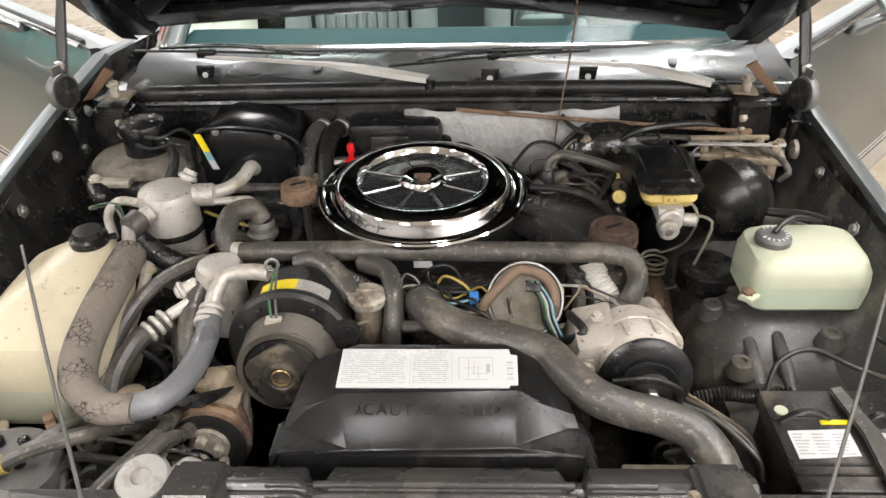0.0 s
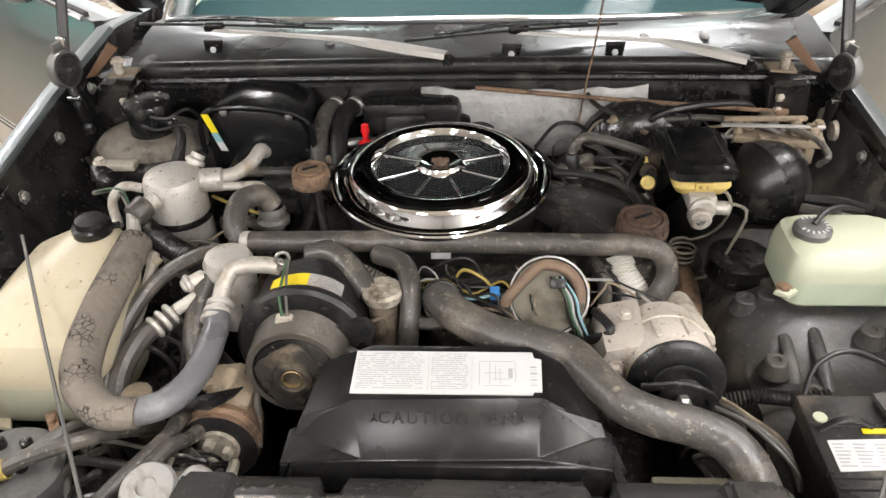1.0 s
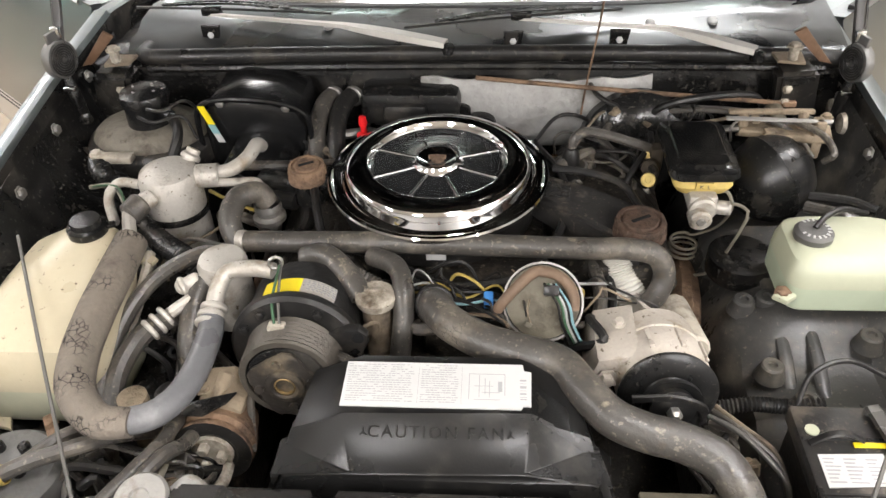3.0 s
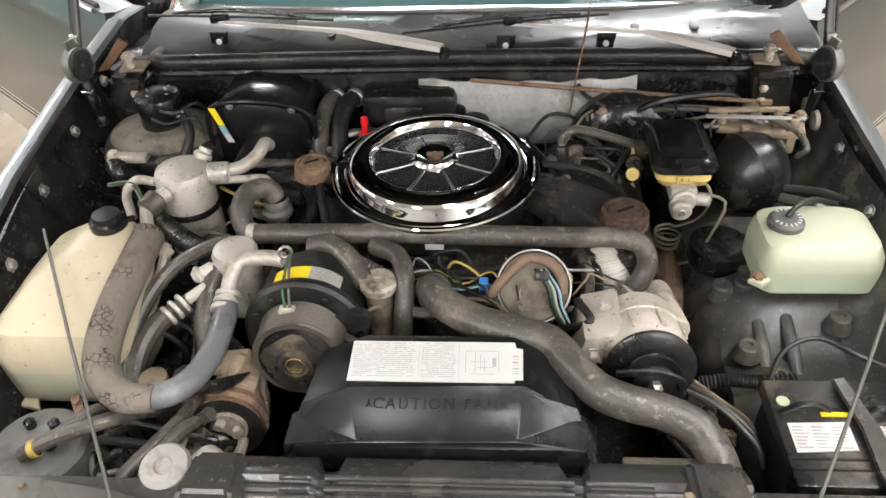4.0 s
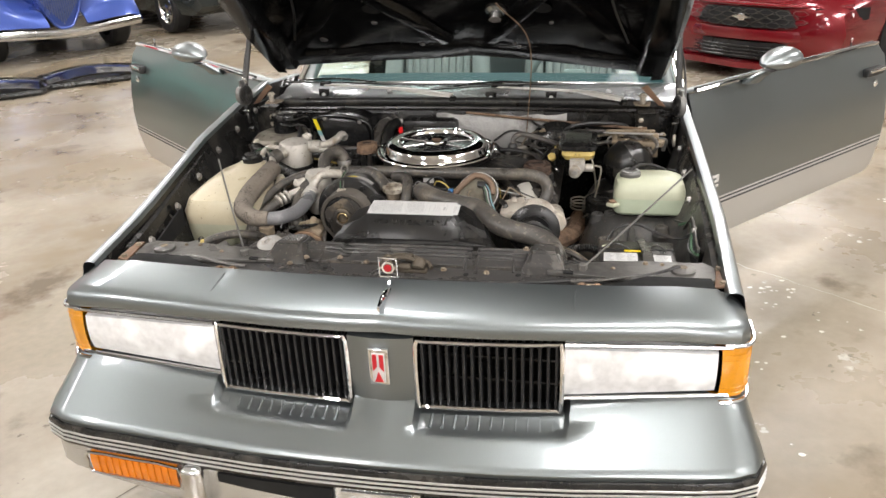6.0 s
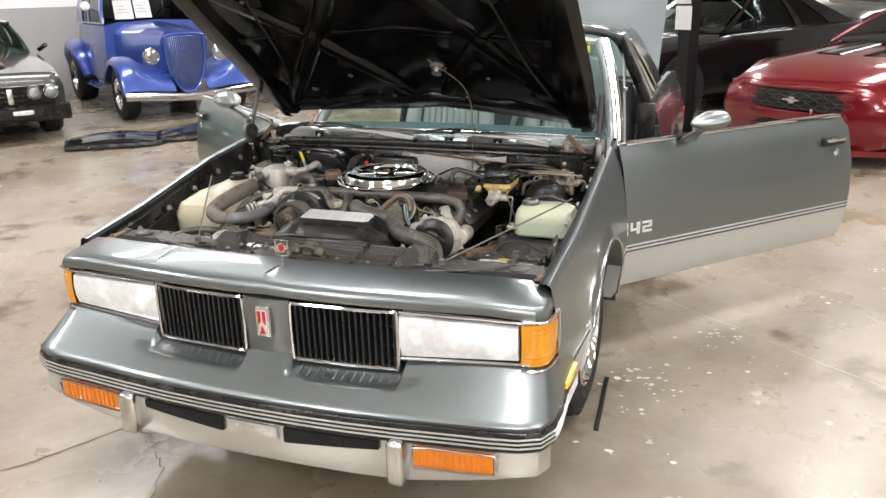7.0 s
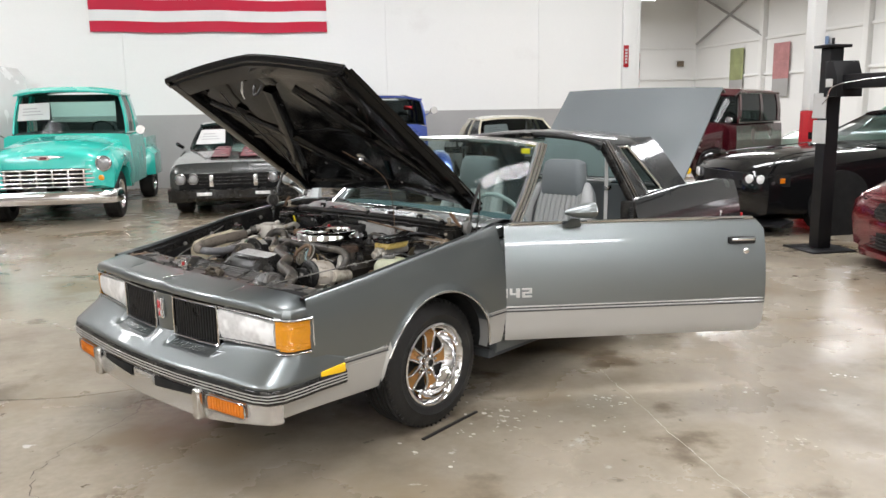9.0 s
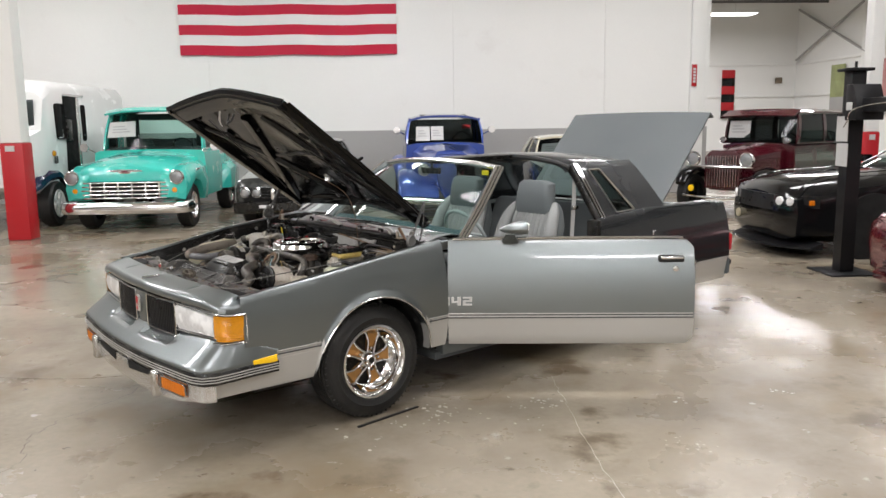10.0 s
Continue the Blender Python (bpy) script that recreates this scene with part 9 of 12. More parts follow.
for (xa, xb), (ya, yb), (za, zb_), n in ZONES:
    for k in range(n):
        p = Vector((random.uniform(xa, xb), random.uniform(ya, yb), random.uniform(za, zb_)))
        q = Vector((random.uniform(xa, xb), random.uniform(ya, yb), random.uniform(za - 0.03, zb_)))
        mid = (p + q) / 2 + Vector((random.uniform(-0.05, 0.05), random.uniform(-0.04, 0.04), random.uniform(0.0, 0.03)))
        end = q + Vector((random.uniform(-0.05, 0.05), random.uniform(-0.03, 0.03), -0.05))
        bm = B()
        tube(bm, [p - Vector((0, 0, 0.04)), p, mid, q, end], random.choice([0.0028, 0.0035, 0.005, 0.0075, 0.010]), 8, 6)
        ep("under_bonnet_line", bm, random.choice(["rubber", "rubber_dk", "rubber_dk", "rubber_dk", "steel", "grime", "rubber"]))
for (xa, xb), (ya, yb), (za, zb_), n in ZONES:
    for k in range(max(2, n // 3)):
        p = Vector((random.uniform(xa, xb), random.uniform(ya, yb), random.uniform(za - 0.03, zb_ - 0.01)))
        bm = B()
        turn_m = Matrix.Translation(p) @ Matrix.Rotation(random.uniform(0, 3), 4, "Z") @ Matrix.Rotation(random.uniform(-0.5, 0.5), 4, "X")
        w = random.uniform(0.012, 0.028)
        box(bm, (-w, -0.008, -0.003), (w, 0.008, 0.003), 0.002, turn_m)
        box(bm, (w - 0.004, -0.008, -0.020), (w, 0.008, 0.003), 0.001, turn_m)
        turn(bm, [(0.0085, 0.003), (0.0085, 0.0045), (0.006, 0.0045), (0.006, 0.009), (0, 0.0095)], turn_m, 6)
        ep("small_bracket", bm, random.choice(["alu_dirty", "steel", "rust", "iron", "tanned"]))

# cowl, weatherstrip and wipers
bm = B()
rows = []
for k in range(25):
    x = lerp(-0.765, 0.765, k / 24)
    e = (x / 0.765) ** 2
    w = 0.003 * math.sin(x * 14) + 0.002 * math.sin(x * 37)
    rows.append([(x, 0.325, 0.925), (x, 0.330, 0.942), (x, 0.368, 0.946), (x, 0.382, 0.944), (x, 0.388, 0.956), (x, 0.415, 0.966 + w), (x, 0.455, 0.970 - w), (x, 0.490, 0.978 + w), (x, 0.53 + 0.04 * e, 0.985), (x, 0.545 + 0.06 * e, 0.978), (x, 0.60 + 0.09 * e, 0.982 - 0.02 * e)])
grid(bm, rows, thick=0.003)
for f in bm.faces:
    f.material_index = 1 if f.calc_center_median().y > 0.383 else 0
cw = ep("cowl_panel", bm, ["bayblack", "cowlgrey"], "cowl panel, painted grey behind a black gutter")
bm = B()
tube(bm, [(-0.72, 0.40, 0.955), (-0.715, 0.352, 0.960), (-0.66, 0.338, 0.962), (-0.4, 0.338, 0.966), (0, 0.338, 0.968), (0.4, 0.338, 0.966), (0.66, 0.332, 0.960), (0.735, 0.33, 0.955)], 0.017, 12, 8)
ep("cowl_weatherstrip", bm, "rubber_dk", "thick black rubber weatherstrip")
bm = B()
tube(bm, [(-0.70, 0.325, 0.942), (0, 0.322, 0.948), (0.70, 0.32, 0.942)], 0.009, 8, 8)
ep("gutter_lip", bm, "bayblack")
# clear bump stops on the painted cowl, black clips at its edge
for x, y in ((-0.33, 0.405), (0.372, 0.415), (0.505, 0.42)):
    bm = B()
    turn(bm, [(0.011, 0), (0.011, 0.005), (0.007, 0.009), (0, 0.010)], Matrix.Translation((x, y + 0.055, 0.972)), 14, squash=1.4)
    part("bump_stop", bm, "belt", cw, "small clear stop")
for x, y in ((-0.585, 0.425), (0.078, 0.385), (0.30, 0.39)):
    bm = B()
    prism(bm, [(x - 0.022, 0.955), (x + 0.014, 0.955), (x + 0.020, 0.992), (x - 0.022, 0.992)], y, y + 0.012, "y", 0.003)
    clip = part("cowl_clip", bm, "plastic", cw, "black clip with a pale screw")
    bm = B()
    bolt(bm, (x - 0.002, y - 0.001, 0.972), (0, -1, 0.2), 0.005, 0.004)
    part("screw", bm, "white", clip)
for pivot, mid, tip, bl, br in (((-0.062, 0.334, 0.990), (-0.29, 0.412, 0.998), (-0.605, 0.482, 0.996), (-0.78, 0.515, 1.0), (-0.32, 0.462, 1.004)), ((0.552, 0.300, 0.988), (0.393, 0.390, 0.996), (0.085, 0.436, 1.000), (-0.155, 0.402, 0.997), (0.31, 0.475, 1.004))):
    wp = thing("wiper", "", "")
    wp.parent = coupe
    wp["label"] = "pale grey wiper arm with a black bridged blade"
    pv, md, tp = Vector(pivot), Vector(mid), Vector(tip)
    bm = B()
    rows = []
    for k in range(13):
        f = k / 12
        p = pv.lerp(md, f / 0.5) if f < 0.5 else md.lerp(tp, (f - 0.5) / 0.5)
        d = (md - pv) if f < 0.5 else (tp - md)
        sd = d.cross(Vector((0, 0, 1))).normalized()
        w = table(f, [(0, 0.013), (0.10, 0.015), (0.30, 0.013), (0.48, 0.011), (0.52, 0.0055), (1, 0.0048)])
        h = table(f, [(0, 0.007), (0.3, 0.009), (0.5, 0.005), (1, 0.003)])
        rows.append([p - sd * w + Vector((0, 0, -h * 0.6)), p - sd * w * 0.82 + Vector((0, 0, h)), p + sd * w * 0.82 + Vector((0, 0, h)), p + sd * w + Vector((0, 0, -h * 0.6))])
    grid(bm, rows, close=True)
    part("arm", bm, "wiper", wp)
    bm = B()
    turn(bm, [(0.014, -0.012), (0.014, 0.002), (0.010, 0.006), (0, 0.007)], Matrix.Translation(pv + Vector((0.004, -0.002, -0.006))), 18)
    part("pivot_cap", bm, "plastic", wp)
    bl, br = Vector(bl), Vector(br)
    bm = B()
    tube(bm, [bl, bl.lerp(br, 0.5) + Vector((0, 0, 0.003)), br], 0.0045, 6, flat=0.7)
    blade = part("blade", bm, "rubber_dk", wp, "black rubber wiper blade")
    # bridge over the blade, a flat bar with openings
    for o in (-0.007, 0.007):
        bm = B()
        tube(bm, [bl.lerp(br, 0.14) + Vector((0, o * 0.3, 0.008)), bl.lerp(br, 0.5) + Vector((0, o, 0.018)), bl.lerp(br, 0.86) + Vector((0, o * 0.3, 0.008))], 0.003, 6)
        part("bridge_rail", bm, "plastic", blade)
    for k in range(9):
        f = 0.22 + 0.56 * k / 8
        c = bl.lerp(br, f) + Vector((0, 0, 0.008 + 0.010 * (1 - abs(f - 0.5) / 0.36)))
        bm = B()
        box(bm, (-0.005, -0.008, -0.0025), (0.005, 0.008, 0.0025), 0.001, Matrix.Translation(c), seg=1)
        part("bridge_web", bm, "plastic", blade)
    bm = B()
    box(bm, (-0.022, -0.012, -0.008), (0.022, 0.012, 0.010), 0.004, Matrix.Translation(tp + Vector((0.008, 0.006, 0.004))))
    part("arm_clip", bm, "plastic", wp)
for s, ox, in ((-1, -0.05), (1, -0.075)):
    X = s * 0.70 + ox
    bm = B()
    prism(bm, [(X + s * 0.075, 0.965), (X + s * 0.050, 0.970), (X - s * 0.012, 1.030), (X + s * 0.008, 1.042)], 0.288, 0.296, "y", 0.002)
    ep("hinge_plate", bm, "rustplate", "rust-stained hinge plate")
    bm = B()
    prism(bm, [(X + s * 0.02, 0.275), (X - s * 0.030, 0.285), (X - s * 0.035, 0.325), (X + s * 0.025, 0.325)], 0.968, 0.976, "z", 0.003)
    hpl = ep("wing_tab", bm, "grime", "dirty pale mounting tab")
    bm = B()
    cyl(bm, (X - s * 0.005, 0.285, 0.975), (X - s * 0.005, 0.285, 1.005), 0.010, 10)
    bolt(bm, (X - s * 0.005, 0.285, 1.003), (0, 0, 1), 0.011, 0.009)
    part("tall_bolt", bm, "alu_dirty", hpl)
    bm = B()
    loft(bm, [[(X + s * 0.06, y, 0.86), (X - s * 0.02, y, 0.86), (X - s * 0.03, y, 0.955), (X + s * 0.05, y, 0.96)] for y in (0.262, 0.33)])
    bmesh.ops.bevel(bm, geom=list(bm.edges), offset=0.01, segments=2, affect="EDGES")
    ep("hinge_pillar", bm, "bayblack", "black hinge pillar")
    for k in range(2):
        bm = B()
        bolt(bm, (X - s * 0.008, 0.262, 0.925 - 0.028 * k), (0, -1, 0.3), 0.007, 0.008)
        ep("pillar_bolt", bm, "alu_dirty")
    for y in (0.24, 0.30):
        bm = B()
        turn(bm, [(0.022, 0), (0.020, 0.008), (0.008, 0.010), (0, 0.010)], to_axis((s * 0.735, y, 0.86), (-s, 0, 0)), 16)
        ep("wing_plug", bm, "alu_dirty")

# ---- cabin ----
bm = B()
box(bm, (-0.74, 0.46, 0.22), (0.74, 2.75, 0.27), 0.01)
ep("cabin_floor", bm, "carpet", "dark grey carpet")
bm = B()
loft(bm, [[(-0.70, 0.58, 0.62), (0.70, 0.58, 0.62), (0.72, 0.60, 0.935), (-0.72, 0.60, 0.935)], [(-0.70, 0.80, 0.62), (0.70, 0.80, 0.62), (0.71, 0.80, 0.945), (-0.71, 0.80, 0.945)], [(-0.69, 0.95, 0.66), (0.69, 0.95, 0.66), (0.69, 0.93, 0.92), (-0.69, 0.93, 0.92)]])
bmesh.ops.bevel(bm, geom=list(bm.edges), offset=0.02, segments=2, affect="EDGES")
ep("dashboard", bm, "dash", "grey vinyl dashboard")
bm = B()
turn(bm, [(0.182 + 0.013 * math.cos(a), 0.013 * math.sin(a)) for a in [2 * math.pi * k / 8 for k in range(8)]], to_axis((0.36, 1.06, 0.90), (0, 0.85, 0.5)), 36, closed=True)
sw = ep("steering_wheel", bm, "dash", "grey steering wheel")
bm = B()
tw = to_axis((0.36, 1.055, 0.895), (0, 0.85, 0.5))
box(bm, (-0.18, -0.018, -0.01), (0.18, 0.018, 0.01), 0.005, tw)
box(bm, (-0.05, -0.05, -0.012), (0.05, 0.05, 0.018), 0.015, tw)
tube(bm, [(0.36, 1.05, 0.89), (0.36, 0.86, 0.78)], 0.025, 10)
part("wheel_hub", bm, "dash", sw)


def seat(x):
    """A velour bucket seat with fluted back, bolsters and a tall headrest."""
    st = thing("front_seat", "", "")
    st.parent = coupe
    st["label"] = "grey velour front seat with fluted back and headrest"
    Y = 1.60

    def P(u, w, h):
        """u across, w forward of the back plane, h up the back."""
        return (x + u, Y + 0.28 * h - w, 0.50 + h)

    n = 9
    for k in range(n):
        bm = B()
        u = lerp(-0.155, 0.155, k / (n - 1))
        tube(bm, [P(u, 0.02, 0.02), P(u, 0.05, 0.2), P(u, 0.045, 0.4), P(u * 0.97, 0.038, 0.47), P(u * 0.92, 0.025, 0.515)], 0.0215, 8, 5)
        part("flute", bm, "seat", st)
    for s in (-1, 1):
        bm = B()
        tube(bm, [P(s * 0.215, 0.04, 0.0), P(s * 0.235, 0.08, 0.2), P(s * 0.228, 0.07, 0.4), P(s * 0.205, 0.04, 0.50), P(s * 0.17, 0.01, 0.56)], [0.045, 0.05, 0.046, 0.038, 0.022], 12, 5)
        part("bolster", bm, "seat", st)
    bm = B()
    # backrest shell and headrest take the darkened velour
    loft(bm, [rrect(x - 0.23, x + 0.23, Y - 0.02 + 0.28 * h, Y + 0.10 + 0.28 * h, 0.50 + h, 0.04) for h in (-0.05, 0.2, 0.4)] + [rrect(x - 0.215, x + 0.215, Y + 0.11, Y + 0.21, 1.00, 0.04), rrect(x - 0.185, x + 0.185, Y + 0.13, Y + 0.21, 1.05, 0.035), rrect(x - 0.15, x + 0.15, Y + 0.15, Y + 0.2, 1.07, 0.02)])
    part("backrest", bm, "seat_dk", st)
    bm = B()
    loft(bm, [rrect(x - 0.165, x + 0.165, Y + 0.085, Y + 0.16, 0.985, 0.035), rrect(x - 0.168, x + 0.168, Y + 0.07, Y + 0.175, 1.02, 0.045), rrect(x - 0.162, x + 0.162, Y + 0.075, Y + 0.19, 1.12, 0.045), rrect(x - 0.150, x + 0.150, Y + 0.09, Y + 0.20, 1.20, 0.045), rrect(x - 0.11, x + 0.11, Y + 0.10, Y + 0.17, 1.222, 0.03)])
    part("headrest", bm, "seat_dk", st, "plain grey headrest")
    bm = B()
    loft(bm, [rrect(x - 0.25, x + 0.25, 1.12, 1.64, 0.36, 0.06), rrect(x - 0.26, x + 0.26, 1.10, 1.66, 0.46, 0.07), rrect(x - 0.24, x + 0.24, 1.12, 1.64, 0.52, 0.07)])
    part("cushion", bm, "seat", st)
    return st


seat(0.37)
seat(-0.37)
bm = B()
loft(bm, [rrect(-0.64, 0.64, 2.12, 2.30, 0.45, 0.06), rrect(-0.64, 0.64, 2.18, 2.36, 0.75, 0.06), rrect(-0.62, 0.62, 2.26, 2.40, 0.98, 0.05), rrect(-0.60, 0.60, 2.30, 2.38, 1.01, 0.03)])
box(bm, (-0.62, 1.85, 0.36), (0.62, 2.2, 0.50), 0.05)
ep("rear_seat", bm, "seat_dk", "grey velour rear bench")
bm = B()
box(bm, (-0.64, 2.38, 0.93), (0.64, 2.74, 0.96), 0.01)
ep("parcel_shelf", bm, "dash")
for s in (-1, 1):
    bm = B()
    box(bm, (s * 0.30, 2.44, 0.96), (s * 0.52, 2.56, 1.02), 0.02)
    ep("shelf_speaker", bm, "plastic", "black shelf speaker")
    bm = B()
    grid(bm, [[(s * (0.60 + 0.005), 1.86, 1.30), (s * 0.605, 1.89, 1.30)], [(s * 0.62, 1.84, 1.1), (s * 0.625, 1.875, 1.1)], [(s * 0.64, 1.80, 0.85), (s * 0.645, 1.835, 0.85)], [(s * 0.66, 1.74, 0.50), (s * 0.665, 1.775, 0.50)]], thick=0.003)
    sb = ep("seat_belt", bm, "belt", "pale grey seat belt")
    bm = B()
    box(bm, (s * 0.625, 1.82, 1.02), (s * 0.65, 1.88, 1.05), 0.004)
    part("buckle", bm, "dullchrome", sb)
bm = B()
grid(bm, [[(-0.09, 1.05, 1.29), (0.09, 1.05, 1.29)], [(-0.10, 1.045, 1.33), (0.10, 1.045, 1.33)]], thick=0.02)
tube(bm, [(0, 1.06, 1.33), (0, 1.07, 1.375)], 0.008, 8)
ep("inside_mirror", bm, "plastic", "black inside mirror")
bm = B()
box(bm, (0.50, 0.845, 1.28), (0.56, 0.85, 1.31), m=Matrix.Translation((0, 0.23, 0.02)))
ep("windscreen_sticker", bm, "ylabel", "small yellow sticker")

# ---- the other vehicles ----
def gloss(name, c, metal=0.0):
    return mat(name, c, 0.25, metal, 0.05, 2, 200, 0.01, coat=0.9, rvar=0.04)


M["teal"] = gloss("turquoise_paint", (0.045, 0.50, 0.42))
M["black"] = mat("gloss_black_paint", (0.005, 0.005, 0.0055), 0.10, 0, 0.05, 2, 200, 0.004, spec=0.45, rvar=0.03)
M["liftblack"] = mat("black_powder_coat", (0.008, 0.008, 0.009), 0.45, 0, 0.1, 5, 90, 0.05, spec=0.3)
M["darkgreen"] = gloss("very_dark_green_paint", (0.022, 0.026, 0.025))
M["blue"] = mat("metallic_blue_paint", (0.045, 0.085, 0.33), 0.30, 0.45, 0.06, 2, 220, 0.01, coat=1.0, rvar=0.04)
M["bluegrey"] = mat("blue_grey_grille_bars", (0.10, 0.12, 0.20), 0.35, 0.3, 0.1, 9, 99, 0.02)
M["navy"] = gloss("navy_paint", (0.008, 0.014, 0.05))
M["maroon"] = gloss("maroon_paint", (0.055, 0.004, 0.009))
M["crimson"] = mat("deep_red_metallic_paint", (0.15, 0.002, 0.007), 0.22, 0.35, 0.05, 2, 240, 0.01, coat=1.0, rvar=0.04)
M["vanwhite"] = gloss("white_van_paint", (0.76, 0.77, 0.76))
M["mint"] = gloss("pale_mint_paint", (0.48, 0.66, 0.55))
M["cream"] = gloss("cream_paint", (0.62, 0.58, 0.44))
M["olivecloth"] = mat("olive_printed_cloth", (0.30, 0.33, 0.16), 0.8, 0, 0.4, 2, 20, 0.05)
M["redcloth"] = mat("faded_red_printed_cloth", (0.45, 0.22, 0.22), 0.8, 0, 0.4, 2, 20, 0.05)
M["bluecloth"] = mat("blue_printed_cloth", (0.18, 0.26, 0.42), 0.8, 0, 0.5, 2, 20, 0.05)
M["redplate"] = mat("dull_red_panel", (0.13, 0.03, 0.04), 0.3, 0, 0.1, 5, 60, 0.02)

FACING_OUT = HALL                                        # nose towards the hall
FACING_DOWN = pose(0, 0, 0, 0, 0, -36.87)                # nose along the row


def place(x, y, turn_m):
    return Matrix.Translation((x, y, 0)) @ turn_m


def shell(name, secs, m, parent, label="", mi=None):
    """A body skin from half sections (y, [(x, z), ...]) mirrored about the middle."""
    bm = B()
    rows = []
    for y, half in secs:
        right = [(x, y, z) for x, z in half]
        left = [(-x, y, z) for x, z in half[::-1] if x > 1e-4]
        rows.append(right + left)
    loft(bm, rows)
    return part(name, bm, m, parent, label, angle=40)


def plain_wheel(parent, x, y, r, w, style="bright", rim=None):
    """A background wheel: tyre, rim, five spokes."""
    s = 1 if x > 0 else -1
    rim = rim or r * 0.62
    wl = thing("wheel", "", "")
    wl.parent = parent
    wl.matrix_basis = Matrix.Translation((x, y, r)) @ Matrix.Rotation(radians(90 * s), 4, "Y")
    bm = B()
    h = w / 2
    turn(bm, [(rim, -h), (r - 0.03, -h - 0.005), (r, -h + 0.03), (r, h - 0.03), (r - 0.03, h + 0.005), (rim + 0.01, h), (rim, h - 0.01)], None, 32)
    part("tyre", bm, "tyre", wl)
    bm = B()
    face = {"bright": "chrome", "dark": "plastic", "white": "vanwhite"}[style]
    turn(bm, [(rim, h - 0.01), (rim - 0.012, h), (rim - 0.025, h - 0.02), (rim - 0.035, h - 0.06), (0.3 * rim, h - 0.07), (0.28 * rim, h - 0.02), (0.2 * rim, h - 0.01), (0, h - 0.01)], None, 28)
    part("rim", bm, face, wl)
    for k in range(5):
        bm = B()
        prism(bm, [(0.2 * rim, -0.03), (rim - 0.03, -0.045), (rim - 0.03, 0.045), (0.2 * rim, 0.03)], h - 0.055, h - 0.02, "z", 0.006, Matrix.Rotation(2 * math.pi * k / 5, 4, "Z"))
        part("spoke", bm, face, wl)
    return wl


M["dimlens"] = mat("clear_fluted_lamp_glass", (0.30, 0.31, 0.32), 0.12, 0.5, 0.3, 20, 90, 0.1, coat=1.0)


def round_lamp(parent, x, y, z, r, lens="dimlens", name="headlamp"):
    bm = B()
    turn(bm, [(r * 1.18, -0.03), (r * 1.18, 0.01), (r * 1.08, 0.02), (r, 0.015), (r, 0.0)], to_axis((x, y, z), (0, -1, 0)), 24)
    hl = part(name, bm, "chrome", parent, "round lamp with a bright ring")
    bm = B()
    turn(bm, [(r, 0.004), (r * 0.8, 0.014), (r * 0.4, 0.022), (0, 0.024)], to_axis((x, y, z), (0, -1, 0)), 22)
    part("lens", bm, lens, hl)
    return hl


def paper(parent, a, b, c, d, name="price_sheet"):
    bm = B()
    grid(bm, [[a, b], [d, c]], thick=0.003)
    sh_ = part(name, bm, "white", parent, "white paper sheet on the glass", smooth=False)
    a, b, c, d = (Vector(q) for q in (a, b, c, d))
    n = (b - a).cross(d - a).normalized() * 0.005
    n = n if n.y < 0 else -n
    bm = B()
    for k in range(3):
        t0, t1 = 0.3 + 0.18 * k, 0.36 + 0.18 * k
        p = [a.lerp(d, t0).lerp(b.lerp(c, t0), u) + n for u in (0.15, 0.8 - 0.1 * k)]
        q = [a.lerp(d, t1).lerp(b.lerp(c, t1), u) + n for u in (0.15, 0.8 - 0.1 * k)]
        bm.faces.new([bm.verts.new(v) for v in (p[0], p[1], q[1], q[0])])
    part("sheet_print", bm, "inkgrey", sh_, smooth=False)


def quad_glass(parent, pts, name="windscreen", m="darkglass", label=""):
    bm = B()
    bm.faces.new([bm.verts.new(p) for p in pts])
    g = part(name, bm, m, parent, label, smooth=False)
    return g


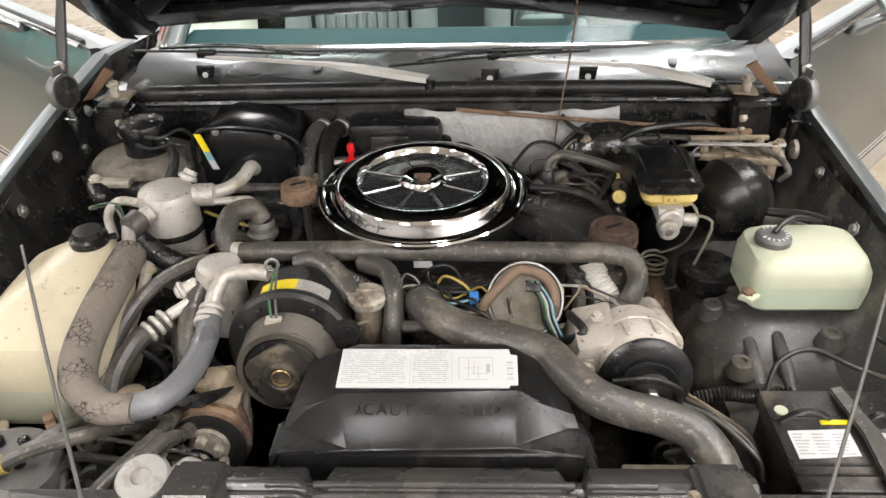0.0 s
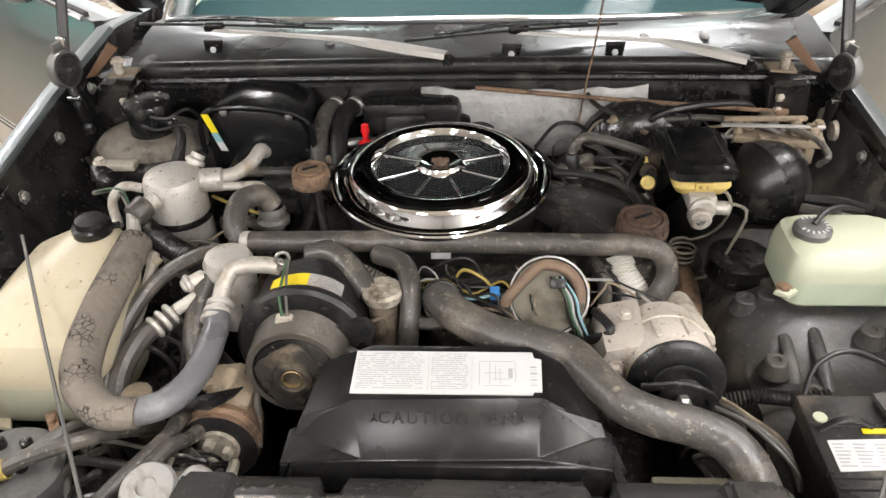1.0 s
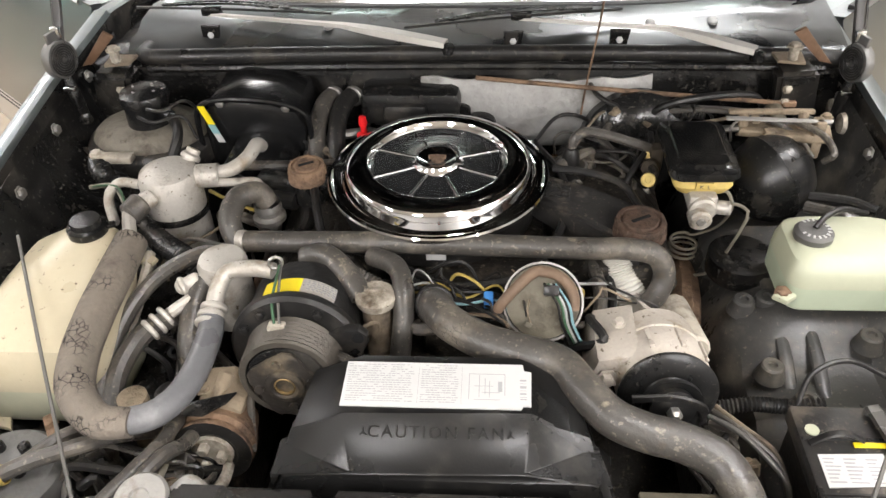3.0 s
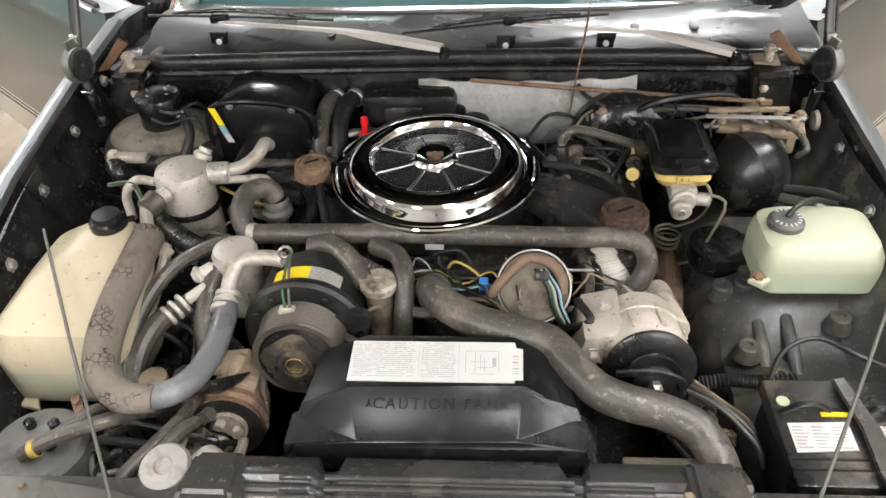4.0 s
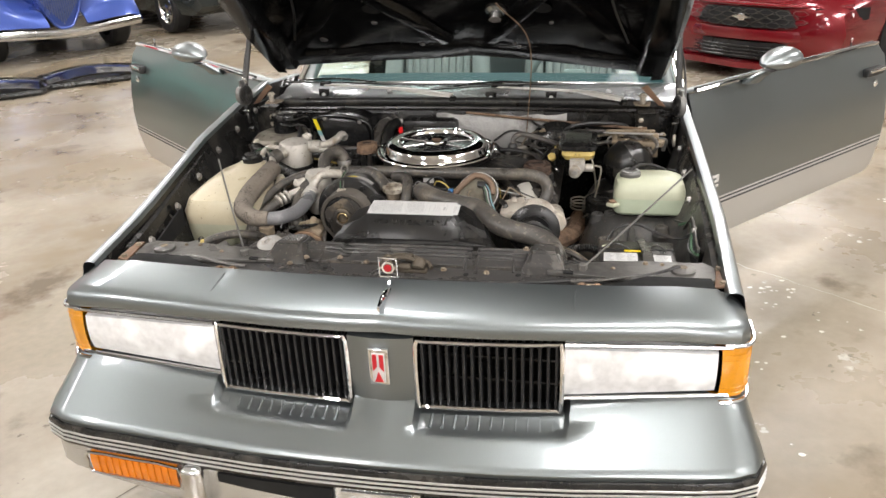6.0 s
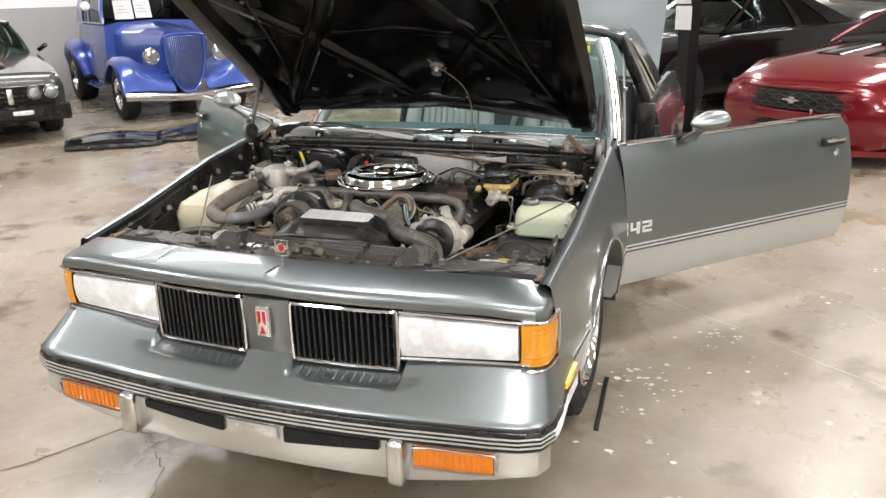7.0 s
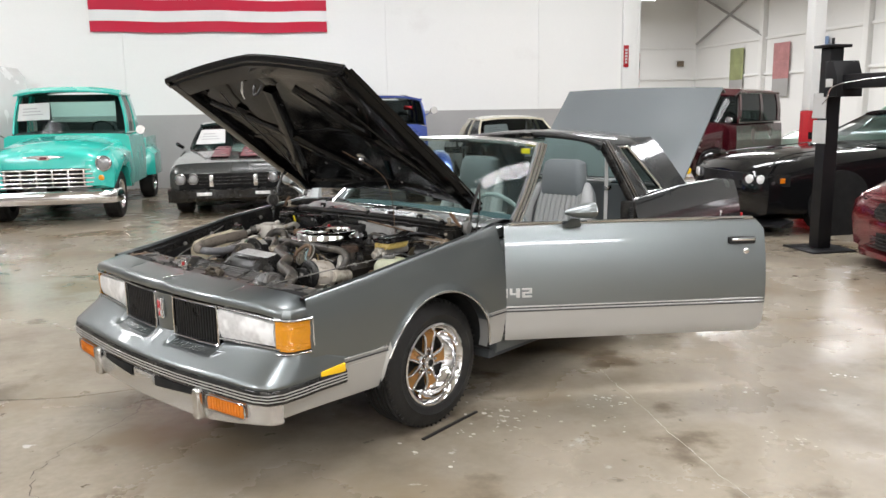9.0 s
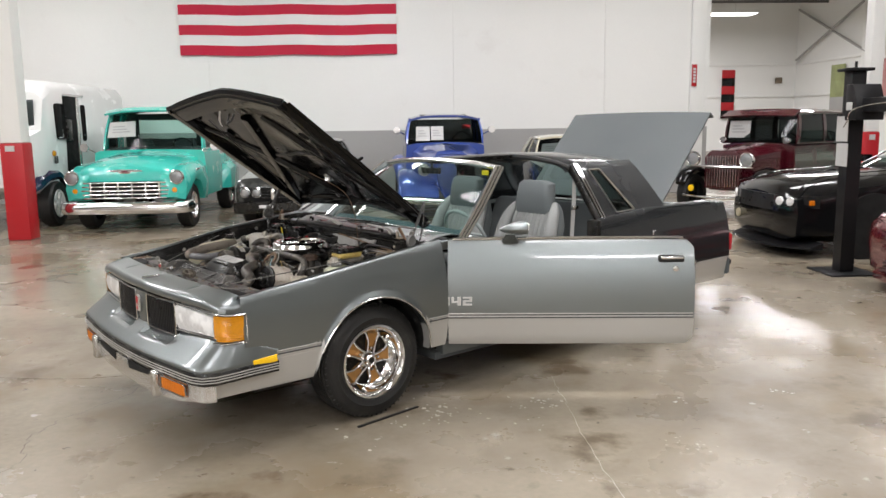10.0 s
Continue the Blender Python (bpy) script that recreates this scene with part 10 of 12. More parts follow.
def greenhouse(parent, paint, base, top, xb, xt, yb, yt, zb, zt, glass="darkglass", bulge=0.10, cfill=0.2, post=0.52, crown_=0.05):
    """A cab: crowned roof, flat pillars, curved screens and side windows. yb, yt: y of screen and rear at foot and head."""
    (y0, y1), (y2, y3) = (yb, yt)

    def side(s, f, h, inset=0.0):
        return (s * (lerp(xb, xt, h) + 0.025 * math.sin(math.pi * h) - inset), lerp(lerp(y0, y1, f), lerp(y2, y3, f), h), lerp(zb, zt, h))

    def screen(name, ya, yb_, out):
        bm = B()
        grid(bm, [[(u / 5 * lerp(xb, xt, h / 4) * 0.97, lerp(ya, yb_, h / 4) + out * (1 - (u / 5) ** 2) * lerp(1.5, 1.0, h / 4), lerp(zb, zt, h / 4)) for h in range(5)] for u in range(-5, 6)])
        part(name, bm, glass, parent)

    bm = B()
    rows = []
    for i in range(9):
        t = i / 8
        rows.append([(u / 6 * (xt + 0.012), lerp(y2 - bulge * (1 - (u / 6) ** 2) - 0.02, y3 + 0.6 * bulge * (1 - (u / 6) ** 2) + 0.02, t), zt + crown_ * (1 - abs(u / 6) ** 3) + 0.03 * math.sin(math.pi * t)) for u in range(-6, 7)])
    grid(bm, rows, thick=0.035)
    part("roof", bm, paint, parent)
    for s in (-1, 1):
        for f0, f1 in ((0.0, 0.045), (post - 0.028, post + 0.028), (1 - cfill, 1.0)):
            bm = B()
            grid(bm, [[side(s, lerp(f0, f1, k / 3), h / 5) for k in range(4)] for h in range(6)], thick=0.03)
            part("pillar", bm, paint, parent)
        bm = B()
        tube(bm, [side(s, f / 6, 1.0) for f in range(7)], 0.022, 8, 3)
        part("cant_rail", bm, paint, parent)
        bm = B()
        tube(bm, [side(s, f / 6, 0.0) for f in range(7)], 0.012, 6, 3)
        part("belt_trim", bm, "dullchrome" if glass == "glass" else paint, parent)
        for f0, f1 in ((0.045, post - 0.028), (post + 0.028, 1 - cfill)):
            bm = B()
            grid(bm, [[side(s, lerp(f0, f1, k / 3), h / 4, 0.012) for k in range(4)] for h in range(5)])
            part("side_window", bm, glass, parent)
    screen("windscreen", y0, y2, -bulge)
    screen("rear_window", y1, y3, 0.6 * bulge)
    # Dark plate over the closed body top; cabin darkness put into its colour.
    bm = B()
    box(bm, (-xb * 0.9, y0 + 0.06, zb - 0.02), (xb * 0.9, y1 - 0.08, zb + 0.03), 0.02)
    part("cabin_trim", bm, "carpet", parent, "dark plate filling the cabin floor")
    bm = B()
    turn(bm, [(0.17 + 0.014 * math.cos(a), 0.014 * math.sin(a)) for a in [math.pi * k / 4 for k in range(8)]], to_axis((xb * 0.48, y0 + 0.42, zb + 0.04), (0, 0.85, 0.5)), 20, closed=True)
    part("steering_wheel", bm, "plastic", parent)


def slab_half(x, zb, zt, crown_=0.03, tuck=0.06, n_in=0.6):
    """Half outline of a car body, sill to bonnet line."""
    return [(x - tuck, zb), (x, lerp(zb, zt, 0.35)), (x * 0.995, lerp(zb, zt, 0.7)), (x * 0.95, zt - 0.03), (x * 0.86, zt), (x * n_in, zt + crown_ * 0.7), (0, zt + crown_)]


def arch(parent, x, y, r, wdt=0.03):
    # Flat near-black disc: the shade of the wheel well is its colour.
    bm = B()
    s = 1 if x > 0 else -1
    turn(bm, [(0, 0), (r, 0), (r, wdt), (0, wdt)], to_axis((x, y, r * 0.9), (s, 0, 0)), 28)
    part("wheel_well", bm, "void", parent)


def seat_pair(parent, y, z, m="seat_dk"):
    for x in (-0.38, 0.38):
        bm = B()
        loft(bm, [rrect(x - 0.22, x + 0.22, y, y + 0.14, z - 0.5, 0.04), rrect(x - 0.22, x + 0.22, y + 0.08, y + 0.20, z, 0.04), rrect(x - 0.14, x + 0.14, y + 0.12, y + 0.20, z + 0.18, 0.04)])
        part("seat", bm, m, parent)


# turquoise pickup
pk = thing("pickup_truck", "turquoise vintage pickup truck with chrome bumper and grille", "truck", Matrix.Translation(uv(-3.62, -8.43)) @ FACING_OUT, "parked vehicles")
shell("bonnet", [(-0.66, [(0.50, 0.55), (0.66, 0.60), (0.69, 0.82), (0.66, 0.90), (0.50, 0.935), (0.25, 0.95), (0, 0.955)]), (-0.62, [(0.50, 0.55), (0.68, 0.60), (0.72, 0.84), (0.69, 0.95), (0.52, 1.0), (0.25, 1.03), (0, 1.04)]), (-0.40, [(0.50, 0.55), (0.72, 0.60), (0.75, 0.90), (0.71, 1.03), (0.55, 1.08), (0.28, 1.115), (0, 1.13)]), (0.1, [(0.5, 0.55), (0.78, 0.60), (0.79, 0.94), (0.74, 1.08), (0.58, 1.14), (0.30, 1.185), (0, 1.20)]), (0.80, [(0.5, 0.55), (0.84, 0.60), (0.86, 0.97), (0.80, 1.13), (0.62, 1.20), (0.32, 1.24), (0, 1.25)])], "teal", pk, "turquoise bonnet")
for s in (-1, 1):
    bm = B()
    secs = []
    for y, xo, zt, zb in ((-0.70, 0.80, 0.84, 0.55), (-0.62, 0.93, 0.95, 0.50), (-0.40, 0.97, 1.02, 0.66), (-0.1, 0.98, 1.05, 0.80), (0.25, 0.98, 1.06, 0.74), (0.5, 0.97, 1.06, 0.42), (0.80, 0.95, 1.06, 0.40)):
        secs.append([(s * 0.55, y, zb), (s * (xo - 0.03), y, zb), (s * xo, y, lerp(zb, zt, 0.4)), (s * (xo - 0.02), y, zt - 0.10), (s * (xo - 0.12), y, zt), (s * 0.55, y, zt)])
    loft(bm, secs)
    part("front_wing", bm, "teal", pk, "rounded turquoise front wing")
    round_lamp(pk, s * 0.80, -0.70, 0.86, 0.095)
    bm = B()
    turn(bm, [(0.045, 0), (0.04, 0.015), (0, 0.025)], to_axis((s * 0.76, -0.69, 0.66), (0, -1, 0)), 16)
    part("park_lamp", bm, "amber", pk, "small amber parking lamp")
    plain_wheel(pk, s * 0.78, 0, 0.36, 0.22)
    plain_wheel(pk, s * 0.80, 2.9, 0.36, 0.22)
    bm = B()
    turn(bm, [(0, -0.02), (0.07, -0.02), (0.075, 0), (0.05, 0.02), (0, 0.025)], to_axis((s * 1.10, 0.72, 1.30), (0, 1, 0)), 16)
    tube(bm, [(s * 0.92, 0.8, 1.2), (s * 1.05, 0.75, 1.28)], 0.012, 6)
    part("door_mirror", bm, "chrome", pk)
    bm = B()
    loft(bm, [[(s * 0.80, y, 0.45), (s * xo, y, 0.45), (s * xo, y, zt - 0.1), (s * (xo - 0.1), y, zt), (s * 0.80, y, zt)] for y, xo, zt in ((2.35, 0.86, 0.6), (2.5, 1.0, 0.9), (2.9, 1.02, 0.98), (3.3, 1.0, 0.9), (3.5, 0.86, 0.6))])
    part("rear_wing", bm, "teal", pk)
    bm = B()
    box(bm, (s * 0.76, 1.95, 0.62), (s * 0.83, 3.95, 1.12), 0.02)
    part("bed_side", bm, "teal", pk)
    bm = B()
    prism(bm, [(-0.2, 0.93), (0.10, 0.95), (0.12, 0.97), (-0.16, 0.965)], s * 0.985, s * 0.995, "x", 0.002)
    part("wing_badge", bm, "chrome", pk)
shell("cab", [(0.70, [(0.75, 0.42), (0.93, 0.45), (0.95, 0.9), (0.92, 1.2), (0.85, 1.24), (0.5, 1.25), (0, 1.26)]), (1.95, [(0.75, 0.42), (0.93, 0.45), (0.95, 0.9), (0.92, 1.2), (0.85, 1.24), (0.5, 1.25), (0, 1.26)])], "teal", pk)
greenhouse(pk, "teal", 0, 0, 0.86, 0.76, (0.92, 1.95), (1.06, 1.86), 1.25, 1.86, "glass", 0.16, 0.24, 0.16, 0.09)
bm = B()
grid(bm, [[(u / 6 * 0.79, 0.90 - 0.16 * (1 - (u / 6) ** 2) + 0.10 * k, 1.865 + 0.03 * k + 0.06 * (1 - abs(u / 6) ** 3)) for k in range(3)] for u in range(-6, 7)], thick=0.03)
part("roof_visor", bm, "teal", pk, "turquoise roof lip over the screen")
seat_pair(pk, 1.5, 1.25, "carpet")
for x0, x1, z0, z1 in ((-0.76, -0.52, 1.24, 1.88), (0.52, 0.76, 1.24, 1.88), (-0.52, 0.52, 1.24, 1.42), (-0.52, 0.52, 1.76, 1.88)):
    bm = B()
    box(bm, (x0, 1.88, z0), (x1, 1.92, z1), 0.01)
    part("cab_back", bm, "carpet", pk, "dark rear wall of the cab")
bm = B()
box(bm, (-0.80, 0.86, 1.18), (0.80, 1.10, 1.27), 0.03)
part("dash_top", bm, "carpet", pk)
bm = B()
box(bm, (-0.80, 1.95, 0.62), (0.80, 2.02, 1.12), 0.02)
box(bm, (-0.80, 1.95, 0.60), (0.80, 3.95, 0.64))
part("bed", bm, "teal", pk)
bm = B()
box(bm, (-0.68, -0.68, 0.52), (0.68, -0.60, 0.80), 0.02)
gp = part("grille_cavity", bm, "void", pk)
for k in range(5):
    bm = B()
    z = 0.54 + k * 0.06
    box(bm, (-0.67 + abs(k - 2) * 0.02, -0.705, z - 0.012), (0.67 - abs(k - 2) * 0.02, -0.67, z + 0.012), 0.006)
    part("grille_bar", bm, "chrome", gp)
for k in range(6):
    x = -0.525 + 0.21 * k
    bm = B()
    box(bm, (x - 0.012, -0.70, 0.53), (x + 0.012, -0.66, 0.79), 0.005)
    part("grille_post", bm, "chrome", gp)
bm = B()
tube(bm, [(-0.98, -0.55, 0.40), (-0.90, -0.78, 0.40), (-0.5, -0.85, 0.40), (0, -0.87, 0.40), (0.5, -0.85, 0.40), (0.90, -0.78, 0.40), (0.98, -0.55, 0.40)], 0.05, 12, 5, flat=1.9)
part("bumper", bm, "chrome", pk, "heavy chrome bumper")
bm = B()
prism(bm, [(-0.28, 0.955), (-0.1, 0.95), (-0.07, 0.92), (0.07, 0.92), (0.1, 0.95), (0.28, 0.955), (0.26, 0.97), (0.11, 0.985), (-0.11, 0.985), (-0.26, 0.97)], -0.665, -0.645, "y", 0.004)
part("bonnet_badge", bm, "chrome", pk)
bm = B()
box(bm, (-0.05, -0.672, 0.935), (0.05, -0.664, 0.968), 0.003)
part("badge_field", bm, "redplate", pk)
paper(pk, (-0.74, 0.84, 1.46), (-0.24, 0.76, 1.48), (-0.24, 0.82, 1.74), (-0.70, 0.90, 1.72))

# white step van behind the pickup
vn = thing("step_van", "white delivery van with navy front wings and an open side door", "van", Matrix.Translation(uv(-6.07, -8.85)) @ FACING_OUT, "parked vehicles")
shell("van_body", [(-0.70, [(0.5, 0.7), (0.75, 0.8), (0.78, 1.2), (0.74, 1.45), (0.5, 1.5), (0, 1.52)]), (-0.35, [(0.8, 0.6), (0.92, 0.8), (0.94, 1.3), (0.92, 1.6), (0.5, 1.62), (0, 1.63)]), (-0.2, [(0.8, 0.5), (0.93, 0.8), (0.95, 1.4), (0.93, 2.1), (0.8, 2.22), (0, 2.28)]), (0.1, [(0.85, 0.45), (0.96, 0.8), (0.98, 1.5), (0.96, 2.25), (0.84, 2.42), (0, 2.48)]), (3.6, [(0.85, 0.45), (0.96, 0.8), (0.98, 1.5), (0.96, 2.25), (0.84, 2.42), (0, 2.48)])], "vanwhite", vn, "white panel body")
bm = B()
grid(bm, [[(x, table(abs(x), [(0, -0.335), (0.8, -0.31)]) + 0.08 * (z - 1.68) - 0.02, z) for z in (1.66, 1.9, 2.1)] for x in (-0.82, -0.4, -0.06)])
part("van_screen", bm, "darkglass", vn)
bm = B()
grid(bm, [[(x, table(abs(x), [(0, -0.335), (0.8, -0.31)]) + 0.08 * (z - 1.68) - 0.02, z) for z in (1.66, 1.9, 2.1)] for x in (0.06, 0.4, 0.82)])
vs_ = part("van_screen", bm, "darkglass", vn)
bm = B()
box(bm, (0.52, -0.345, 1.98), (0.72, -0.335, 2.04), 0.003)
part("red_sticker", bm, "signred", vn)
bm = B()
box(bm, (0.95, 0.50, 0.55), (0.986, 1.15, 2.20), 0.01)
dr_ = part("door_opening", bm, "void", vn, "dark open doorway")
bm = B()
box(bm, (0.965, 1.02, 0.6), (0.995, 1.12, 2.18), 0.01)
box(bm, (0.97, 0.48, 2.18), (1.0, 1.35, 2.22), 0.005)
part("sliding_door", bm, "dullchrome", vn)
bm = B()
box(bm, (0.962, 0.10, 1.45), (0.99, 0.42, 2.05), 0.06)
part("quarter_light", bm, "void", vn)
bm = B()
box(bm, (0.962, 1.25, 1.40), (0.992, 1.37, 2.05), 0.05)
part("side_light", bm, "void", vn)
bm = B()
box(bm, (1.02, 0.42, 1.42), (1.06, 0.62, 1.78), 0.02)
tube(bm, [(0.97, 0.45, 1.85), (1.04, 0.5, 1.8)], 0.01, 6)
part("van_mirror", bm, "plastic", vn)
for s in (-1, 1):
    bm = B()
    loft(bm, [[(s * 0.6, y, 0.5), (s * xo, y, zb), (s * xo, y, zt - 0.08), (s * (xo - 0.1), y, zt), (s * 0.6, y, zt)] for y, xo, zt, zb in ((-0.65, 0.75, 0.75, 0.55), (-0.5, 0.92, 0.88, 0.66), (-0.2, 0.99, 0.98, 0.82), (0.1, 1.0, 0.98, 0.82), (0.4, 0.99, 0.85, 0.68), (0.6, 0.97, 0.62, 0.45))])
    part("front_wing", bm, "navy", vn, "navy rounded wing")
    plain_wheel(vn, s * 0.87, 0, 0.38, 0.24, "white")
    plain_wheel(vn, s * 0.87, 2.9, 0.38, 0.24, "white")
    round_lamp(vn, s * 0.62, -0.74, 0.98, 0.09)
bm = B()
turn(bm, [(0.05, 0), (0.045, 0.02), (0, 0.03)], to_axis((0.96, -0.02, 1.22), (1, -0.3, 0)), 14)
part("side_lamp", bm, "amber", vn)
bm = B()
for k, w in ((0, 0.04), (1, 0.04)):
    box(bm, (0.975, -0.34 + 0.08 * k + 0.3, 1.05), (0.99, -0.30 + 0.08 * k + 0.3, 1.17), 0.002)
part("unit_mark", bm, "ink", vn)

# dark muscle car
mu = thing("muscle_car", "very dark green vintage muscle car with quad headlamps", "car", Matrix.Translation(uv(-1.04, -8.75)) @ FACING_OUT, "parked vehicles")
shell("body", [(-0.86, slab_half(0.86, 0.42, 0.70, 0.01)), (-0.80, slab_half(0.92, 0.30, 0.80, 0.02)), (0, slab_half(0.95, 0.26, 0.88, 0.03)), (0.95, slab_half(0.95, 0.26, 0.95, 0.03)), (2.6, slab_half(0.95, 0.26, 0.95, 0.03)), (3.9, slab_half(0.90, 0.35, 0.88, 0.03))], "darkgreen", mu, "dark glossy body")
greenhouse(mu, "darkgreen", 0, 0, 0.80, 0.64, (0.85, 2.75), (1.42, 2.2), 0.94, 1.33, "glass", 0.12, 0.3)
seat_pair(mu, 1.75, 1.05, "carpet")
bm = B()
turn(bm, [(0.18 + 0.015 * math.cos(a), 0.015 * math.sin(a)) for a in [math.pi * k / 4 for k in range(8)]], to_axis((0.36, 1.35, 1.02), (0, 0.85, 0.5)), 24, closed=True)
part("steering_wheel", bm, "gold", mu, "tan steering wheel")
bm = B()
box(bm, (-0.80, -0.88, 0.44), (0.80, -0.80, 0.66), 0.02)
mg = part("grille_cavity", bm, "void", mu)
for z in (0.50, 0.55, 0.60):
    bm = B()
    box(bm, (-0.50, -0.895, z - 0.008), (0.50, -0.86, z + 0.008), 0.003)
    part("grille_bar", bm, "plastic", mg)
for x in (-0.32, 0.32):
    bm = B()
    box(bm, (x - 0.03, -0.90, 0.46), (x + 0.03, -0.87, 0.64), 0.005)
    part("grille_post", bm, "dullchrome", mg)
for x in (-0.76, -0.58, 0.58, 0.76):
    round_lamp(mu, x, -0.87, 0.58, 0.072)
bm = B()
loft(bm, [[(x, -0.98 + 0.10 * (abs(x) / 0.95) ** 3, 0.30), (x, -1.0 + 0.12 * (abs(x) / 0.95) ** 3, 0.42), (x, -0.84, 0.45), (x, -0.84, 0.24)] for x in (-0.95, -0.6, 0, 0.6, 0.95)])
part("bumper", bm, "plastic", mu, "black bumper")
for x in (-0.42, 0.42):
    bm = B()
    box(bm, (x - 0.11, -1.0, 0.34), (x + 0.11, -0.96, 0.39), 0.01)
    part("park_lamp", bm, "lens", mu)
for s in (-1, 1):
    bm = B()
    loft(bm, [[(s * 0.07, y, 0.88), (s * 0.36, y, 0.88), (s * 0.33, y, zt), (s * 0.10, y, zt)] for y, zt in ((-0.42, 0.885), (-0.05, 0.935), (0.10, 0.965), (0.75, 0.985))])
    # Dull red paints in the reddish reflection on the dark scoop.
    part("bonnet_scoop", bm, "redplate", mu, "bonnet scoop with its reddish reflection put into the colour")
    plain_wheel(mu, s * 0.80, 0, 0.34, 0.24)
    plain_wheel(mu, s * 0.80, 2.8, 0.34, 0.24)
    bm = B()
    tube(bm, [(s * 0.93, 1.15, 0.96), (s * 1.02, 1.12, 1.02), (s * 1.03, 1.22, 1.02)], 0.03, 8)
    part("door_mirror", bm, "black", mu)
paper(mu, (-0.70, 0.90, 1.02), (-0.22, 0.84, 1.03), (-0.22, 1.14, 1.26), (-0.62, 1.20, 1.25))
bm = B()
box(bm, (0.36, 1.34, 1.25), (0.52, 1.35, 1.29), m=None)
part("red_sticker", bm, "signred", mu)

# blue hot rod
br = thing("hot_rod", "metallic blue vintage hot rod sedan with flowing front wings", "car", Matrix.Translation(uv(1.55, -9.05)) @ FACING_OUT @ Matrix.Scale(1.1, 4), "parked vehicles")
shell("bonnet", [(-0.34, [(0.16, 0.45), (0.24, 0.7), (0.27, 0.95), (0.2, 1.06), (0, 1.08)]), (0.2, [(0.30, 0.45), (0.40, 0.7), (0.40, 0.98), (0.3, 1.09), (0, 1.13)]), (0.95, [(0.5, 0.42), (0.58, 0.7), (0.56, 1.02), (0.42, 1.13), (0, 1.17)])], "blue", br)
shell("cabin", [(0.9, [(0.5, 0.35), (0.66, 0.4), (0.68, 0.8), (0.66, 1.12), (0.5, 1.16), (0, 1.18)]), (1.6, [(0.6, 0.35), (0.72, 0.4), (0.74, 0.8), (0.71, 1.12), (0.5, 1.16), (0, 1.18)]), (2.9, [(0.55, 0.4), (0.66, 0.5), (0.68, 0.8), (0.64, 1.12), (0.5, 1.16), (0, 1.18)])], "blue", br)
greenhouse(br, "blue", 0, 0, 0.66, 0.60, (0.98, 2.9), (1.10, 2.7), 1.15, 1.56, "darkglass", 0.05, 0.24, 0.5, 0.07)
bm = B()
grid(bm, [[(x, y, 1.625 + 0.028 * math.sin(math.pi * (y - 1.2) / 1.3)) for x in (-0.40, -0.2, 0, 0.2, 0.40)] for y in (1.2, 1.5, 1.85, 2.2, 2.5)], thick=0.03)
part("roof_insert", bm, "rubber_dk", br, "black fabric roof insert")
bm = B()
prism(bm, [(-0.24, 0.97), (-0.20, 1.03), (0.20, 1.03), (0.24, 0.97), (0.215, 0.60), (0.10, 0.36), (0, 0.31), (-0.10, 0.36), (-0.215, 0.60)], -0.44, -0.33, "y", 0.012)
part("grille_shell", bm, "blue", br)
bm = B()
tube(bm, [(0, -0.445, 0.315), (-0.10, -0.445, 0.365), (-0.212, -0.445, 0.60), (-0.237, -0.445, 0.96), (-0.19, -0.445, 1.02), (0, -0.445, 1.03), (0.19, -0.445, 1.02), (0.237, -0.445, 0.96), (0.212, -0.445, 0.60), (0.10, -0.445, 0.365), (0, -0.445, 0.315)], 0.017, 8)
part("grille_rim", bm, "blue", br)
for k in range(17):
    x = -0.192 + 0.024 * k
    bm = B()
    box(bm, (x - 0.005, -0.452, 0.60 - 0.24 * (1 - abs(x) / 0.2)), (x + 0.005, -0.438, 1.0), 0.002, seg=1)
    part("grille_bar", bm, "bluegrey", br)
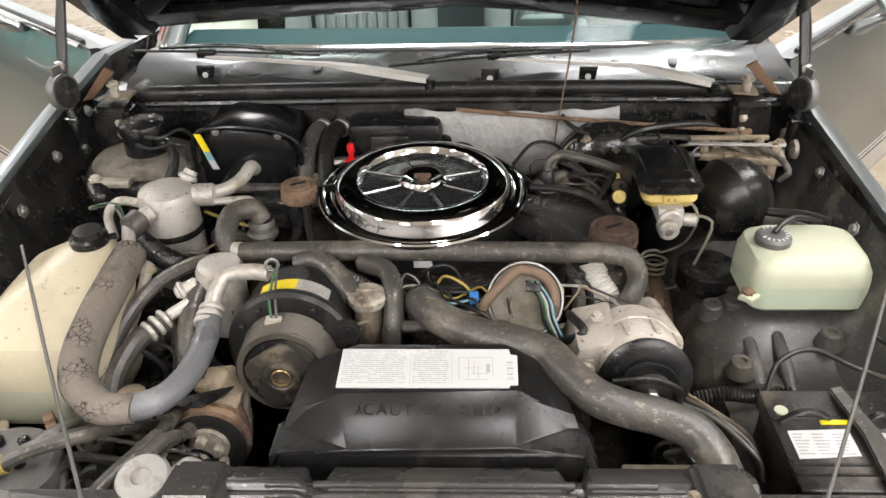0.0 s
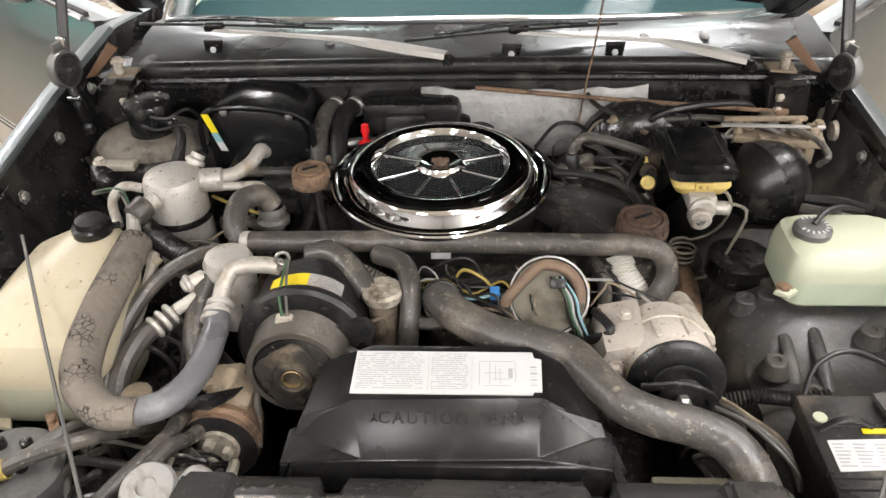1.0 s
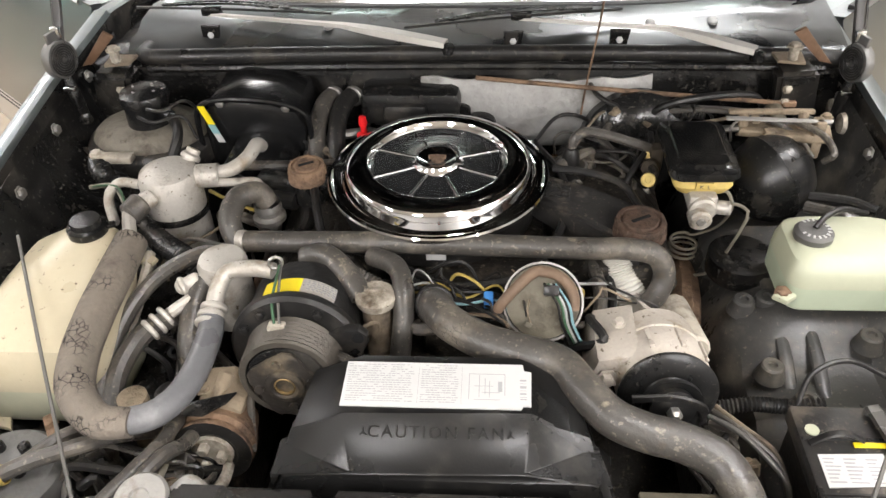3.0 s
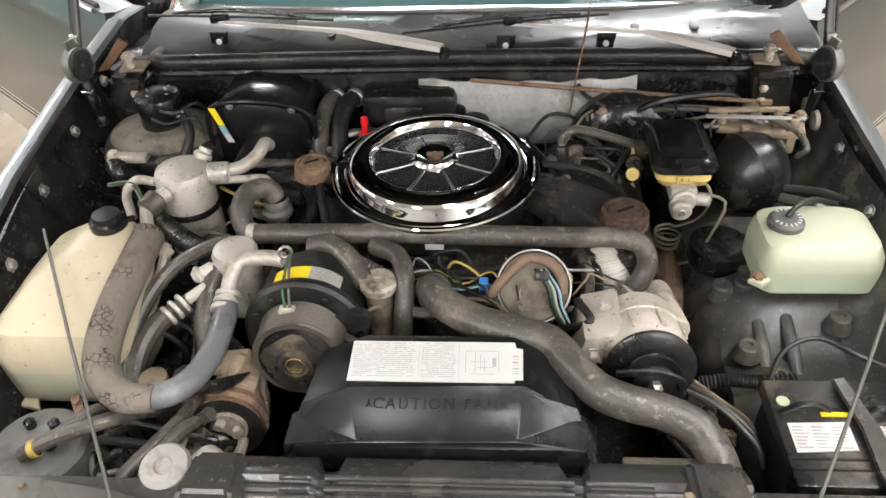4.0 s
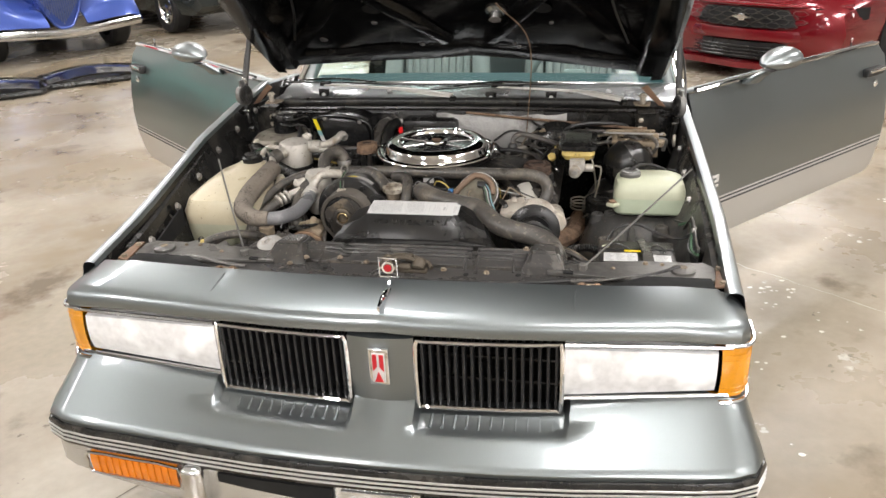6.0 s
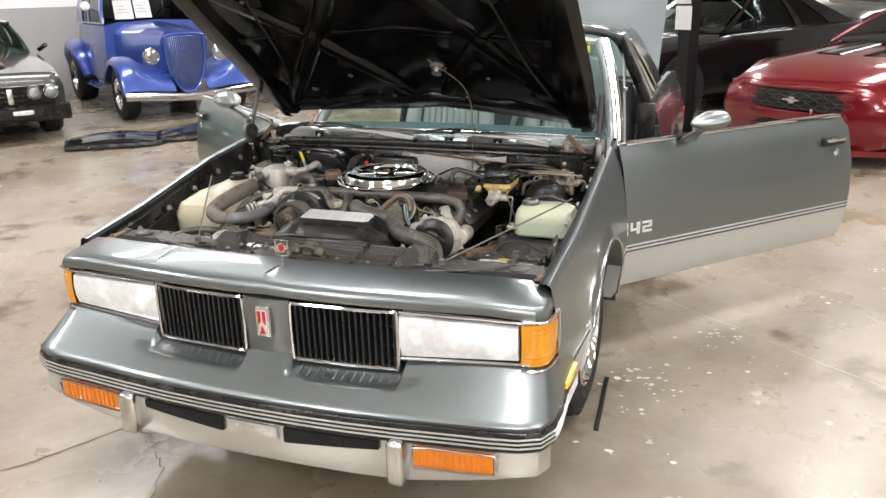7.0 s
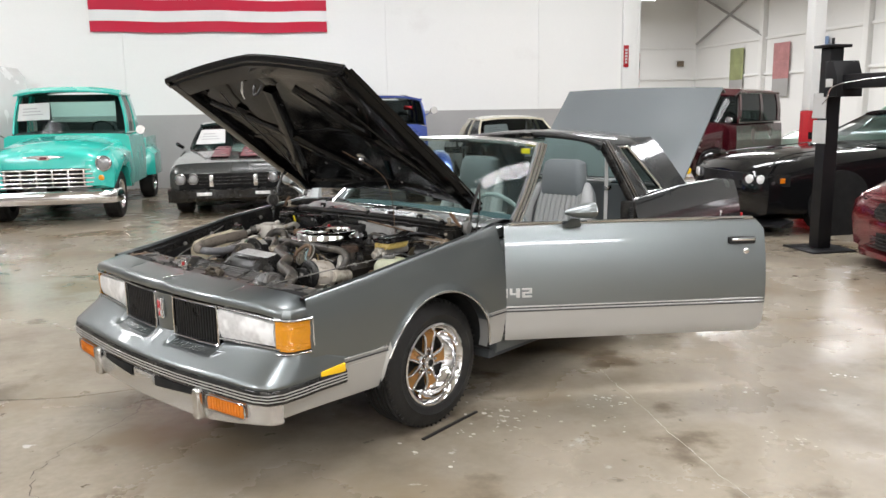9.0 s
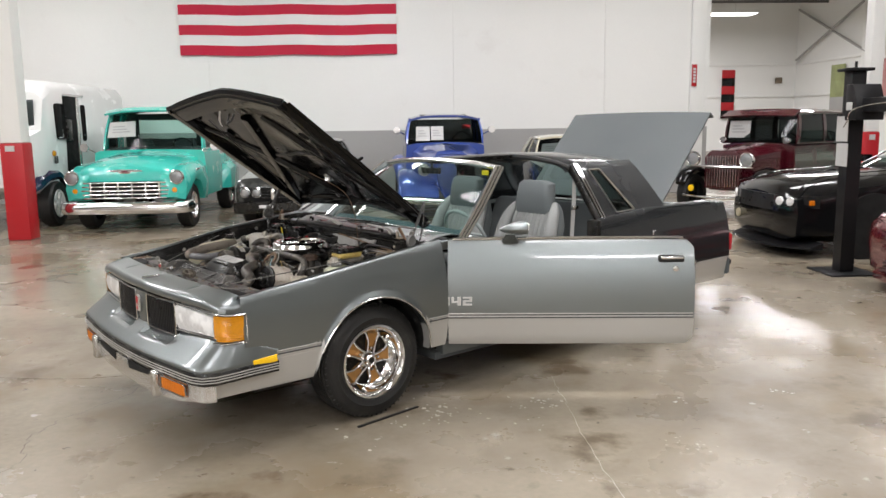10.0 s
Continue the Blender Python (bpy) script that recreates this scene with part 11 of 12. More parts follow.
for s in (-1, 1):
    bm = B()
    rows = []
    for y, zi, zm, zc, zo, zl in ((-0.58, 0.36, 0.38, 0.40, 0.38, 0.33), (-0.52, 0.42, 0.47, 0.53, 0.49, 0.40), (-0.42, 0.48, 0.56, 0.64, 0.61, 0.50), (-0.28, 0.55, 0.63, 0.725, 0.70, 0.60), (-0.1, 0.60, 0.68, 0.775, 0.76, 0.68), (0.1, 0.61, 0.68, 0.785, 0.77, 0.69), (0.3, 0.60, 0.64, 0.74, 0.72, 0.62), (0.5, 0.55, 0.56, 0.62, 0.60, 0.50), (0.72, 0.46, 0.45, 0.47, 0.45, 0.38), (1.0, 0.38, 0.37, 0.375, 0.365, 0.32), (1.9, 0.36, 0.355, 0.36, 0.35, 0.31)):
        rows.append([(s * 0.20, y, zi), (s * 0.38, y, lerp(zi, zm, 0.7)), (s * 0.50, y, zm + 0.01), (s * 0.60, y, zc - 0.01), (s * 0.68, y, zc), (s * 0.76, y, lerp(zc, zo, 0.6)), (s * 0.81, y, zo - 0.03), (s * 0.825, y, zl)])
    grid(bm, rows, thick=0.02)
    part("front_wing", bm, "blue", br, "flowing blue wing")
    bm = B()
    tube(bm, [(s * 0.74, 2.1, 0.40), (s * 0.76, 2.3, 0.72), (s * 0.76, 2.7, 0.82), (s * 0.76, 3.05, 0.66), (s * 0.74, 3.2, 0.40)], [0.08, 0.14, 0.16, 0.14, 0.08], 12, 6, flat=0.6)
    part("rear_wing", bm, "blue", br)
    plain_wheel(br, s * 0.68, 0, 0.32, 0.20)
    plain_wheel(br, s * 0.72, 2.72, 0.37, 0.27)
    round_lamp(br, s * 0.42, -0.46, 0.78, 0.085)
    bm = B()
    turn(bm, [(0, -0.02), (0.06, -0.02), (0.065, 0), (0, 0.03)], to_axis((s * 0.82, 1.1, 1.38), (0, 1, 0)), 14)
    tube(bm, [(s * 0.68, 1.15, 1.3), (s * 0.80, 1.11, 1.37)], 0.01, 6)
    part("door_mirror", bm, "chrome", br)
bm = B()
tube(bm, [(-0.80, -0.58, 0.33), (-0.5, -0.66, 0.32), (0, -0.69, 0.29), (0.5, -0.66, 0.32), (0.80, -0.58, 0.33)], 0.02, 8, 5, flat=2.2)
part("bumper", bm, "dullchrome", br, "bright bumper bar")
paper(br, (-0.50, 0.92, 1.20), (-0.26, 0.895, 1.20), (-0.26, 0.975, 1.44), (-0.49, 1.00, 1.44))
paper(br, (-0.24, 0.89, 1.21), (-0.03, 0.88, 1.21), (-0.03, 0.965, 1.44), (-0.24, 0.97, 1.44))
bm = B()
box(bm, (0.30, 1.03, 1.40), (0.44, 1.05, 1.46), m=None)
part("red_sticker", bm, "signred", br)

# dark coupe with a cream roof, further along the row
dc = thing("parked_coupe", "dark vintage coupe with a cream roof and a price sheet", "car", Matrix.Translation(uv(4.05, -9.3)) @ FACING_OUT, "parked vehicles")
shell("body", [(-0.85, slab_half(0.80, 0.40, 0.72)), (-0.7, slab_half(0.88, 0.28, 0.84)), (0.9, slab_half(0.92, 0.26, 0.95)), (3.8, slab_half(0.88, 0.3, 0.9))], "darkgreen", dc)
greenhouse(dc, "cream", 0, 0, 0.76, 0.62, (0.85, 2.9), (1.33, 2.4), 0.95, 1.32, "midglass", 0.1, 0.25)
for s in (-1, 1):
    plain_wheel(dc, s * 0.78, 0, 0.34, 0.22)
    plain_wheel(dc, s * 0.78, 2.8, 0.34, 0.22)
paper(dc, (-0.66, 0.95, 1.02), (-0.15, 0.95, 1.04), (-0.15, 1.2, 1.24), (-0.58, 1.2, 1.22))

# maroon vintage sedan in the far bay
mr_ = thing("vintage_sedan", "maroon vintage hot rod sedan with black wings and open grille", "car", place(-2.93, 10.1, pose(0, 0, 0, 0, 0, -1)), "parked vehicles")
shell("bonnet", [(-0.15, [(0.28, 0.45), (0.33, 0.7), (0.33, 1.0), (0.26, 1.10), (0, 1.13)]), (0.95, [(0.5, 0.45), (0.56, 0.8), (0.55, 1.12), (0.42, 1.20), (0, 1.24)])], "maroon", mr_)
shell("cabin", [(0.9, [(0.5, 0.4), (0.68, 0.45), (0.70, 0.9), (0.68, 1.18), (0.5, 1.22), (0, 1.24)]), (2.9, [(0.5, 0.4), (0.70, 0.45), (0.72, 0.9), (0.70, 1.18), (0.5, 1.22), (0, 1.24)])], "maroon", mr_)
greenhouse(mr_, "maroon", 0, 0, 0.69, 0.65, (0.95, 2.85), (1.02, 2.8), 1.22, 1.74, "darkglass", 0.03, 0.08, 0.52, 0.07)
bm = B()
grid(bm, [[(x, 0.80 + 0.08 * k, 1.70 + 0.035 * k + 0.02 * (1 - (x / 0.7) ** 2)) for k in range(4)] for x in (-0.68, -0.4, 0, 0.4, 0.68)], thick=0.025)
part("roof_visor", bm, "maroon", mr_, "maroon sun visor over the screen")
bm = B()
prism(bm, [(-0.32, 0.48), (0.32, 0.48), (0.34, 1.02), (0.22, 1.13), (-0.22, 1.13), (-0.34, 1.02)], -0.22, -0.16, "y", 0.01)
part("radiator_shell", bm, "maroon", mr_)
for k in range(12):
    x = -0.27 + 0.049 * k
    bm = B()
    box(bm, (x - 0.007, -0.245, 0.52), (x + 0.007, -0.22, 1.04), 0.003, seg=1)
    part("grille_bar", bm, "dullchrome", mr_)
for s in (-1, 1):
    bm = B()
    tube(bm, [(s * 0.68, -0.42, 0.55), (s * 0.70, -0.25, 0.72), (s * 0.70, 0.05, 0.78), (s * 0.70, 0.4, 0.62), (s * 0.70, 0.75, 0.42), (s * 0.70, 1.8, 0.38)], [0.09, 0.14, 0.15, 0.13, 0.08, 0.06], 12, 6, flat=0.5)
    part("front_wing", bm, "black", mr_)
    plain_wheel(mr_, s * 0.72, 0, 0.35, 0.18, "dark")
    plain_wheel(mr_, s * 0.74, 2.75, 0.38, 0.26, "dark")
    round_lamp(mr_, s * 0.50, -0.32, 0.98, 0.11)
    bm = B()
    turn(bm, [(0.06, 0), (0.05, 0.02), (0, 0.03)], to_axis((s * 0.46, -0.42, 0.48), (0, -1, 0)), 14)
    part("fog_lamp", bm, "amber_y", mr_, "yellow fog lamp")
    round_lamp(mr_, s * 0.60, 0.75, 1.28, 0.05, name="cowl_lamp")
bm = B()
tube(bm, [(-0.62, -0.34, 0.86), (0.62, -0.34, 0.86)], 0.014, 8)
tube(bm, [(-0.6, -0.45, 0.36), (0, -0.48, 0.34), (0.6, -0.45, 0.36)], 0.02, 8)
part("lamp_bar", bm, "chrome", mr_)
paper(mr_, (-0.60, 0.93, 1.32), (-0.18, 0.93, 1.32), (-0.18, 0.96, 1.62), (-0.58, 0.96, 1.62))

# black saloon
bs = thing("black_saloon", "gloss black modern saloon car parked beside the lift", "car", place(-0.20, 7.85, FACING_DOWN), "parked vehicles")
shell("body", [(-0.98, [(0.40, 0.30), (0.62, 0.36), (0.66, 0.52), (0.62, 0.64), (0.50, 0.72), (0.3, 0.75), (0, 0.77)]), (-0.88, [(0.6, 0.20), (0.84, 0.28), (0.87, 0.52), (0.83, 0.70), (0.70, 0.80), (0.4, 0.84), (0, 0.86)]), (-0.4, [(0.7, 0.18), (0.93, 0.28), (0.95, 0.6), (0.92, 0.82), (0.80, 0.90), (0.45, 0.94), (0, 0.95)]), (0.95, [(0.7, 0.18), (0.93, 0.28), (0.95, 0.65), (0.92, 0.95), (0.82, 1.0), (0.45, 1.02), (0, 1.03)]), (3.0, [(0.7, 0.18), (0.93, 0.28), (0.96, 0.65), (0.93, 1.0), (0.82, 1.04), (0.45, 1.05), (0, 1.05)]), (4.05, [(0.6, 0.25), (0.85, 0.35), (0.88, 0.7), (0.85, 1.0), (0.72, 1.06), (0.4, 1.08), (0, 1.08)])], "black", bs)
greenhouse(bs, "black", 0, 0, 0.84, 0.64, (0.80, 3.75), (1.55, 2.75), 1.0, 1.40, "midglass", 0.14, 0.2, 0.55, 0.05)
for s in (-1, 1):
    bm = B()
    tube(bm, [(s * 0.80, -0.86, 0.82), (s * 0.60, -0.5, 0.94), (s * 0.52, 0.2, 1.0), (s * 0.60, 0.75, 1.03)], 0.012, 8, 4, flat=0.6)
    part("bonnet_crease", bm, "black", bs)
bm = B()
loft(bm, [[(x, -1.02 + 0.25 * (abs(x) / 0.9) ** 3, z0) for z0 in (0.55,)] + [(x, -1.02 + 0.25 * (abs(x) / 0.9) ** 3, 0.74), (x, -0.75, 0.74), (x, -0.75, 0.55)] for x in (-0.55, -0.3, 0, 0.3, 0.55)])
part("mesh_grille", bm, "grille", bs)
bm = B()
loft(bm, [[(x, -1.10 + 0.35 * (abs(x) / 0.95) ** 3, 0.12), (x, -1.10 + 0.35 * (abs(x) / 0.95) ** 3, 0.14), (x, -0.6, 0.2), (x, -0.6, 0.12)] for x in (-0.95, -0.6, 0, 0.6, 0.95)])
part("splitter", bm, "liftblack", bs)
bm = B()
turn(bm, [(0.06, 0), (0.05, 0.02), (0, 0.02)], to_axis((-0.5, -0.98, 0.42), (0, -1, 0)), 14)
part("bumper_roundel", bm, "tank", bs)
for s in (-1, 1):
    bm = B()
    grid(bm, [[(s * x, table(x, [(0.42, -0.99), (0.66, -0.93), (0.86, -0.80), (0.93, -0.62)]), z) for z in (0.60, 0.66, 0.74)] for x in (0.50, 0.6, 0.72, 0.86, 0.92)], thick=0.01)
    hl = part("headlamp", bm, "void", bs, "dark headlamp unit")
    for x, y in ((0.60, -0.97), (0.74, -0.91)):
        bm = B()
        turn(bm, [(0.055, 0), (0.05, 0.02), (0.02, 0.026), (0, 0.026)], to_axis((s * x, y, 0.675), (s * 0.35, -1, 0)), 18)
        part("lamp_bowl", bm, "lens", hl)
    bm = B()
    box(bm, (s * 0.895, -0.77, 0.64), (s * 0.928, -0.715, 0.70), 0.008)
    part("marker", bm, "amberdeep", hl)
    plain_wheel(bs, s * 0.82, 0, 0.36, 0.24, "dark")
    plain_wheel(bs, s * 0.82, 3.05, 0.36, 0.24, "dark")
    arch(bs, s * 0.925, 0, 0.41)
    arch(bs, s * 0.925, 3.05, 0.41)
    bm = B()
    loft(bm, [rrect(s * 1.06 - 0.10, s * 1.06 + 0.10, 1.0, 1.12, z, 0.04) for z in (1.04, 1.08, 1.14)])
    part("door_mirror", bm, "black", bs)
    bm = B()
    box(bm, (s * 0.955, 1.75, 0.86), (s * 0.98, 1.95, 0.89), 0.008)
    part("door_handle", bm, "black", bs)
paper(bs, (-0.60, 0.95, 1.12), (-0.25, 0.95, 1.12), (-0.22, 1.2, 1.27), (-0.52, 1.2, 1.27))

# red sports car
rc_ = thing("red_sports_car", "bright red modern sports coupe with a black mesh grille", "car", place(2.34, 5.98, FACING_DOWN), "parked vehicles")
shell("body", [(-1.0, [(0.40, 0.22), (0.60, 0.28), (0.66, 0.45), (0.64, 0.58), (0.50, 0.66), (0.3, 0.69), (0, 0.70)]), (-0.92, [(0.55, 0.14), (0.80, 0.20), (0.86, 0.45), (0.82, 0.62), (0.68, 0.72), (0.4, 0.76), (0, 0.77)]), (-0.5, [(0.7, 0.14), (0.92, 0.22), (0.95, 0.5), (0.93, 0.74), (0.80, 0.84), (0.45, 0.88), (0, 0.88)]), (0.9, [(0.7, 0.14), (0.93, 0.22), (0.95, 0.55), (0.93, 0.85), (0.82, 0.95), (0.45, 0.98), (0, 0.99)]), (3.7, [(0.65, 0.2), (0.9, 0.3), (0.95, 0.6), (0.93, 0.9), (0.80, 1.0), (0.4, 1.02), (0, 1.02)])], "crimson", rc_)
greenhouse(rc_, "crimson", 0, 0, 0.80, 0.60, (0.70, 3.2), (1.45, 2.4), 0.97, 1.29, "midglass", 0.14, 0.3)
def red_front(x):
    """Front line of the red car."""
    return -1.055 + 0.20 * (abs(x) / 0.8) ** 2.4


bm = B()
grid(bm, [[(x, red_front(x), lerp(0.475, 0.52, (abs(x) / 0.66) ** 2)), (x, red_front(x) + 0.004, 0.56), (x, red_front(x) + 0.02, lerp(0.645, 0.62, (abs(x) / 0.66) ** 2))] for x in [k / 8 * 0.66 for k in range(-8, 9)]], thick=0.02)
rg = part("mesh_grille", bm, "grille", rc_, "black mesh grille")
for k in range(4):
    z = 0.505 + 0.036 * k
    for j in range(9):
        x = -0.56 + 0.14 * j + (0.07 if k % 2 else 0)
        if abs(x) > 0.60:
            continue
        bm = B()
        turn(bm, [(0.062, -0.003), (0.067, 0.003), (0.072, -0.003)], to_axis((x, red_front(x) - 0.008, z), (0, -1, 0)) @ Matrix.Diagonal((1, 0.36, 1, 1)), 6, closed=True)
        part("mesh_cell", bm, "pulley", rg)
for z0, z1, mt in ((0.36, 0.47, "crimson"), (0.65, 0.69, "crimson")):
    bm = B()
    grid(bm, [[(x, red_front(x) - o, z) for o, z in ((-0.06, z0), (0.012, z0 + 0.012), (0.018, (z0 + z1) / 2), (0.008, z1 - 0.008), (-0.06, z1))] for x in [k / 10 * 0.84 for k in range(-10, 11)]], thick=0.01)
    part("front_moulding", bm, mt, rc_)
bm = B()
prism(bm, [(-0.09, 0.575), (-0.03, 0.575), (-0.03, 0.595), (0.03, 0.595), (0.03, 0.575), (0.09, 0.575), (0.09, 0.555), (0.03, 0.555), (0.03, 0.535), (-0.03, 0.535), (-0.03, 0.555), (-0.09, 0.555)], -1.085, -1.07, "y", 0.003)
part("nose_badge", bm, "dullchrome", rc_, "plain bright badge")
bm = B()
grid(bm, [[(x, red_front(x) + 0.015, z) for z in (0.20, 0.28, 0.35)] for x in [k / 8 * 0.70 for k in range(-8, 9)]], thick=0.03)
li = part("lower_intake", bm, "grille", rc_)
for z in (0.22, 0.25, 0.28, 0.31):
    bm = B()
    tube(bm, [(x, red_front(x) - 0.004, z) for x in (-0.62, -0.4, -0.2, 0, 0.2, 0.4, 0.62)], 0.006, 6, 3)
    part("intake_bar", bm, "plastic", li)
bm = B()
loft(bm, [[(x, -1.10 + 0.35 * (abs(x) / 0.95) ** 3, 0.12), (x, -1.10 + 0.35 * (abs(x) / 0.95) ** 3, 0.17), (x, -0.6, 0.2), (x, -0.6, 0.12)] for x in (-0.95, -0.6, 0, 0.6, 0.95)])
part("lip", bm, "crimson", rc_)
for s in (-1, 1):
    bm = B()
    grid(bm, [[(s * x, table(x, [(0.5, -1.01), (0.66, -0.96), (0.84, -0.86), (0.92, -0.66)]), z) for z in (0.56, 0.61, 0.66)] for x in (0.60, 0.68, 0.78, 0.88, 0.92)], thick=0.012)
    hl = part("headlamp", bm, "void", rc_, "slim dark headlamp")
    bm = B()
    grid(bm, [[(s * x, table(x, [(0.5, -1.03), (0.66, -0.98), (0.84, -0.88), (0.92, -0.66)]), z) for z in (0.59, 0.625)] for x in (0.62, 0.74, 0.86)], thick=0.006)
    part("lamp_strip", bm, "lens", hl)
    plain_wheel(rc_, s * 0.82, 0, 0.35, 0.25, "dark")
    plain_wheel(rc_, s * 0.82, 2.81, 0.35, 0.26, "dark")
    arch(rc_, s * 0.925, 0, 0.40)
    bm = B()
    loft(bm, [[(s * 0.10, y, z), (s * 0.42, y + 0.05, z + 0.0), (s * 0.40, y + 0.05, z + 0.012), (s * 0.12, y, z + 0.012)] for y, z in ((-0.2, 0.90), (0.55, 0.965))])
    part("bonnet_vent", bm, "black", rc_, "black bonnet vent")
bm = B()
box(bm, (-0.2, 1.0, 1.02), (0.55, 1.05, 1.2), 0.01)
part("screen_banner", bm, "signred", rc_)

# pale mint car and a dark van behind the lift
mn = thing("mint_car", "pale mint green vintage car with its bonnet raised", "car", place(-1.2, 13.6, FACING_DOWN), "parked vehicles")
shell("body", [(-0.9, slab_half(0.8, 0.4, 0.85)), (-0.6, slab_half(0.92, 0.3, 1.0)), (1.0, slab_half(0.95, 0.28, 1.05)), (4.0, slab_half(0.9, 0.35, 1.0))], "mint", mn)
greenhouse(mn, "mint", 0, 0, 0.76, 0.62, (0.9, 3.0), (1.4, 2.5), 1.05, 1.5, "glass")
for s in (-1, 1):
    plain_wheel(mn, s * 0.78, 0, 0.35, 0.2)
    plain_wheel(mn, s * 0.78, 2.9, 0.35, 0.2)
dv = thing("dark_van", "dark grey family van parked in the far bay", "van", place(-1.6, 20.5, FACING_DOWN), "parked vehicles")
shell("body", [(-0.8, slab_half(0.8, 0.3, 0.8)), (0.3, slab_half(0.95, 0.25, 1.05)), (3.8, slab_half(0.95, 0.25, 1.05))], "black", dv)
greenhouse(dv, "truss", 0, 0, 0.88, 0.74, (0.3, 3.8), (1.1, 3.7), 1.05, 1.75)
for s in (-1, 1):
    plain_wheel(dv, s * 0.82, 0, 0.35, 0.2, "dark")
    plain_wheel(dv, s * 0.82, 2.9, 0.35, 0.2, "dark")
gd = thing("green_truck", "dark green vintage truck parked behind the black saloon", "truck", place(2.6, 11.6, FACING_DOWN), "parked vehicles")
shell("body", [(-0.9, slab_half(0.75, 0.5, 0.95)), (-0.6, slab_half(0.92, 0.45, 1.15)), (0.9, slab_half(0.95, 0.45, 1.25)), (4.0, slab_half(0.95, 0.45, 1.2))], "darkgreen", gd)
greenhouse(gd, "cream", 0, 0, 0.82, 0.70, (0.9, 2.6), (1.15, 2.5), 1.24, 1.80)
for s in (-1, 1):
    plain_wheel(gd, s * 0.8, 0, 0.38, 0.22)
    plain_wheel(gd, s * 0.8, 3.0, 0.38, 0.22)

# ---- hall fittings ----
def column(name, x, y, r, label, top=CEIL, red=1.43):
    ob = thing(name, label, "column", place(x, y, HALL), "columns")
    bm = B()
    box(bm, (-r, -r, 0), (r, r, red), 0.02)
    part("guard", bm, "signred", ob, "red painted steel guard")
    bm = B()
    box(bm, (-r * 0.9, -r * 0.9, red), (r * 0.9, r * 0.9, top), 0.02)
    part("shaft", bm, "wallwhite", ob, "white painted shaft")
    bm = B()
    box(bm, (-r * 0.5, -r - 0.012, red - 0.12), (r * 0.3, -r + 0.002, red - 0.04), 0.002)
    part("tag", bm, "white", ob)


column("steel_column", -8.75, 0.35, 0.165, "white column with a red painted guard at its foot")
column("steel_column", -0.90, 10.62, 0.115, "white column with a red painted guard at its foot")
column("steel_column", 4.2, 14.5, 0.20, "white column with a red painted guard at its foot")

lift = thing("car_lift", "black car lift post with carriage and cross beam", "lift", place(0.68, 6.22, FACING_DOWN))
bm = B()
box(bm, (-0.26, -0.26, 0), (0.26, 0.26, 0.02), 0.004)
part("base_plate", bm, "liftblack", lift)
bm = B()
prism(bm, [(-0.075, -0.075), (0.075, -0.075), (0.075, 0.075), (-0.075, 0.075)], 0.02, 2.13, "z", 0.01)
part("post", bm, "liftblack", lift)
bm = B()
box(bm, (-0.13, -0.13, 2.12), (0.13, 0.13, 2.15), 0.006)
tube(bm, [(0, 0, 2.15), (0, 0, 2.22)], 0.015, 8)
part("cap", bm, "liftblack", lift)
bm = B()
prism(bm, [(0.10, 1.62), (0.30, 1.62), (0.30, 1.80), (0.22, 1.98), (0.10, 1.98)], -0.15, 0.15, "y", 0.01)
part("carriage", bm, "liftblack", lift)
bm = B()
box(bm, (0.28, -0.08, 1.70), (2.9, 0.08, 1.84), 0.01)
part("cross_beam", bm, "liftblack", lift)
bm = B()
tube(bm, [(0.1, -0.15, 1.55), (0.2, -0.18, 1.6), (0.35, -0.17, 1.74), (1.2, -0.12, 1.80), (2.8, -0.11, 1.82)], 0.006, 8)
part("air_line", bm, "dullchrome", lift)
bm = B()
box(bm, (0.14, -0.16, 1.72), (0.24, -0.152, 1.80), 0.002)
part("maker_plate", bm, "white", lift)
for k, z in enumerate((1.40, 1.14)):
    bm = B()
    box(bm, (-0.13 + 0.02 * k, -0.094, z), (0.08 + 0.02 * k, -0.088, z + 0.26 - 0.02 * k), 0.0)
    sh_ = part("posted_sheet", bm, "white", lift, "white paper sheet taped to the post", smooth=False)

# fire sign on the wall
sg = thing("wall_sign", "narrow red upright sign on the white wall", "sign", Matrix.Translation(uv(7.37, WALL_V + 0.115, 2.40)) @ HALL)
bm = B()
box(bm, (-0.06, -0.006, 0), (0.06, 0.006, 0.48), 0.004)
part("sign_board", bm, "signred", sg)
bm = B()
for k in range(5):
    box(bm, (-0.03, -0.009, 0.08 + 0.068 * k), (0.03, -0.005, 0.13 + 0.068 * k))
part("sign_print", bm, "white", sg, "unreadable white letters", smooth=False)

# far bay: block courses, rails, bracing, banners, trusses
far = bpy.data.objects["wall_alcove"]
for z in (2.86, 4.5):
    bm = B()
    box(bm, (7.75, 36.90, z - 0.06), (21.9, 37.0, z + 0.06), 0.01)
    part("wall_rail", bm, "wallwhite", far)
    bm = B()
    box(bm, (21.9, 6, z - 0.06), (22.0, 36.9, z + 0.06), 0.01)
    part("wall_rail", bm, "wallwhite", far)
for v in (17.0, 23.5, 30.5):
    bm = B()
    box(bm, (21.75, v - 0.15, 0), (22.0, v + 0.15, 8.8), 0.02)
    part("wall_post", bm, "wallwhite", far)
for a, b in (((36.65, 4.7), (30.4, 7.0)), ((36.6, 7.26), (30.4, 4.62))):
    bm = B()
    tube(bm, [(21.8, a[0], a[1]), (21.8, b[0], b[1])], 0.06, 8)
    part("cross_brace", bm, "wallgrey", far)
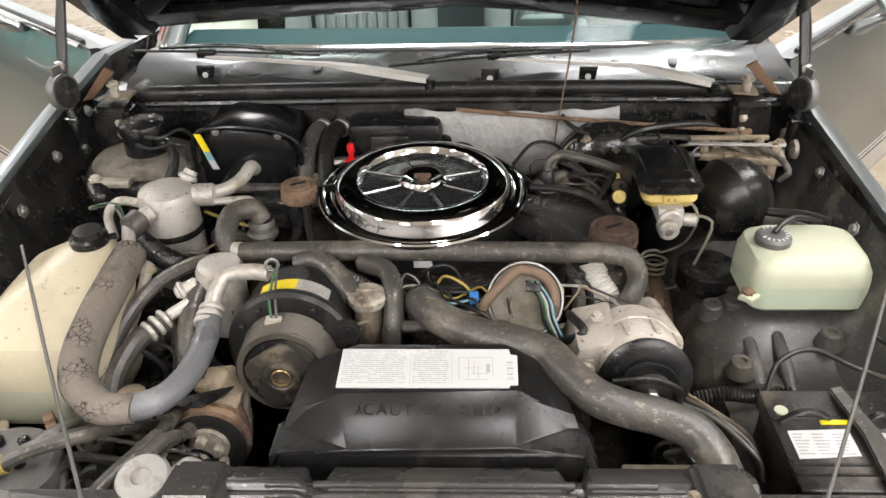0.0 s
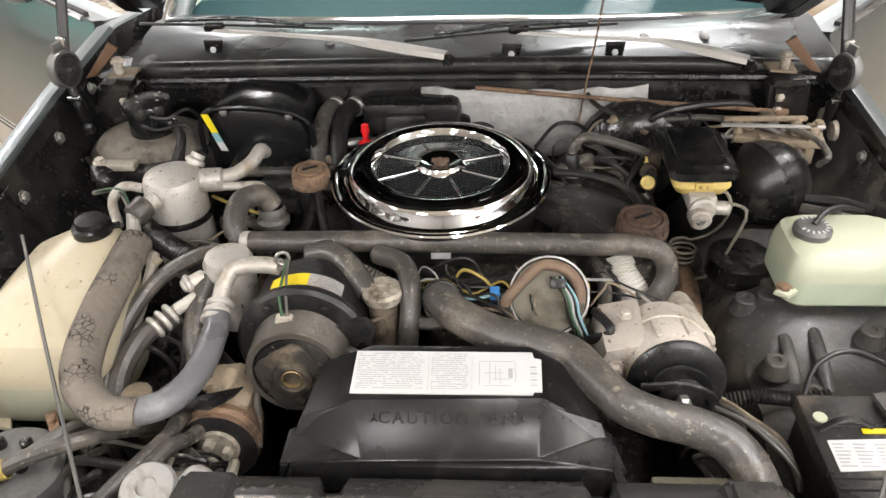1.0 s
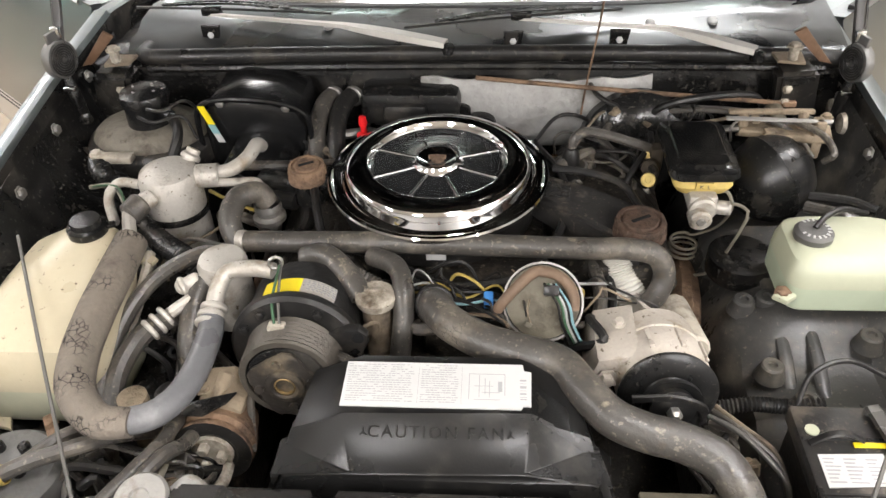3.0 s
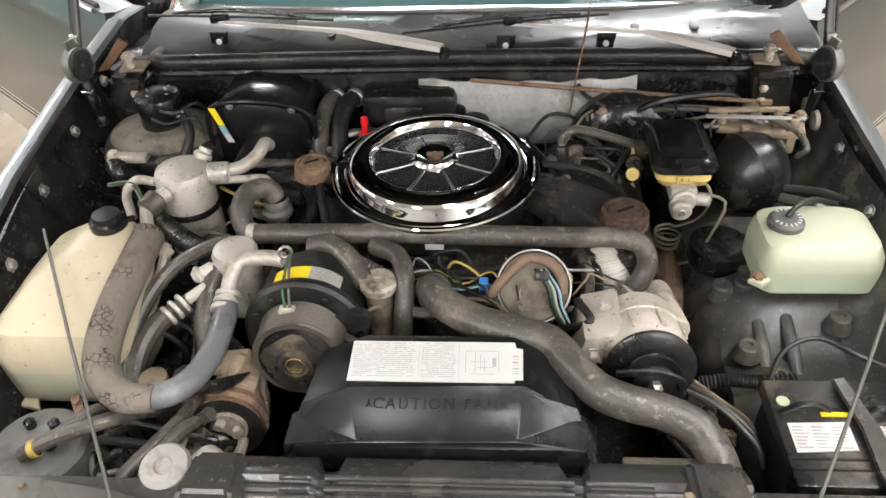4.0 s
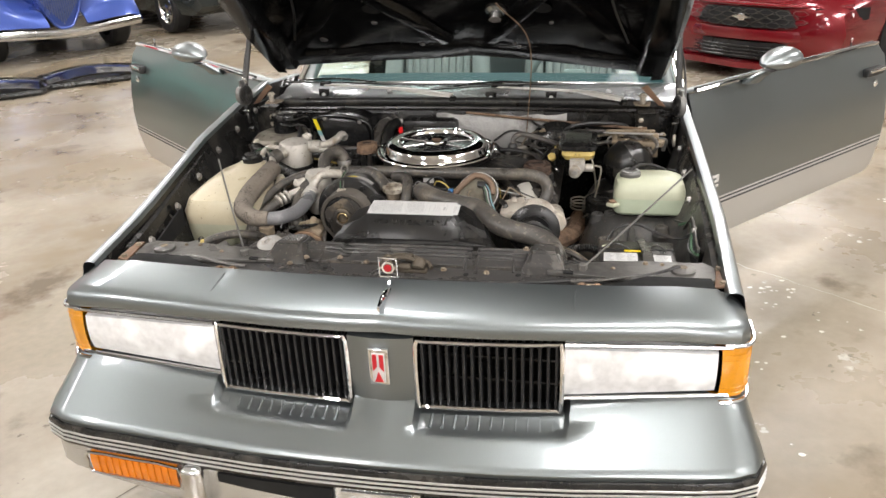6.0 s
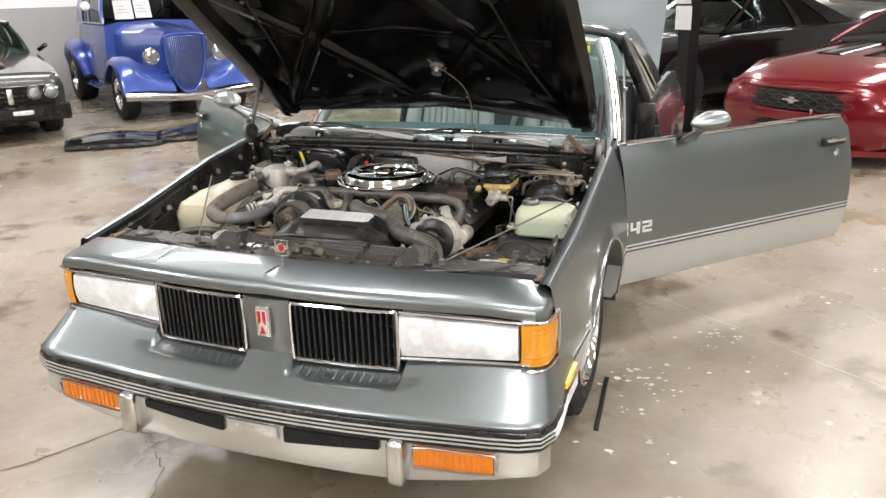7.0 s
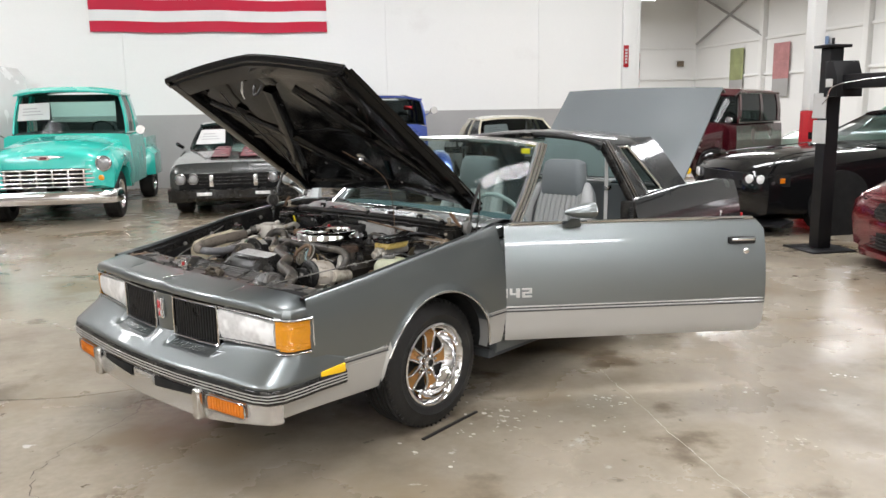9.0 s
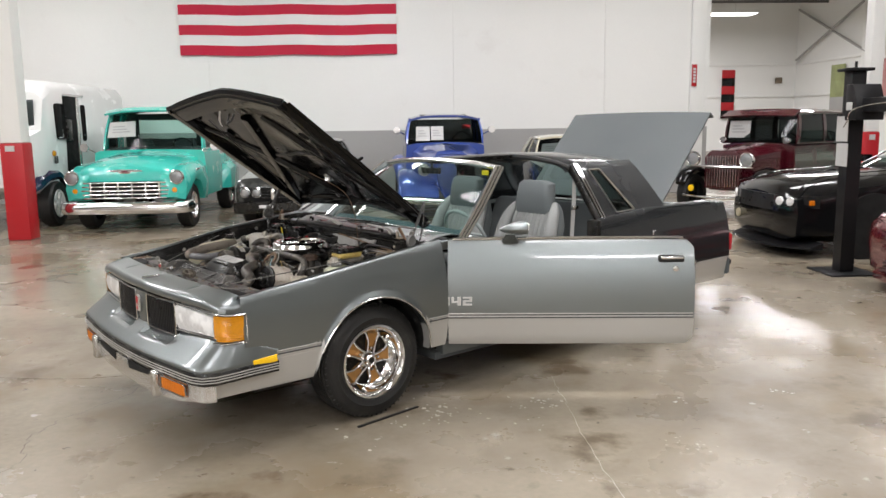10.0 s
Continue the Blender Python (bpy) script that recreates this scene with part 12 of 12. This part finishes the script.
for v0, v1, z0, z1, cols in ((33.3, 32.1, 1.9, 4.2, ("olivecloth", "olivecloth", "wallgrey")), (29.6, 28.4, 1.8, 4.2, ("redcloth", "redcloth", "wallgrey")), (27.2, 25.8, 1.8, 4.2, ("bluecloth", "bluecloth", "bluecloth")), (20.5, 18.9, 1.6, 4.2, ("mint", "wallgrey", "truss"))):
    bn = thing("wall_banner", "tall printed banner hanging on the white wall", "banner", HALL, "banners")
    for k, c in enumerate(cols):
        bm = B()
        za, zb_ = lerp(z1, z0, k / 3), lerp(z1, z0, (k + 1) / 3)
        box(bm, (21.88, v1, zb_), (21.90, v0, za), 0.002)
        part("banner_panel", bm, c, bn)
bn = thing("hanging_poster", "tall red and black poster on the far wall", "poster", HALL)
for k, c in enumerate(("signred", "black", "signred", "black", "signred", "black")):
    bm = B()
    box(bm, (17.94, 36.86, 4.24 - 0.42 * k - 0.42), (18.64, 36.88, 4.24 - 0.42 * k), 0.002)
    part("poster_panel", bm, c, bn)
bm = B()
box(bm, (20.82, 36.8, 3.52), (21.19, 36.9, 3.83), 0.02)
solo("wall_box", bm, "grime", "small brown box on the far wall", "box", m=HALL)
for v in (16.0, 22.0, 28.0, 34.0):
    tr_ = thing("roof_truss", "grey steel roof truss", "truss", HALL, "roof trusses")
    for z in (7.3, 8.0):
        bm = B()
        box(bm, (7.8, v - 0.06, z - 0.06), (21.9, v + 0.06, z + 0.06), 0.01)
        part("chord", bm, "truss", tr_)
    for k in range(20):
        bm = B()
        x0 = 7.9 + k * 0.7
        tube(bm, [(x0, v, 7.3 if k % 2 else 8.0), (x0 + 0.7, v, 8.0 if k % 2 else 7.3)], 0.025, 6)
        part("web", bm, "truss", tr_)
bm = B()
box(bm, (8.2, 14.6, 4.8), (9.4, 15.6, 6.6), 0.05)
solo("unit_heater", bm, "dullchrome", "grey louvred unit heater under the roof", "heater", m=HALL)

# ---- on the floor ----
for k, (x, y, rz, w, l) in enumerate(((-5.52, 4.40, 35, 0.62, 0.95), (-4.85, 5.15, 42, 0.62, 0.95))):
    rp = thing("roof_panel", "dark glass roof panel lying on the concrete floor", "roof panel", Matrix.Translation((x, y, 0)) @ pose(0, 0, 0, 0, 0, rz), "roof panels")
    bm = B()
    grid(bm, [[(lerp(-l / 2, l / 2, i / 6), lerp(-w / 2, w / 2, j / 4), 0.06 + 0.05 * math.sin(math.pi * i / 6) + 0.03 * math.sin(math.pi * j / 4)) for j in range(5)] for i in range(7)], thick=0.012)
    part("pane", bm, "black", rp, "glossy dark glass")
    bm = B()
    tube(bm, [(-l / 2, -w / 2, 0.03), (l / 2, -w / 2, 0.03), (l / 2, w / 2, 0.03), (-l / 2, w / 2, 0.03), (-l / 2, -w / 2, 0.03)], 0.03, 8, 3)
    part("rim", bm, "plastic", rp)
bm = B()
prism(bm, [(-0.009, 0), (0.009, 0), (0.009, 0.44), (-0.009, 0.44)], 0.0, 0.01, "z", 0.003)
solo("rubber_strip", bm, "rubber_dk", "black rubber strip lying on the floor", "strip", m=Matrix.Translation((0.855, -0.19, 0)) @ pose(0, 0, 0, 0, 0, 4))
random.seed(11)
bm = B()
for cx, cy, n, sp in ((0.99, 0.24, 26, 0.10), (1.05, 0.42, 10, 0.12), (1.22, 0.70, 8, 0.10), (1.45, 0.55, 3, 0.12), (1.0, -0.32, 5, 0.08), (1.26, 0.86, 14, 0.05), (2.2, 0.94, 18, 0.07), (2.13, 2.05, 8, 0.05), (1.73, 1.48, 9, 0.06), (0.95, 0.05, 6, 0.08), (-1.0, -0.1, 8, 0.3)):
    for k in range(n):
        x, y = random.gauss(cx, sp), random.gauss(cy, sp * 0.6)
        r = random.uniform(0.003, 0.014) * (1.5 if k == 0 else 1)
        pts = [(x + r * random.uniform(0.5, 1.3) * math.cos(a), y + r * random.uniform(0.4, 1.0) * math.sin(a)) for a in [2 * math.pi * q / 7 for q in range(7)]]
        bm.faces.new([bm.verts.new((px, py, 0.0025)) for px, py in pts])
solo("floor_flakes", bm, "paintchip", "pale worn flakes on the concrete floor", "flakes", "stuff", smooth=False)


def crack(pts, w=0.006, jag=0.02, seed=1, steps=14):
    random.seed(seed)
    line = curve_pts([(x, y, 0.002) for x, y in pts], steps)
    bm = B()
    rows = []
    for i, p in enumerate(line):
        j = Vector((random.uniform(-jag, jag), random.uniform(-jag, jag), 0)) if 0 < i < len(line) - 1 else Vector((0, 0, 0))
        d = (line[min(i + 1, len(line) - 1)] - line[max(i - 1, 0)]).normalized()
        n = Vector((-d.y, d.x, 0)) * w * random.uniform(0.3, 1.0) / 2
        rows.append([p + j - n, p + j + n])
    grid(bm, rows)
    return bm


solo("floor_joint", crack([(-2.2, -2.1), (-1.19, -1.19), (-0.84, -0.64), (-0.1, 0.3)], 0.010, 0.004, 3), "crack", "dirty joint line in the concrete", "crack", "structure", smooth=False)
solo("floor_crack", crack([(-0.84, -0.70), (-0.55, -0.95), (-0.30, -1.5), (0.15, -1.75), (0.4, -2.3)], 0.007, 0.02, 4), "crack", "ragged hairline crack in the concrete", "crack", "structure", smooth=False)
solo("floor_crack", crack([(0.96, 1.25), (1.35, 0.95), (1.93, 0.49), (2.5, 0.1)], 0.0035, 0.008, 5), "paintchip", "pale scratched line on the concrete", "crack", "structure", smooth=False)
solo("floor_joint", crack([(1.0, 1.95), (1.35, 2.31), (2.21, 3.36), (3.4, 4.8)], 0.009, 0.003, 6), "crack", "dirty joint line in the concrete", "crack", "structure", smooth=False)
